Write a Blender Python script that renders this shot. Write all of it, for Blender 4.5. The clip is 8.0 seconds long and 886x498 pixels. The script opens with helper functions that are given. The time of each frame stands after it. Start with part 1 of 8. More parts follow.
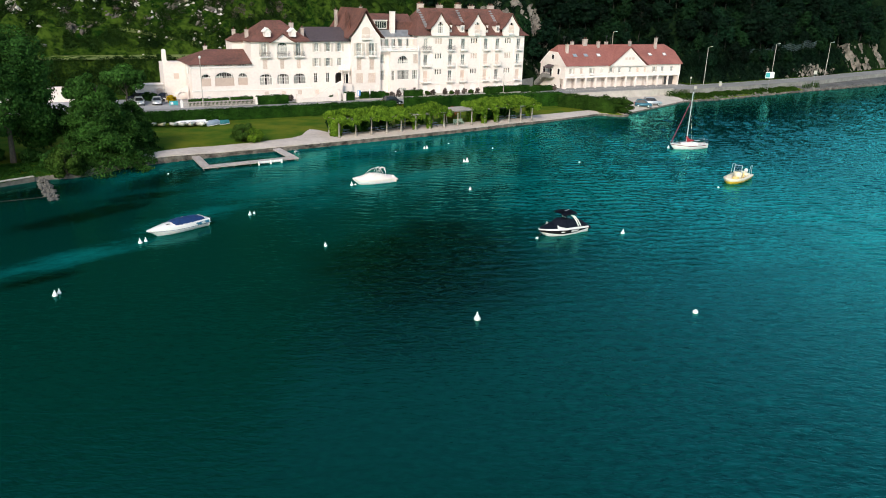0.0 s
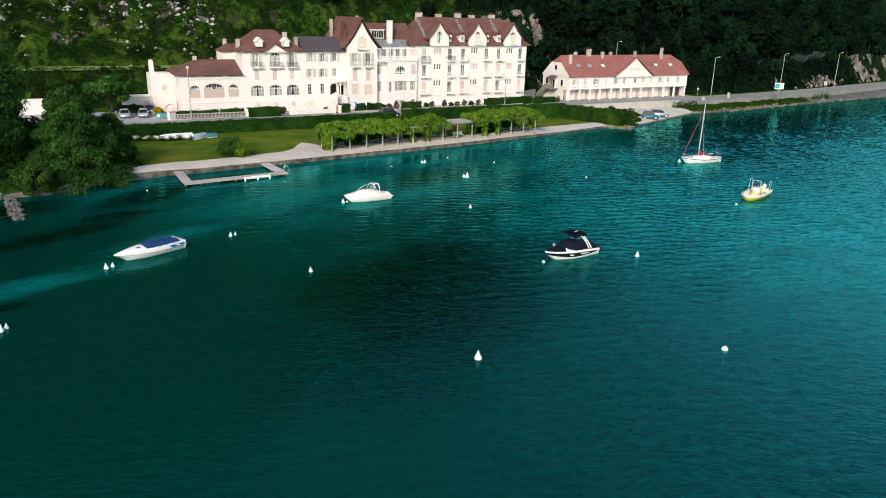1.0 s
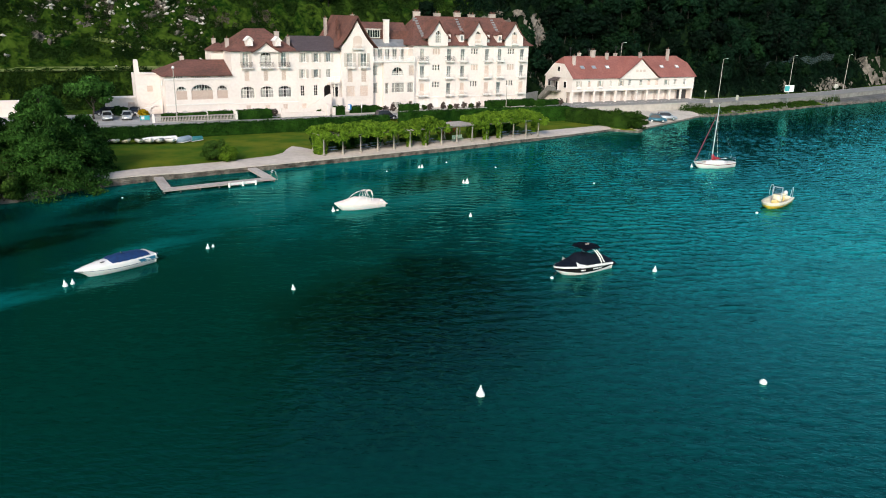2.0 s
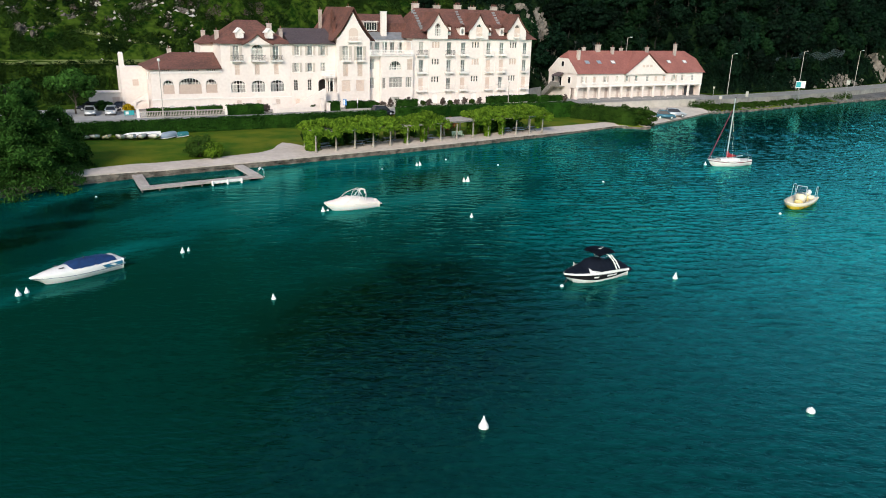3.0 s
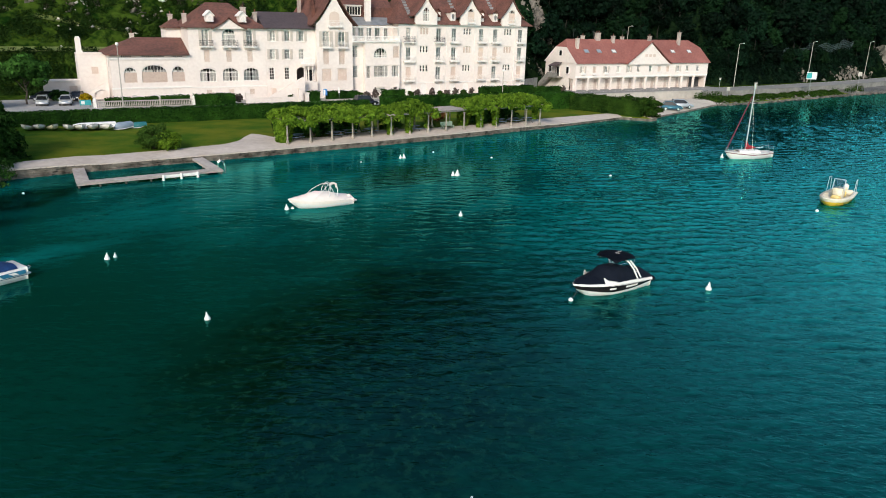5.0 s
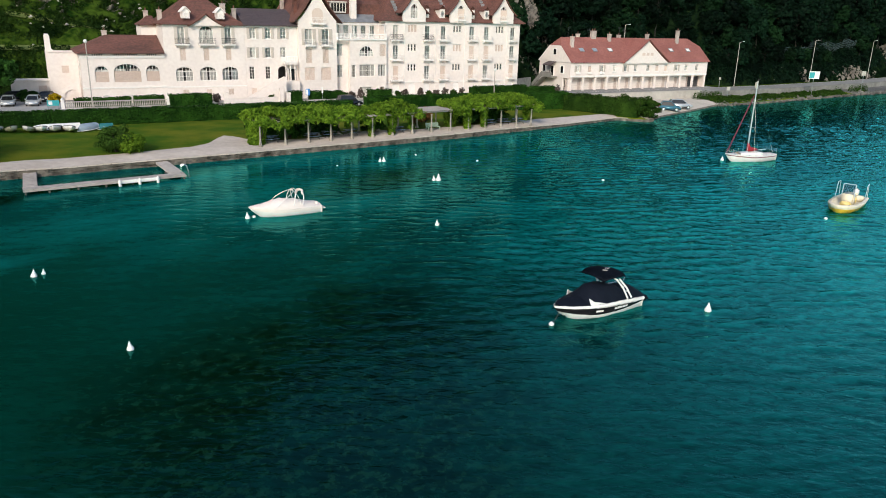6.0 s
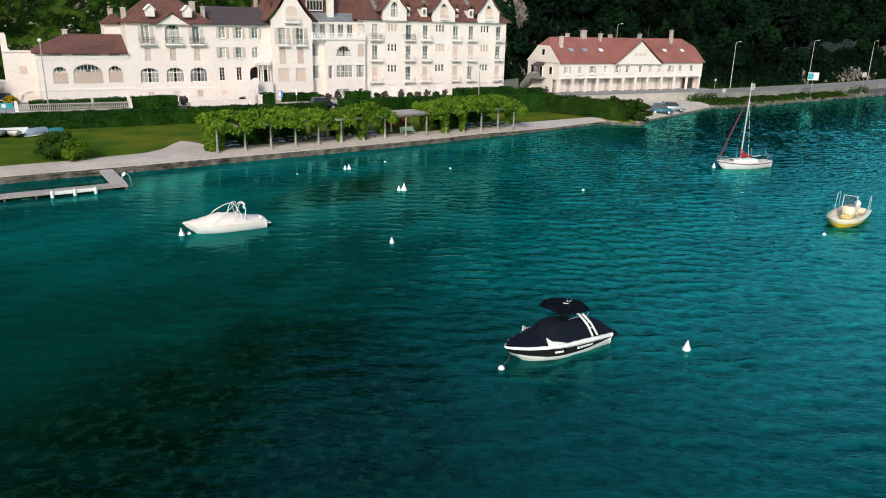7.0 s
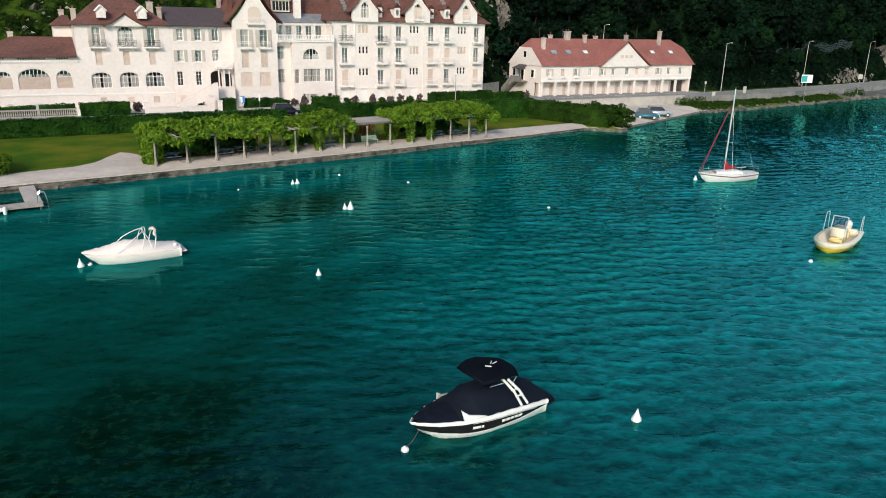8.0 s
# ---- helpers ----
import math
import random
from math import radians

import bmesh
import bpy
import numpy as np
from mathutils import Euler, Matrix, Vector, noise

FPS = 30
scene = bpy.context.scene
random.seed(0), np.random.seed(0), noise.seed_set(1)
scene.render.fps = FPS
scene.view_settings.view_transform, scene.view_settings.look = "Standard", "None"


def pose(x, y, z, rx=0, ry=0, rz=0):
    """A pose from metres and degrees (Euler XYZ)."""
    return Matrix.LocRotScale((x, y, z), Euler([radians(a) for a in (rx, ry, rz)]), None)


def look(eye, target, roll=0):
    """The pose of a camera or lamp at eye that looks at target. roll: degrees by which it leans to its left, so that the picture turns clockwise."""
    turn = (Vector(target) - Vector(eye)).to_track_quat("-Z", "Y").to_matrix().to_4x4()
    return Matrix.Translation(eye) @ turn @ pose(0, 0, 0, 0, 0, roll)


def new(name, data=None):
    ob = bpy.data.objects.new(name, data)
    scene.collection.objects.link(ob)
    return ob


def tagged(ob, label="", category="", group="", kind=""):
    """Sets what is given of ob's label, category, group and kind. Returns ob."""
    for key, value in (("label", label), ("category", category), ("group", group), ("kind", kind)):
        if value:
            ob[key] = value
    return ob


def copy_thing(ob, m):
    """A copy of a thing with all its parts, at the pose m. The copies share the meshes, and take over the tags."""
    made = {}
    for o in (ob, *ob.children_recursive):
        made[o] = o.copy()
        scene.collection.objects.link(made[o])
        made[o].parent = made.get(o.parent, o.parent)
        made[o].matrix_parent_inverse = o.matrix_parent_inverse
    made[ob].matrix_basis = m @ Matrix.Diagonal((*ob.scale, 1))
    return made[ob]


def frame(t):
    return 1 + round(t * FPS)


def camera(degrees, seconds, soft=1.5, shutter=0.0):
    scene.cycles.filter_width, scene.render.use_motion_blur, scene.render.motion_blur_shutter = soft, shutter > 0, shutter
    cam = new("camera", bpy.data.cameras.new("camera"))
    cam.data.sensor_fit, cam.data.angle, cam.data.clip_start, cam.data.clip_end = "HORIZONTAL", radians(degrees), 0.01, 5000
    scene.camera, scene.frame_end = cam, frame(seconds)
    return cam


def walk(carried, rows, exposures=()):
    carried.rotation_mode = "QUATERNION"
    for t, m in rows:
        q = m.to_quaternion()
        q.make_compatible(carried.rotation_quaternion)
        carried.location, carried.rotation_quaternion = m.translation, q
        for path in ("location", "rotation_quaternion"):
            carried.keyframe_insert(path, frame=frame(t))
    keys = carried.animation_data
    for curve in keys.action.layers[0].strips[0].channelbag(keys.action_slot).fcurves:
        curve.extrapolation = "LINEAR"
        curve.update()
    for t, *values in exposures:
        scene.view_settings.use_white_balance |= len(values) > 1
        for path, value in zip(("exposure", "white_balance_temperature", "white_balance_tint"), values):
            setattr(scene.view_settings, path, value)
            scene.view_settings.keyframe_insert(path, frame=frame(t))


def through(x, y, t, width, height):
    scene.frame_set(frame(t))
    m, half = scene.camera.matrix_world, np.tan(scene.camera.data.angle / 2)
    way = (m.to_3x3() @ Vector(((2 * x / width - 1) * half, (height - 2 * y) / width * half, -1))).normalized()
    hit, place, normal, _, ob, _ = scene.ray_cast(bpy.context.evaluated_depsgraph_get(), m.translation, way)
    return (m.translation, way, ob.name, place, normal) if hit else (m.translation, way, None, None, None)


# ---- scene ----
cam = camera(62.5, 8.0, soft=1.0)
PATH = [
    (0, (-1.955, -2.868, 23.770), (-1.042, -1.211, 23.119), 1.6),
    (0.5, (-0.188, -0.046, 23.272), (0.726, 1.616, 22.635), 1.5),
    (1, (1.582, 2.930, 22.713), (2.497, 4.598, 22.094), 1.5),
    (1.5, (3.269, 5.874, 22.153), (4.186, 7.544, 21.545), 1.5),
    (3, (7.973, 13.998, 19.993), (8.890, 15.668, 19.384), 1.6),
    (3.5, (9.404, 16.397, 19.167), (10.320, 18.067, 18.557), 1.6),
    (4, (10.760, 18.803, 18.274), (11.685, 20.468, 17.665), 1.6),
    (4.5, (12.162, 20.948, 17.504), (13.092, 22.611, 16.896), 1.6),
    (6, (18.368, 26.804, 16.145), (19.299, 28.467, 15.542), 1.5),
    (6.5, (21.081, 28.724, 15.866), (22.013, 30.388, 15.265), 1.5),
    (7, (24.217, 30.626, 15.756), (25.149, 32.291, 15.156), 1.5),
    (7.5, (27.570, 32.540, 15.853), (28.504, 34.205, 15.254), 1.4),
    (8, (31.146, 34.491, 15.936), (32.081, 36.155, 15.337), 1.4),
]
walk(cam, [(t, look(eye, target, roll)) for t, eye, target, roll in PATH], exposures=[(0.0, 0.54, 6800, 8), (4.0, 0.42, 6800, 8), (8.0, 0.32, 6800, 8)])

# ---------------------------------------------------------------- light
SUN_ELEVATION, SUN_AZIMUTH = radians(30), radians(222)  # azimuth: compass turn from +y towards +x
world = bpy.data.worlds.new("overcast_sky")
scene.world = world
world.use_nodes = True
wn = world.node_tree.nodes
sky = wn.new("ShaderNodeTexSky")
sky.sky_type = "NISHITA"
sky.sun_disc = False
sky.sun_elevation = SUN_ELEVATION
sky.sun_rotation = SUN_AZIMUTH
sky.air_density, sky.dust_density, sky.ozone_density = 1.0, 1.2, 2.0
wn["Background"].inputs["Strength"].default_value = 0.15
world.node_tree.links.new(sky.outputs["Color"], wn["Background"].inputs["Color"])

sun_data = bpy.data.lights.new("sun", "SUN")
sun_data.energy, sun_data.angle, sun_data.color = 2.3, radians(14), (1.0, 0.935, 0.86)
sun = new("sun", sun_data)
_d = Vector((math.sin(SUN_AZIMUTH) * math.cos(SUN_ELEVATION), math.cos(SUN_AZIMUTH) * math.cos(SUN_ELEVATION), math.sin(SUN_ELEVATION)))
sun.matrix_basis = look(_d * 400, (0, 0, 0))


# ---------------------------------------------------------------- materials
MATS = {}


def mat(name, c1, c2, rough=0.8, scale=1.5, bump=0.0, metal=0.0, big=0.12, spread=0.25, fine=9.0, vary=0.0, spec=0.5):
    """Two colours mixed by a grain and a broad stain noise, with a fine relief. vary: change of value from object to object."""
    m = bpy.data.materials.new(name)
    m.use_nodes = True
    n, l = m.node_tree.nodes, m.node_tree.links
    b = n["Principled BSDF"]
    b.inputs["Roughness"].default_value, b.inputs["Metallic"].default_value = rough, metal
    b.inputs["Specular IOR Level"].default_value = spec
    tc = n.new("ShaderNodeTexCoord")
    geo = n.new("ShaderNodeNewGeometry")
    a = n.new("ShaderNodeTexNoise")
    a.inputs["Scale"].default_value, a.inputs["Detail"].default_value = scale, 5
    g = n.new("ShaderNodeTexNoise")
    g.inputs["Scale"].default_value, g.inputs["Detail"].default_value = big, 3
    for q in (a, g):
        l.new(geo.outputs["Position"], q.inputs["Vector"])
    add = n.new("ShaderNodeMath")
    add.operation = "ADD"
    l.new(a.outputs["Fac"], add.inputs[0])
    l.new(g.outputs["Fac"], add.inputs[1])
    ramp = n.new("ShaderNodeMapRange")
    ramp.inputs["From Min"].default_value, ramp.inputs["From Max"].default_value = 1 - spread, 1 + spread
    l.new(add.outputs[0], ramp.inputs["Value"])
    mix = n.new("ShaderNodeMix")
    mix.data_type = "RGBA"
    mix.inputs["A"].default_value, mix.inputs["B"].default_value = (*c1, 1), (*c2, 1)
    l.new(ramp.outputs[0], mix.inputs["Factor"])
    out = mix.outputs["Result"]
    if vary:
        info = n.new("ShaderNodeObjectInfo")
        hsv = n.new("ShaderNodeHueSaturation")
        r = n.new("ShaderNodeMapRange")
        r.inputs["To Min"].default_value, r.inputs["To Max"].default_value = 1 - vary, 1 + vary
        l.new(info.outputs["Random"], r.inputs["Value"])
        l.new(r.outputs[0], hsv.inputs["Value"])
        l.new(out, hsv.inputs["Color"])
        out = hsv.outputs["Color"]
    l.new(out, b.inputs["Base Color"])
    if bump:
        f = n.new("ShaderNodeTexNoise")
        f.inputs["Scale"].default_value, f.inputs["Detail"].default_value = fine, 4
        l.new(geo.outputs["Position"], f.inputs["Vector"])
        bp = n.new("ShaderNodeBump")
        bp.inputs["Strength"].default_value, bp.inputs["Distance"].default_value = bump, 0.05
        l.new(f.outputs["Fac"], bp.inputs["Height"])
        l.new(bp.outputs["Normal"], b.inputs["Normal"])
    MATS[name] = m
    return m


def leaf_mat(name, dark, light, through=0.25, vary=0.18, grain=0.6, patch=0.35):
    """Leaves: each one its own tone, a little light passing through."""
    m = bpy.data.materials.new(name)
    m.use_nodes = True
    n, l = m.node_tree.nodes, m.node_tree.links
    b = n["Principled BSDF"]
    b.inputs["Roughness"].default_value = 0.7
    b.inputs["Specular IOR Level"].default_value = 0.06
    geo = n.new("ShaderNodeNewGeometry")
    info = n.new("ShaderNodeObjectInfo")
    noise_ = n.new("ShaderNodeTexNoise")
    noise_.inputs["Scale"].default_value = patch
    noise_.inputs["Detail"].default_value = 3
    l.new(geo.outputs["Position"], noise_.inputs["Vector"])
    s = n.new("ShaderNodeMath")
    s.operation = "MULTIPLY_ADD"
    s.inputs[1].default_value = grain
    l.new(geo.outputs["Random Per Island"], s.inputs[0])
    sub = n.new("ShaderNodeMath")
    sub.operation = "MULTIPLY_ADD"
    sub.inputs[1].default_value, sub.inputs[2].default_value = 2.0 - grain, -0.5 - (0.6 - grain) * 0.6
    l.new(noise_.outputs["Fac"], sub.inputs[0])
    l.new(sub.outputs[0], s.inputs[2])
    mix = n.new("ShaderNodeMix")
    mix.data_type = "RGBA"
    mix.inputs["A"].default_value, mix.inputs["B"].default_value = (*dark, 1), (*light, 1)
    l.new(s.outputs[0], mix.inputs["Factor"])
    hsv = n.new("ShaderNodeHueSaturation")
    r = n.new("ShaderNodeMapRange")
    r.inputs["To Min"].default_value, r.inputs["To Max"].default_value = 1 - vary, 1 + vary
    l.new(info.outputs["Random"], r.inputs["Value"])
    l.new(r.outputs[0], hsv.inputs["Value"])
    l.new(mix.outputs["Result"], hsv.inputs["Color"])
    l.new(hsv.outputs["Color"], b.inputs["Base Color"])
    if through:
        tr = n.new("ShaderNodeBsdfTranslucent")
        l.new(hsv.outputs["Color"], tr.inputs["Color"])
        ms = n.new("ShaderNodeMixShader")
        ms.inputs["Fac"].default_value = through
        l.new(b.outputs[0], ms.inputs[1])
        l.new(tr.outputs[0], ms.inputs[2])
        l.new(ms.outputs[0], n["Material Output"].inputs["Surface"])
    MATS[name] = m
    return m


def glass_mat(name, tint):
    """Window glass: a dark see-through pane with a mirror gloss by Fresnel."""
    m = bpy.data.materials.new(name)
    m.use_nodes = True
    n, l = m.node_tree.nodes, m.node_tree.links
    n.remove(n["Principled BSDF"])
    t, g, f, ms = (n.new("ShaderNodeBsdf" + k) if k in ("Transparent", "Glossy") else n.new("ShaderNode" + k) for k in ("Transparent", "Glossy", "Fresnel", "MixShader"))
    t.inputs["Color"].default_value = (*tint, 1)
    g.inputs["Roughness"].default_value = 0.03
    f.inputs["IOR"].default_value = 1.5
    l.new(f.outputs[0], ms.inputs[0])
    l.new(t.outputs[0], ms.inputs[1])
    l.new(g.outputs[0], ms.inputs[2])
    l.new(ms.outputs[0], n["Material Output"].inputs["Surface"])
    MATS[name] = m
    return m


PLASTER = mat("cream_plaster", (0.73, 0.645, 0.595), (0.81, 0.73, 0.675), 0.9, 2.0, 0.15, big=0.25)
PLASTER2 = mat("ivory_plaster", (0.72, 0.64, 0.55), (0.80, 0.72, 0.64), 0.9, 2.0, 0.15, big=0.25)
TRIM = mat("white_trim", (0.78, 0.74, 0.70), (0.86, 0.82, 0.78), 0.7, 3.0, 0.05)
SHUTTER = mat("beige_shutter_paint", (0.50, 0.44, 0.38), (0.60, 0.53, 0.47), 0.75, 4.0, 0.1, vary=0.1)
BLIND = mat("beige_roller_blind", (0.60, 0.47, 0.40), (0.68, 0.55, 0.47), 0.8, 3.0, 0.05, vary=0.1)
CURTAIN = mat("pale_curtain", (0.62, 0.58, 0.54), (0.78, 0.73, 0.68), 0.95, 3.0, vary=0.25)
# dark colour painted for the gloom of unlit rooms
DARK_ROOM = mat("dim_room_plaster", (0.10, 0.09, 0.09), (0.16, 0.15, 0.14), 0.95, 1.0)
TILE = mat("brown_red_roof_tile", (0.090, 0.040, 0.031), (0.188, 0.076, 0.056), 0.85, 2.6, 0.5, big=0.35, fine=5)
TILE2 = mat("pink_red_roof_tile", (0.22, 0.074, 0.060), (0.32, 0.118, 0.096), 0.85, 2.6, 0.5, big=0.3, fine=5)
SLATE = mat("grey_slate", (0.060, 0.043, 0.044), (0.105, 0.076, 0.078), 0.6, 2.5, 0.4, fine=5)
ZINC = mat("grey_zinc_sheet", (0.22, 0.23, 0.24), (0.33, 0.34, 0.35), 0.5, 1.2, 0.1, metal=0.3)
CHIMNEY = mat("weathered_chimney_render", (0.34, 0.27, 0.24), (0.55, 0.46, 0.41), 0.9, 2.0, 0.3, vary=0.15)
IRON = mat("dark_wrought_iron", (0.03, 0.03, 0.032), (0.055, 0.055, 0.06), 0.6, 6)
GLASS = glass_mat("window_glass", (0.75, 0.78, 0.80))
STONE = mat("quay_stone", (0.022, 0.020, 0.015), (0.21, 0.182, 0.15), 0.9, 1.6, 0.8, big=0.7, spread=0.3, fine=3.5, vary=0.3)
PATHM = mat("pinkish_gravel", (0.46, 0.39, 0.335), (0.58, 0.50, 0.44), 0.95, 1.6, 0.3, big=0.3)
SAND = mat("pale_sandy_gravel", (0.46, 0.40, 0.33), (0.60, 0.53, 0.45), 0.95, 1.4, 0.3, big=0.25)
CONCRETE = mat("pale_concrete", (0.36, 0.33, 0.29), (0.50, 0.46, 0.41), 0.9, 1.2, 0.3, big=0.2)
OLD_STONE = mat("weathered_pillar_stone", (0.20, 0.175, 0.145), (0.40, 0.36, 0.31), 0.9, 3.0, 0.4, big=0.5, fine=6)
GREY_CONCRETE = mat("grey_concrete", (0.17, 0.165, 0.15), (0.27, 0.26, 0.24), 0.9, 1.2, 0.3, big=0.2)
ASPHALT = mat("grey_asphalt", (0.20, 0.195, 0.185), (0.28, 0.27, 0.255), 0.9, 1.0, 0.3, big=0.1)
PALE_ASPHALT = mat("pale_worn_asphalt", (0.30, 0.29, 0.29), (0.42, 0.41, 0.40), 0.9, 1.0, 0.2)
LAWN = mat("mown_lawn", (0.034, 0.092, 0.004), (0.120, 0.135, 0.010), 0.95, 0.35, 0.5, big=0.13, spread=0.22, fine=14, spec=0.1)
HILL = mat("rough_hill_grass", (0.005, 0.019, 0.003), (0.042, 0.074, 0.010), 0.95, 0.9, 1.0, big=0.07, spread=0.16, fine=1.2, spec=0.0)
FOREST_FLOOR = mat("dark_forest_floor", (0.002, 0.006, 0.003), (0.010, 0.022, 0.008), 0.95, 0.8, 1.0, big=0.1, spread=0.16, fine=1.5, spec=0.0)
PALE_ROCK = mat("whitish_limestone", (0.34, 0.30, 0.26), (0.64, 0.58, 0.52), 0.9, 1.2, 0.9, big=0.3, fine=2.5, vary=0.2)
ROCK = mat("pale_limestone", (0.03, 0.028, 0.022), (0.20, 0.175, 0.15), 0.9, 0.8, 0.9, big=0.3, fine=2.5, vary=0.2)
WET_ROCK = mat("dark_shore_rock", (0.05, 0.048, 0.042), (0.15, 0.14, 0.12), 0.7, 1.5, 0.8, fine=4)
WOOD = mat("weathered_grey_planks", (0.30, 0.26, 0.24), (0.46, 0.41, 0.38), 0.85, 3.0, 0.3, vary=0.12)
POST_WOOD = mat("dark_post_wood", (0.05, 0.045, 0.04), (0.10, 0.09, 0.08), 0.85, 3, 0.3)
BARK = mat("tree_bark", (0.035, 0.028, 0.022), (0.085, 0.07, 0.055), 0.95, 4, 0.8, fine=6)
# darker copy of the bark, painting the shade inside the wood
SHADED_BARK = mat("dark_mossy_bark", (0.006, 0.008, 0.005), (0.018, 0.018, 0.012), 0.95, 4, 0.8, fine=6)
GEL = mat("white_gelcoat", (0.74, 0.72, 0.69), (0.82, 0.80, 0.77), 0.25, 1.5, big=0.5)
PALE_GEL = mat("cream_white_gelcoat", (0.68, 0.62, 0.57), (0.76, 0.70, 0.65), 0.4, 1.5, big=0.5)
CREAM_COVER = mat("cream_boat_cover", (0.72, 0.63, 0.57), (0.80, 0.72, 0.66), 0.85, 2.0, 0.3, fine=3)
BLACK_CANVAS = mat("black_canvas", (0.002, 0.004, 0.009), (0.006, 0.009, 0.017), 0.75, 2.5, 0.4, fine=4, spec=0.15)
BLACK_GEL = mat("black_gelcoat", (0.010, 0.008, 0.009), (0.018, 0.015, 0.016), 0.2, 2)
NAVY = mat("navy_canvas", (0.002, 0.022, 0.085), (0.004, 0.042, 0.15), 0.7, 2.5, 0.3, fine=4)
TEAL_PAINT = mat("teal_hull_graphic", (0.02, 0.14, 0.25), (0.03, 0.20, 0.32), 0.3, 2)
YELLOW = mat("yellow_gelcoat", (0.66, 0.40, 0.03), (0.76, 0.50, 0.06), 0.3, 2)
PALE_YELLOW = mat("pale_yellow_vinyl", (0.70, 0.53, 0.18), (0.78, 0.62, 0.26), 0.5, 2)
CREAM_GEL = mat("cream_gelcoat", (0.70, 0.62, 0.45), (0.80, 0.73, 0.57), 0.35, 2)
RED_CANVAS = mat("red_sail_canvas", (0.20, 0.007, 0.014), (0.30, 0.013, 0.022), 0.75, 3, 0.2)
MAROON = mat("faded_maroon_sail", (0.11, 0.013, 0.032), (0.17, 0.024, 0.045), 0.75, 3, 0.2)
ALU = mat("anodised_aluminium", (0.55, 0.58, 0.60), (0.68, 0.70, 0.72), 0.35, 3, metal=0.4)
STEEL = mat("polished_steel", (0.62, 0.62, 0.62), (0.75, 0.75, 0.75), 0.22, 3, metal=0.9)
BUOY = mat("white_buoy_plastic", (0.74, 0.73, 0.71), (0.84, 0.83, 0.80), 0.4, 5)
RUBBER = mat("black_rubber", (0.012, 0.012, 0.012), (0.025, 0.025, 0.025), 0.8, 5)
CAR_BLUE = mat("blue_car_paint", (0.045, 0.15, 0.20), (0.065, 0.19, 0.25), 0.25, 2, metal=0.3)
CAR_SILVER = mat("silver_car_paint", (0.50, 0.53, 0.55), (0.60, 0.62, 0.64), 0.28, 2, metal=0.5)
CAR_DARK = mat("dark_car_paint", (0.02, 0.025, 0.035), (0.03, 0.035, 0.05), 0.25, 2, metal=0.3)
CAR_GLASS = mat("dark_car_glass", (0.012, 0.014, 0.016), (0.02, 0.022, 0.025), 0.08, 2)
SIGN_BLUE = mat("blue_sign_paint", (0.02, 0.16, 0.42), (0.03, 0.2, 0.5), 0.5, 3)
SIGN_TEAL = mat("turquoise_sign_paint", (0.02, 0.30, 0.32), (0.04, 0.36, 0.38), 0.5, 3)
FURN_BLUE = mat("grey_blue_paint", (0.10, 0.16, 0.23), (0.16, 0.23, 0.31), 0.6, 3, vary=0.2)
BENCH_GREEN = mat("pale_green_paint", (0.28, 0.38, 0.28), (0.38, 0.47, 0.36), 0.6, 3)
TARP = mat("grey_blue_tarpaulin", (0.20, 0.26, 0.32), (0.28, 0.34, 0.40), 0.7, 2, 0.3)
TARP_TEAL = mat("teal_tarpaulin", (0.01, 0.12, 0.13), (0.02, 0.17, 0.18), 0.7, 2, 0.3)


def courses(m, step, depth):
    """Adds horizontal tile courses to a roof material's relief."""
    n, l = m.node_tree.nodes, m.node_tree.links
    geo = n.new("ShaderNodeNewGeometry")
    sep = n.new("ShaderNodeSeparateXYZ")
    l.new(geo.outputs["Position"], sep.inputs[0])
    mul = n.new("ShaderNodeMath")
    mul.operation = "MULTIPLY"
    mul.inputs[1].default_value = 1.0 / step
    fr = n.new("ShaderNodeMath")
    fr.operation = "FRACT"
    l.new(sep.outputs["Z"], mul.inputs[0])
    l.new(mul.outputs[0], fr.inputs[0])
    bp = n.new("ShaderNodeBump")
    bp.inputs["Strength"].default_value, bp.inputs["Distance"].default_value = 0.8, depth
    l.new(fr.outputs[0], bp.inputs["Height"])
    old = next(q for q in n if q.bl_idname == "ShaderNodeBump" and q != bp)
    l.new(old.outputs["Normal"], bp.inputs["Normal"])
    l.new(bp.outputs["Normal"], n["Principled BSDF"].inputs["Normal"])


for _m in (TILE, TILE2, SLATE):
    courses(_m, 0.22, 0.06)
NET = mat("blue_grey_rockfall_net", (0.03, 0.055, 0.06), (0.06, 0.09, 0.095), 0.8, 3)

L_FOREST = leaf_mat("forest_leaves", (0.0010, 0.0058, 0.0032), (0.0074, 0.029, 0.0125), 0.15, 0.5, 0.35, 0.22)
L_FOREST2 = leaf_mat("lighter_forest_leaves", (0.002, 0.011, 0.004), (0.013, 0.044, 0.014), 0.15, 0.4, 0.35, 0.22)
DRY = mat("pale_terrace_grass", (0.070, 0.10, 0.018), (0.16, 0.19, 0.05), 0.95, 0.7, 0.6, fine=3)
L_DARK = leaf_mat("dark_tree_leaves", (0.002, 0.013, 0.0025), (0.042, 0.120, 0.022), 0.25)
L_CYPRESS = leaf_mat("feathery_leaves", (0.003, 0.018, 0.003), (0.065, 0.170, 0.030), 0.3)
L_WILLOW = leaf_mat("willow_leaves", (0.018, 0.052, 0.007), (0.08, 0.15, 0.025), 0.25)
L_VINE = leaf_mat("vine_leaves", (0.014, 0.052, 0.004), (0.20, 0.33, 0.03), 0.35, 0.18, 0.65, 0.8)
L_HEDGE = leaf_mat("hedge_leaves", (0.004, 0.024, 0.003), (0.034, 0.102, 0.012), 0.15, 0.18, 0.5, 0.5)
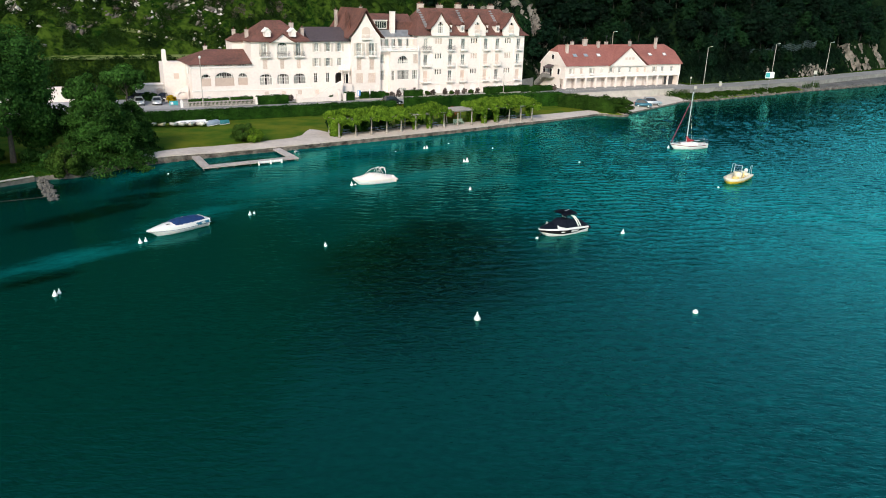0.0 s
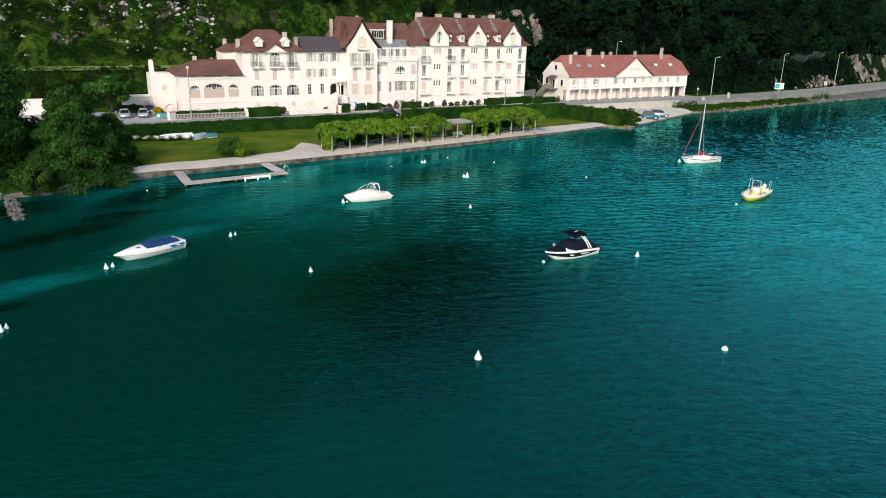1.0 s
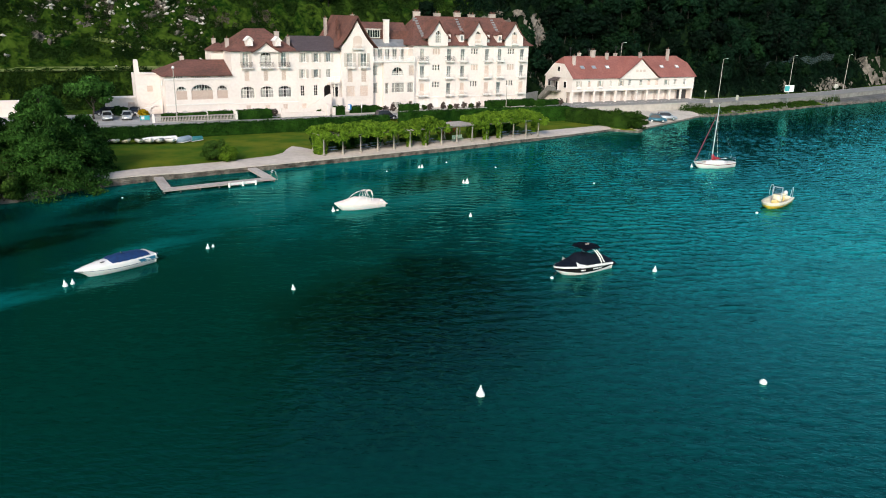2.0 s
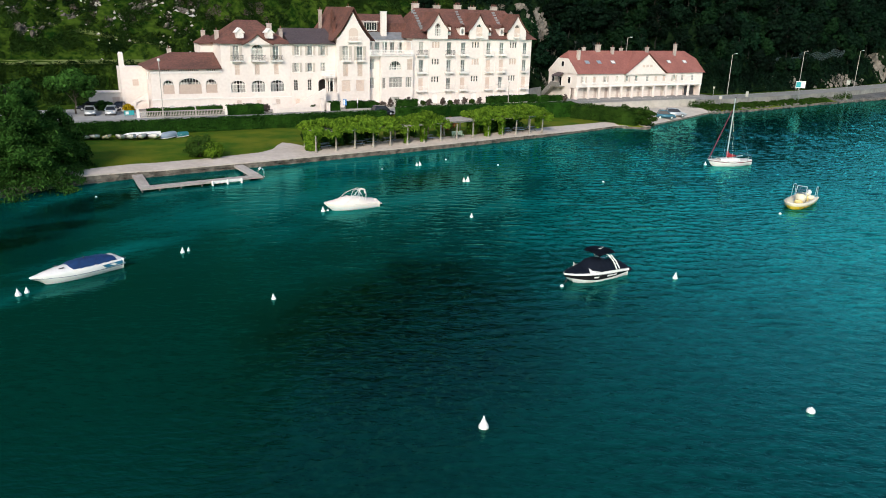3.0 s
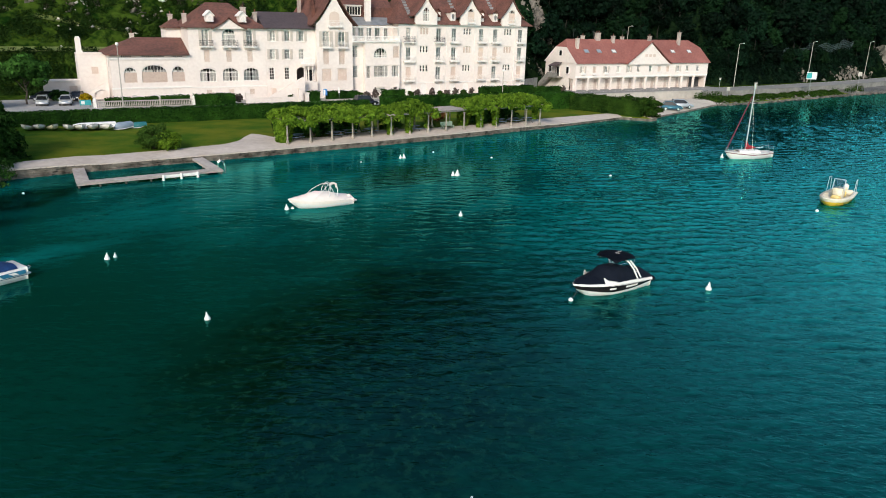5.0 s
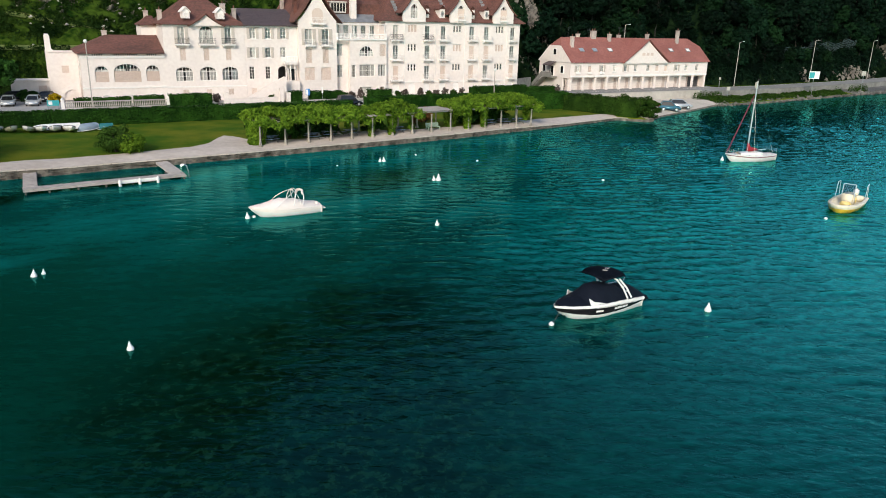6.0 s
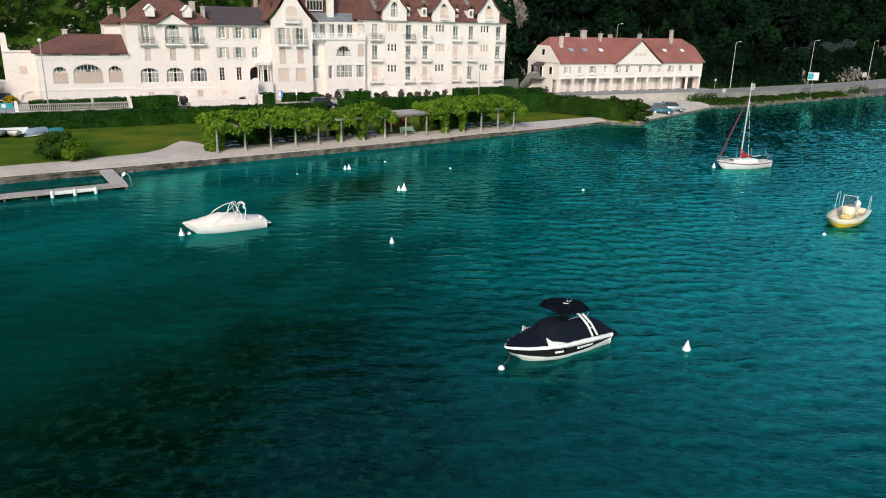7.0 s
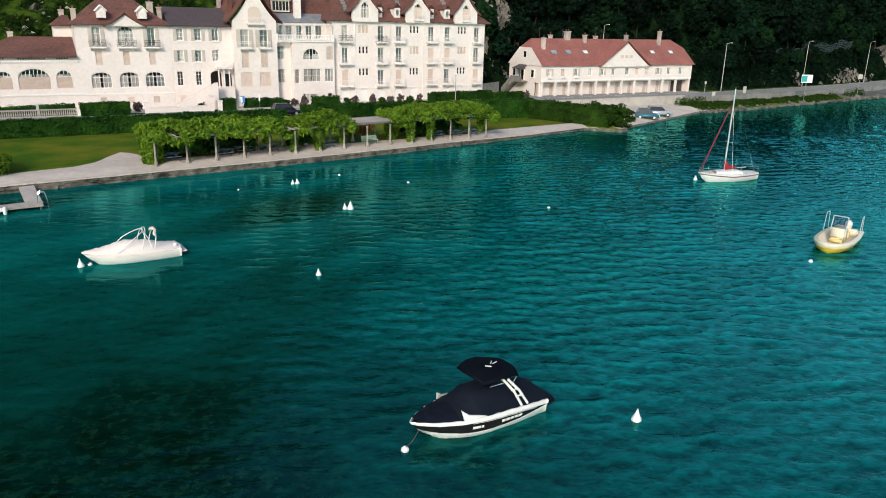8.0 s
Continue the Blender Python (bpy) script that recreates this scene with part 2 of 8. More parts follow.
L_HEDGE2 = leaf_mat("olive_hedge_leaves", (0.008, 0.028, 0.003), (0.044, 0.090, 0.012), 0.15, 0.18, 0.4, 0.6)
L_SHRUB = leaf_mat("hill_shrub_leaves", (0.003, 0.013, 0.0025), (0.034, 0.074, 0.011), 0.15, 0.4, 0.3, 0.16)
L_RUST = leaf_mat("rusty_flowers", (0.10, 0.07, 0.02), (0.32, 0.13, 0.06), 0.2)
L_MAUVE = leaf_mat("mauve_scrub", (0.05, 0.042, 0.032), (0.14, 0.105, 0.098), 0.1)
L_YELLOW = leaf_mat("yellow_leaves", (0.30, 0.20, 0.005), (0.65, 0.46, 0.02), 0.2)


def water_mat():
    """Lake water: teal body colour with painted light and dark, weed beds showing through, and wind ripples of three
    sizes.
    """
    m = bpy.data.materials.new("lake_water")
    m.use_nodes = True
    n, l = m.node_tree.nodes, m.node_tree.links
    n.remove(n["Principled BSDF"])
    b = n.new("ShaderNodeBsdfDiffuse")
    gl = n.new("ShaderNodeBsdfGlossy")
    gl.inputs["Color"].default_value, gl.inputs["Roughness"].default_value = (0.20, 0.98, 0.90, 1), 0.03
    fr = n.new("ShaderNodeFresnel")
    fr.inputs["IOR"].default_value = 1.46
    ms = n.new("ShaderNodeMixShader")
    l.new(fr.outputs[0], ms.inputs[0])
    l.new(b.outputs[0], ms.inputs[1])
    l.new(gl.outputs[0], ms.inputs[2])
    l.new(ms.outputs[0], n["Material Output"].inputs["Surface"])
    geo = n.new("ShaderNodeNewGeometry")

    def mapped(scale, turn, detail, rough=0.55, dist=0.0):
        mp = n.new("ShaderNodeMapping")
        mp.vector_type = "TEXTURE"
        mp.inputs["Scale"].default_value = scale
        mp.inputs["Rotation"].default_value = (0, 0, radians(turn))
        l.new(geo.outputs["Position"], mp.inputs["Vector"])
        t = n.new("ShaderNodeTexNoise")
        t.inputs["Scale"].default_value, t.inputs["Detail"].default_value = 1.0, detail
        t.inputs["Roughness"].default_value, t.inputs["Distortion"].default_value = rough, dist
        l.new(mp.outputs[0], t.inputs["Vector"])
        return t.outputs["Fac"]

    def ramp(v, lo, hi, to0=0.0, to1=1.0):
        r = n.new("ShaderNodeMapRange")
        r.interpolation_type = "SMOOTHSTEP"
        for k, q in zip(("From Min", "From Max", "To Min", "To Max"), (lo, hi, to0, to1)):
            r.inputs[k].default_value = q
        l.new(v, r.inputs["Value"])
        return r.outputs[0]

    def math_(op, a, c):
        q = n.new("ShaderNodeMath")
        q.operation = op
        for i, v in enumerate((a, c)):
            if isinstance(v, float):
                q.inputs[i].default_value = v
            else:
                l.new(v, q.inputs[i])
        return q.outputs[0]

    def mixc(f, a, c):
        q = n.new("ShaderNodeMix")
        q.data_type = "RGBA"
        for k, v in (("A", a), ("B", c)):
            if isinstance(v, tuple):
                q.inputs[k].default_value = (*v, 1)
            else:
                l.new(v, q.inputs[k])
        l.new(f, q.inputs["Factor"])
        return q.outputs["Result"]

    def bed(x, y, rx, ry, turn):
        """An oval bed (weed, sand, painted dark) with a ragged rim, 1 inside."""
        mp = n.new("ShaderNodeMapping")
        mp.vector_type = "TEXTURE"
        mp.inputs["Location"].default_value = (x, y, 0)
        mp.inputs["Rotation"].default_value = (0, 0, radians(turn))
        mp.inputs["Scale"].default_value = (rx, ry, 1000)
        l.new(geo.outputs["Position"], mp.inputs["Vector"])
        ln = n.new("ShaderNodeVectorMath")
        ln.operation = "LENGTH"
        l.new(mp.outputs[0], ln.inputs[0])
        return ln.outputs["Value"]

    # across the bay: greener and darker inshore on one side, bluer where it is open and windy
    bay = n.new("ShaderNodeVectorMath")
    bay.operation = "DOT_PRODUCT"
    bay.inputs[1].default_value = (0.879, -0.477, 0)
    l.new(geo.outputs["Position"], bay.inputs[0])
    open_water = ramp(math_("ADD", bay.outputs["Value"], math_("MULTIPLY", mapped((24, 24, 1), 0, 3), 24.0)), 6.0, 46.0)
    inshore = mixc(ramp(mapped((12, 7, 1), 20, 4), 0.40, 0.66), (0.0001, 0.066, 0.063), (0.0002, 0.124, 0.118))
    offshore = mixc(ramp(mapped((9, 5, 1), 10, 5, 0.65), 0.36, 0.66), (0.0002, 0.062, 0.064), (0.0003, 0.130, 0.132))
    body = mixc(open_water, inshore, offshore)
    # tone painted by position: the near water darker than the far
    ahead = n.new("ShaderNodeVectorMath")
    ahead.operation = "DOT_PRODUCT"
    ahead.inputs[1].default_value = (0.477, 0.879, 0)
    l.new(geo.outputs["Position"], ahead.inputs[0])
    graded = math_("ADD", ahead.outputs["Value"], math_("MULTIPLY", bay.outputs["Value"], 0.35))
    body = mixc(ramp(graded, 58.0, 96.0), mixc(open_water, (0.0001, 0.028, 0.021), (0.0001, 0.038, 0.040)), body)
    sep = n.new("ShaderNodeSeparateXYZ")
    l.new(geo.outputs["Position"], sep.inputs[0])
    # dark of the forest's reflection painted under the far cliff
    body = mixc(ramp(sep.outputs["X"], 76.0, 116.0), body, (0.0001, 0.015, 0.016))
    ragged = math_("MULTIPLY", mapped((7, 7, 1), 0, 6, 0.65), 1.1)

    def beds(rows, lo, hi):
        out = None
        for spec_ in rows:
            v = ramp(math_("ADD", bed(*spec_), ragged), lo, hi, 1.0, 0.0)
            out = v if out is None else math_("MAXIMUM", out, v)
        return out

    sand = math_("MULTIPLY", beds(SAND_PATCHES, 0.75, 1.75), ramp(mapped((5, 2, 1), 20, 4), 0.35, 0.6, 0.35, 1.0))
    body = mixc(sand, body, (0.0005, 0.112, 0.105))
    weed_dark_col = mixc(ramp(mapped((0.6, 0.6, 1), 0, 5, 0.7), 0.46, 0.64), (0.0001, 0.0016, 0.0010), (0.004, 0.022, 0.012))
    weed_dark = math_("MAXIMUM", beds(WEED_AND_REFLECTION_BEDS, 0.95, 1.75), math_("MULTIPLY", beds(FAINT_BEDS, 0.85, 1.9), 0.55))
    weed_dark = math_("MULTIPLY", weed_dark, ramp(mapped((2.2, 2.2, 1), 15, 6, 0.7), 0.34, 0.60, 0.55, 0.92))
    # ripple light painted into the colour: crests paler, troughs darker, broken by noise
    crest_paint = n.new("ShaderNodeVectorMath")
    crest_paint.operation = "SCALE"
    l.new(mixc(weed_dark, body, weed_dark_col), crest_paint.inputs[0])
    chop_paint = math_("MULTIPLY", math_("SUBTRACT", mapped((0.8, 0.4, 1), -27, 4, 0.6, 0.8), 0.5), ramp(bay.outputs["Value"], -4.0, 22.0, 0.07, 0.25))
    l.new(ramp(math_("ADD", sep.outputs["Z"], chop_paint), -0.075, 0.1, 0.38, 2.08), crest_paint.inputs["Scale"])
    l.new(crest_paint.outputs[0], b.inputs["Color"])
    # gloss tinted teal and dimmed inshore, so the sky reflects weaker there
    l.new(mixc(open_water, (0.095, 0.55, 0.47), (0.18, 0.98, 0.84)), gl.inputs["Color"])
    h1 = math_("MULTIPLY", mapped((0.95, 0.36, 1), -30, 3, 0.5, 0.6), 0.045)
    h3 = math_("MULTIPLY", mapped((0.6, 0.26, 1), -58, 3, 0.5), 0.02)
    h = math_("MULTIPLY", math_("ADD", h1, h3), math_("MULTIPLY", ramp(bay.outputs["Value"], -4.0, 30.0, 0.3, 0.6), ramp(ahead.outputs["Value"], 40.0, 90.0, 2.6, 1.0)))
    bp = n.new("ShaderNodeBump")
    bp.inputs["Strength"].default_value, bp.inputs["Distance"].default_value = 1.0, 1.0
    l.new(h, bp.inputs["Height"])
    for q in (b, gl, fr):
        l.new(bp.outputs["Normal"], q.inputs["Normal"])
    return m


# weed beds and painted dark reflections: x, y, half length, half width, turn
# the last one, at the left bank, paints the trees' dark reflection
WEED_AND_REFLECTION_BEDS = [(29, 55, 19, 12, 50), (12, 98, 10, 4, 30), (24, 104, 12, 3, 10), (1, 84, 9, 2.6, 25), (7, 89.5, 6, 2, 10), (-4, 64.6, 4, 1.2, 15), (50, 94, 10, 5, 25), (-8, 96, 14, 5, 8)]
# fainter dark ovals of the same kind
FAINT_BEDS = [(38, 70, 18, 11, 50), (20, 44, 9, 8, 45), (56, 92, 12, 7, 35), (40, 57, 14, 9, 60)]
SAND_PATCHES = [(-1, 69.5, 11, 2.6, 20), (24, 90, 12, 6, 25), (12, 79, 9, 3, 25), (34, 104, 8, 3, 15), (60, 70, 14, 9, 20)]
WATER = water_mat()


# ---------------------------------------------------------------- mesh helpers
def place(ob):
    """World pose of an object from its chain of parents."""
    m = ob.matrix_basis.copy()
    return place(ob.parent) @ ob.matrix_parent_inverse @ m if ob.parent else m


def finish(name, me, material, parent=None, label="", smooth=False, world_space=True):
    for q in (material if isinstance(material, (list, tuple)) else [material]):
        me.materials.append(q)
    if smooth:
        me.polygons.foreach_set("use_smooth", [True] * len(me.polygons))
    ob = new(name, me)
    if parent is not None:
        ob.parent = parent
        if world_space:
            ob.matrix_parent_inverse = place(parent).inverted()
    if label:
        ob["label"] = label
    return ob


def part(name, bm, material, parent=None, label="", smooth=False, at=None):
    """One bmesh as ONE mesh object under a thing or part. at: pose of the part in its parent's space (else the mesh is in world space)."""
    me = bpy.data.meshes.new(name)
    bm.normal_update()
    bm.to_mesh(me)
    bm.free()
    ob = finish(name, me, material, parent, label, smooth, at is None)
    if at is not None:
        ob.matrix_basis = at
    return ob


def again(ob, parent, m):
    """Another object on ob's mesh, with ob's parts, at the pose m in its parent's space."""
    c = bpy.data.objects.new(ob.name.split(".")[0], ob.data)
    scene.collection.objects.link(c)
    c.parent, c.matrix_basis = parent, m
    if "label" in ob:
        c["label"] = ob["label"]
    for k in ob.children:
        again(k, c, k.matrix_basis)
    return c


def empty(name, m, label, category, group="", kind=""):
    e = new(name)
    e.matrix_basis = m
    e.empty_display_size = 0.3
    return tagged(e, label, category, group, kind)


def box(bm, x0, x1, y0, y1, z0, z1):
    v = [bm.verts.new(p) for p in ((x0, y0, z0), (x1, y0, z0), (x1, y1, z0), (x0, y1, z0), (x0, y0, z1), (x1, y0, z1), (x1, y1, z1), (x0, y1, z1))]
    for f in ((0, 3, 2, 1), (4, 5, 6, 7), (0, 1, 5, 4), (1, 2, 6, 5), (2, 3, 7, 6), (3, 0, 4, 7)):
        bm.faces.new([v[i] for i in f])
    return bm


def prism(bm, pts, y0, y1, axis="y"):
    """A polygon of (a, b) pushed along an axis: y: (x, z); x: (y, z); z: (x, y)."""
    def p(a, b, c):
        return {"y": (a, c, b), "x": (c, a, b), "z": (a, b, c)}[axis]
    f = [bm.verts.new(p(a, b, y0)) for a, b in pts]
    k = [bm.verts.new(p(a, b, y1)) for a, b in pts]
    faces = [bm.faces.new(f), bm.faces.new(k[::-1])]
    n = len(pts)
    for i in range(n):
        faces.append(bm.faces.new((f[i], k[i], k[(i + 1) % n], f[(i + 1) % n])))
    bmesh.ops.recalc_face_normals(bm, faces=faces)
    return bm


def tube(bm, a, b, r0, r1=None, seg=8, caps=True):
    a, b = Vector(a), Vector(b)
    r1 = r0 if r1 is None else r1
    q = (b - a).to_track_quat("Z", "Y")
    rings = []
    for p, r in ((a, r0), (b, r1)):
        rings.append([bm.verts.new(p + q @ Vector((r * math.cos(2 * math.pi * i / seg), r * math.sin(2 * math.pi * i / seg), 0))) for i in range(seg)])
    for i in range(seg):
        bm.faces.new((rings[0][i], rings[0][(i + 1) % seg], rings[1][(i + 1) % seg], rings[1][i]))
    if caps:
        bm.faces.new(rings[0][::-1])
        bm.faces.new(rings[1])
    return bm


def polytube(bm, pts, r, seg=6):
    for a, b in zip(pts, pts[1:]):
        tube(bm, a, b, r, r, seg)
    return bm


def lathe(bm, prof, seg=12, cx=0.0, cy=0.0):
    """Profile of (radius, z) turned round the z axis."""
    rings = [[bm.verts.new((cx + r * math.cos(2 * math.pi * i / seg), cy + r * math.sin(2 * math.pi * i / seg), z)) for i in range(seg)] for r, z in prof]
    for a, b in zip(rings, rings[1:]):
        for i in range(seg):
            bm.faces.new((a[i], a[(i + 1) % seg], b[(i + 1) % seg], b[i]))
    bm.faces.new(rings[0][::-1])
    bm.faces.new(rings[-1])
    return bm


def B():
    return bmesh.new()


def quads_mesh(name, v, per=4):
    """A mesh of separate faces from an (n * per, 3) array."""
    n = len(v) // per
    me = bpy.data.meshes.new(name)
    me.vertices.add(len(v))
    me.vertices.foreach_set("co", np.asarray(v, np.float32).ravel())
    me.loops.add(n * per)
    me.loops.foreach_set("vertex_index", np.arange(n * per, dtype=np.int32))
    me.polygons.add(n)
    me.polygons.foreach_set("loop_start", np.arange(0, n * per, per, dtype=np.int32))
    me.update(calc_edges=True)
    return me


def leaf_quads(c, nrm, size, rng, long=1.5, droop=0.0):
    """Bent diamond leaves at the points c that lie roughly across nrm."""
    n = len(c)
    nrm = nrm + rng.normal(0, 0.55, (n, 3))
    nrm /= np.linalg.norm(nrm, axis=1, keepdims=True) + 1e-9
    t = rng.normal(0, 1, (n, 3))
    t[:, 2] -= droop
    t -= nrm * (t * nrm).sum(1, keepdims=True)
    t /= np.linalg.norm(t, axis=1, keepdims=True) + 1e-9
    s = np.cross(nrm, t)
    k = (size * rng.uniform(0.6, 1.35, n))[:, None]
    v = np.empty((n, 4, 3))
    v[:, 0] = c - t * k * long * 0.5
    v[:, 1] = c + s * k * 0.5 + nrm * k * 0.12
    v[:, 2] = c + t * k * long * 0.5 - nrm * k * 0.1
    v[:, 3] = c - s * k * 0.5 + nrm * k * 0.12
    return v.reshape(-1, 3)


# ---------------------------------------------------------------- ground, water, road
import mathutils.noise as mnoise

SHORE = [(-400, 92), (-60, 97), (-8, 101), (-3, 103), (1, 102.5), (7, 106.4), (11, 107.7), (17, 108.9), (25, 109.9), (33, 110.7), (42, 111.9), (55, 113.6), (65, 115.1), (72, 116.3), (80, 118.0), (91, 120.4), (106.5, 124.0), (108.5, 120.9), (110.5, 119.5), (112.3, 120.7),
         (114, 122.6), (118, 124.6), (126, 127.6), (137, 132), (143, 134.4), (160, 135.4), (170, 137), (194, 140.6), (220, 143.2), (250, 146.8), (320, 160), (700, 230)]
ROAD_NEAR = [(-400, 138), (0, 139), (60, 140), (100, 141), (125, 141.6), (156, 142), (180, 143.5), (218, 148.6), (260, 157), (700, 240)]
CLIFF = [(-400, 171), (100, 171), (112, 168), (150, 166.5), (162, 158), (168, 152.5), (205, 157), (235, 160.5), (320, 182), (700, 262)]


def along(line, x):
    xs, ys = zip(*line)
    return np.interp(x, xs, ys)


def height(x, y):
    """Height of the land at x, y (arrays)."""
    x, y = np.asarray(x, float), np.asarray(y, float)
    s, c, rn = along(SHORE, x), along(CLIFF, x), along(ROAD_NEAR, x)
    quay = np.interp(x, [-8, 5, 9, 14, 20, 78, 92, 108, 111, 118, 126, 145, 160, 240], [0.55, 0.7, 1.0, 0.92, 0.70, 0.66, 0.40, 0.42, 0.45, 0.25, 0.25, 0.35, 0.4, 0.5])
    garden = np.where(x < 111, np.interp(y - s, [0, 2.2, 20], [0, 0.28, 0.75]), np.interp(x, [111, 126, 150, 170], [1, 1, 1, 1]) * np.interp(y - s, [0, 4, 12], [0, 0.55, 0.8]))
    flat = quay + garden
    road = np.clip((y - rn + 0.5) / 0.3, 0, 1)
    z = flat * (1 - road) + 2.02 * road
    # the hill: a steep scrub bank, a terrace, then rising slopes; a cliff on the far side
    d = y - c
    # unseen upper slopes are sized for their dark reflection in the lake
    bank = np.interp(d, [0, 1, 5, 7.5, 18, 40, 80, 160, 300], [0, 0.6, 6.8, 7.4, 16, 34, 80, 170, 290])
    crag = np.interp(d, [0, 1.5, 6, 14, 40, 80, 160, 300], [0, 2.2, 8.5, 19, 40, 72, 130, 220]) 
    # capped lower to the right, so the lake reflects sky there
    crag = np.minimum(crag, np.interp(x, [260, 500], [220.0, 80.0]))
    k = np.clip((x - 95) / 25, 0, 1)
    return z + np.where(d > 0, bank * (1 - k) + crag * k, 0)


def ground_sheet():
    xs = np.concatenate([np.arange(-700, -60, 40), np.arange(-60, 260, 2.0), np.arange(260, 900, 40)])
    rng = np.random.default_rng(3)
    rows = []
    s = along(SHORE, xs)
    c = along(CLIFF, xs)
    rn = along(ROAD_NEAR, xs)
    for k in (-420, -60, -12, -3, -0.35):
        rows.append((s + k, np.full_like(xs, -3.0 if k > -13 else -9.0)))
    for k in np.linspace(0, 1, 8):
        y = s + (rn - 0.5 - s) * k
        rows.append((y, height(xs, y)))
    for k in np.linspace(0, 1, 5):
        y = rn - 0.2 + (c - rn + 0.2) * k
        rows.append((y, height(xs, y)))
    for k in (0.8, 1.6, 2.6, 3.6, 4.6, 5.6, 6.6, 7.6, 9, 10.5, 12, 14, 16, 18, 20, 23, 26, 30, 34, 40, 48, 60, 80, 110, 160, 300, 420):
        y = c + k
        rows.append((y, height(xs, y) + rng.normal(0, min(0.05 * k, 0.7), len(xs))))
    v = [(x, y, z) for yy, zz in rows for x, y, z in zip(xs, yy, zz)]
    n = len(xs)
    f = [(r * n + i, r * n + i + 1, (r + 1) * n + i + 1, (r + 1) * n + i) for r in range(len(rows) - 1) for i in range(n - 1)]
    me = bpy.data.meshes.new("ground")
    me.from_pydata(v, [], f)
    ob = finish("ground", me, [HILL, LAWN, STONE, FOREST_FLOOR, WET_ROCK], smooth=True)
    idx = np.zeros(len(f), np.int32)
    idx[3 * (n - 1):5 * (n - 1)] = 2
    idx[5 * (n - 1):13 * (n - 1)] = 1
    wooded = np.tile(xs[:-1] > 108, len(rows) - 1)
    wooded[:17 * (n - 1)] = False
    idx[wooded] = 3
    col = np.tile(np.arange(n - 1), len(rows) - 1)
    rocky = ((xs[col] > 199) & (idx == 1)) | ((xs[col] < 3) & (idx == 2))
    idx[rocky] = 4
    me.polygons.foreach_set("material_index", idx)
    return tagged(ob, "green lawn and scrub-covered hillside above a stone-edged lake shore", "ground", kind="structure")


ground_sheet()

def lake():
    """The lake: short wind waves in the bay, calm inshore on the weedy side, and a flat sheet to the horizon."""
    rng = np.random.default_rng(12)
    xs = np.concatenate([[-1500, -300, -80], np.arange(-36, 24, 0.5), np.arange(24, 100, 0.27), np.arange(100, 140, 0.4), np.arange(140, 280, 0.9), [330, 700, 1800]])
    ys = np.concatenate([[-1500, -300, -40], np.arange(6, 30, 0.4), np.arange(30, 124, 0.27), np.arange(124, 150, 0.5), [190, 420]])
    X, Y = np.meshgrid(xs, ys)
    Z, DX, DY = np.zeros_like(X), np.zeros_like(X), np.zeros_like(X)
    bay = 0.879 * X - 0.477 * Y
    wind = np.interp(bay, [-45, -8, 6, 24, 60], [0.16, 0.20, 0.36, 0.85, 1.0]) * np.interp(along(SHORE, X) - Y, [0, 5, 30], [0.5, 0.75, 1.0]) * np.interp(0.477 * X + 0.879 * Y, [25, 60, 84], [0.34, 0.52, 1.0]) * np.interp(X, [105, 150], [1.0, 0.8])
    for i in range(60):
        lam = rng.uniform(1.1, 1.9) if i < 14 else rng.uniform(0.62, 1.15)
        a = radians(63) + rng.normal(0, 0.26 if i < 14 else 0.55)
        k = 2 * math.pi / lam
        slope = 0.056 if i < 14 else 0.058
        u, w = X * math.cos(a) + Y * math.sin(a), Y * math.cos(a) - X * math.sin(a)
        group = 0.7 + 0.5 * np.sin(w * k * rng.uniform(0.16, 0.3) + rng.uniform(0, 6.3)) * np.sin(u * k * rng.uniform(0.08, 0.16) + rng.uniform(0, 6.3))
        ph = k * u + 0.5 * np.sin(w * k * 0.12 + rng.uniform(0, 6.3)) + rng.uniform(0, 6.3)
        amp = wind * slope / k * group
        Z += amp * np.sin(ph)
        DX += 0.7 * amp * math.cos(a) * np.cos(ph)
        DY += 0.7 * amp * math.sin(a) * np.cos(ph)
    edge = np.clip((X + 36) / 8, 0, 1) * np.clip((279 - X) / 20, 0, 1) * np.clip((Y - 6) / 8, 0, 1) * np.clip((149 - Y) / 4, 0, 1)
    Z *= edge
    X, Y = X + DX * edge, Y + DY * edge
    n = len(xs)
    v = np.stack([X, Y, Z], -1).reshape(-1, 3)
    r, c = np.meshgrid(np.arange(len(ys) - 1), np.arange(n - 1), indexing="ij")
    q = (r * n + c).ravel()
    f = np.stack([q, q + 1, q + n + 1, q + n], 1).astype(np.int32)
    me = bpy.data.meshes.new("water")
    me.vertices.add(len(v))
    me.vertices.foreach_set("co", v.astype(np.float32).ravel())
    me.loops.add(f.size)
    me.loops.foreach_set("vertex_index", f.ravel())
    me.polygons.add(len(f))
    me.polygons.foreach_set("loop_start", np.arange(0, f.size, 4, dtype=np.int32))
    me.update(calc_edges=True)
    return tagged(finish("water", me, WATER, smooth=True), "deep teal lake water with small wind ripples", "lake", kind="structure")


lake()


def strip(name, near, far, xs, material, lift, label, category, kind="structure", thick=0.0):
    """A flat band between two lines, lying on the land or at given heights."""
    v, f = [], []
    rows = list(np.linspace(0, 1, 8))
    for x in xs:
        a, b = along(near, x), along(far, x)
        for k in rows:
            y = a + (b - a) * k
            v.append((x, y, float(height(x, y)) + lift))
    n = len(rows)
    for i in range(len(xs) - 1):
        for j in range(n - 1):
            f.append((i * n + j, (i + 1) * n + j, (i + 1) * n + j + 1, i * n + j + 1))
    me = bpy.data.meshes.new(name)
    me.from_pydata(v, [], f)
    return tagged(finish(name, me, material), label, category, kind=kind)


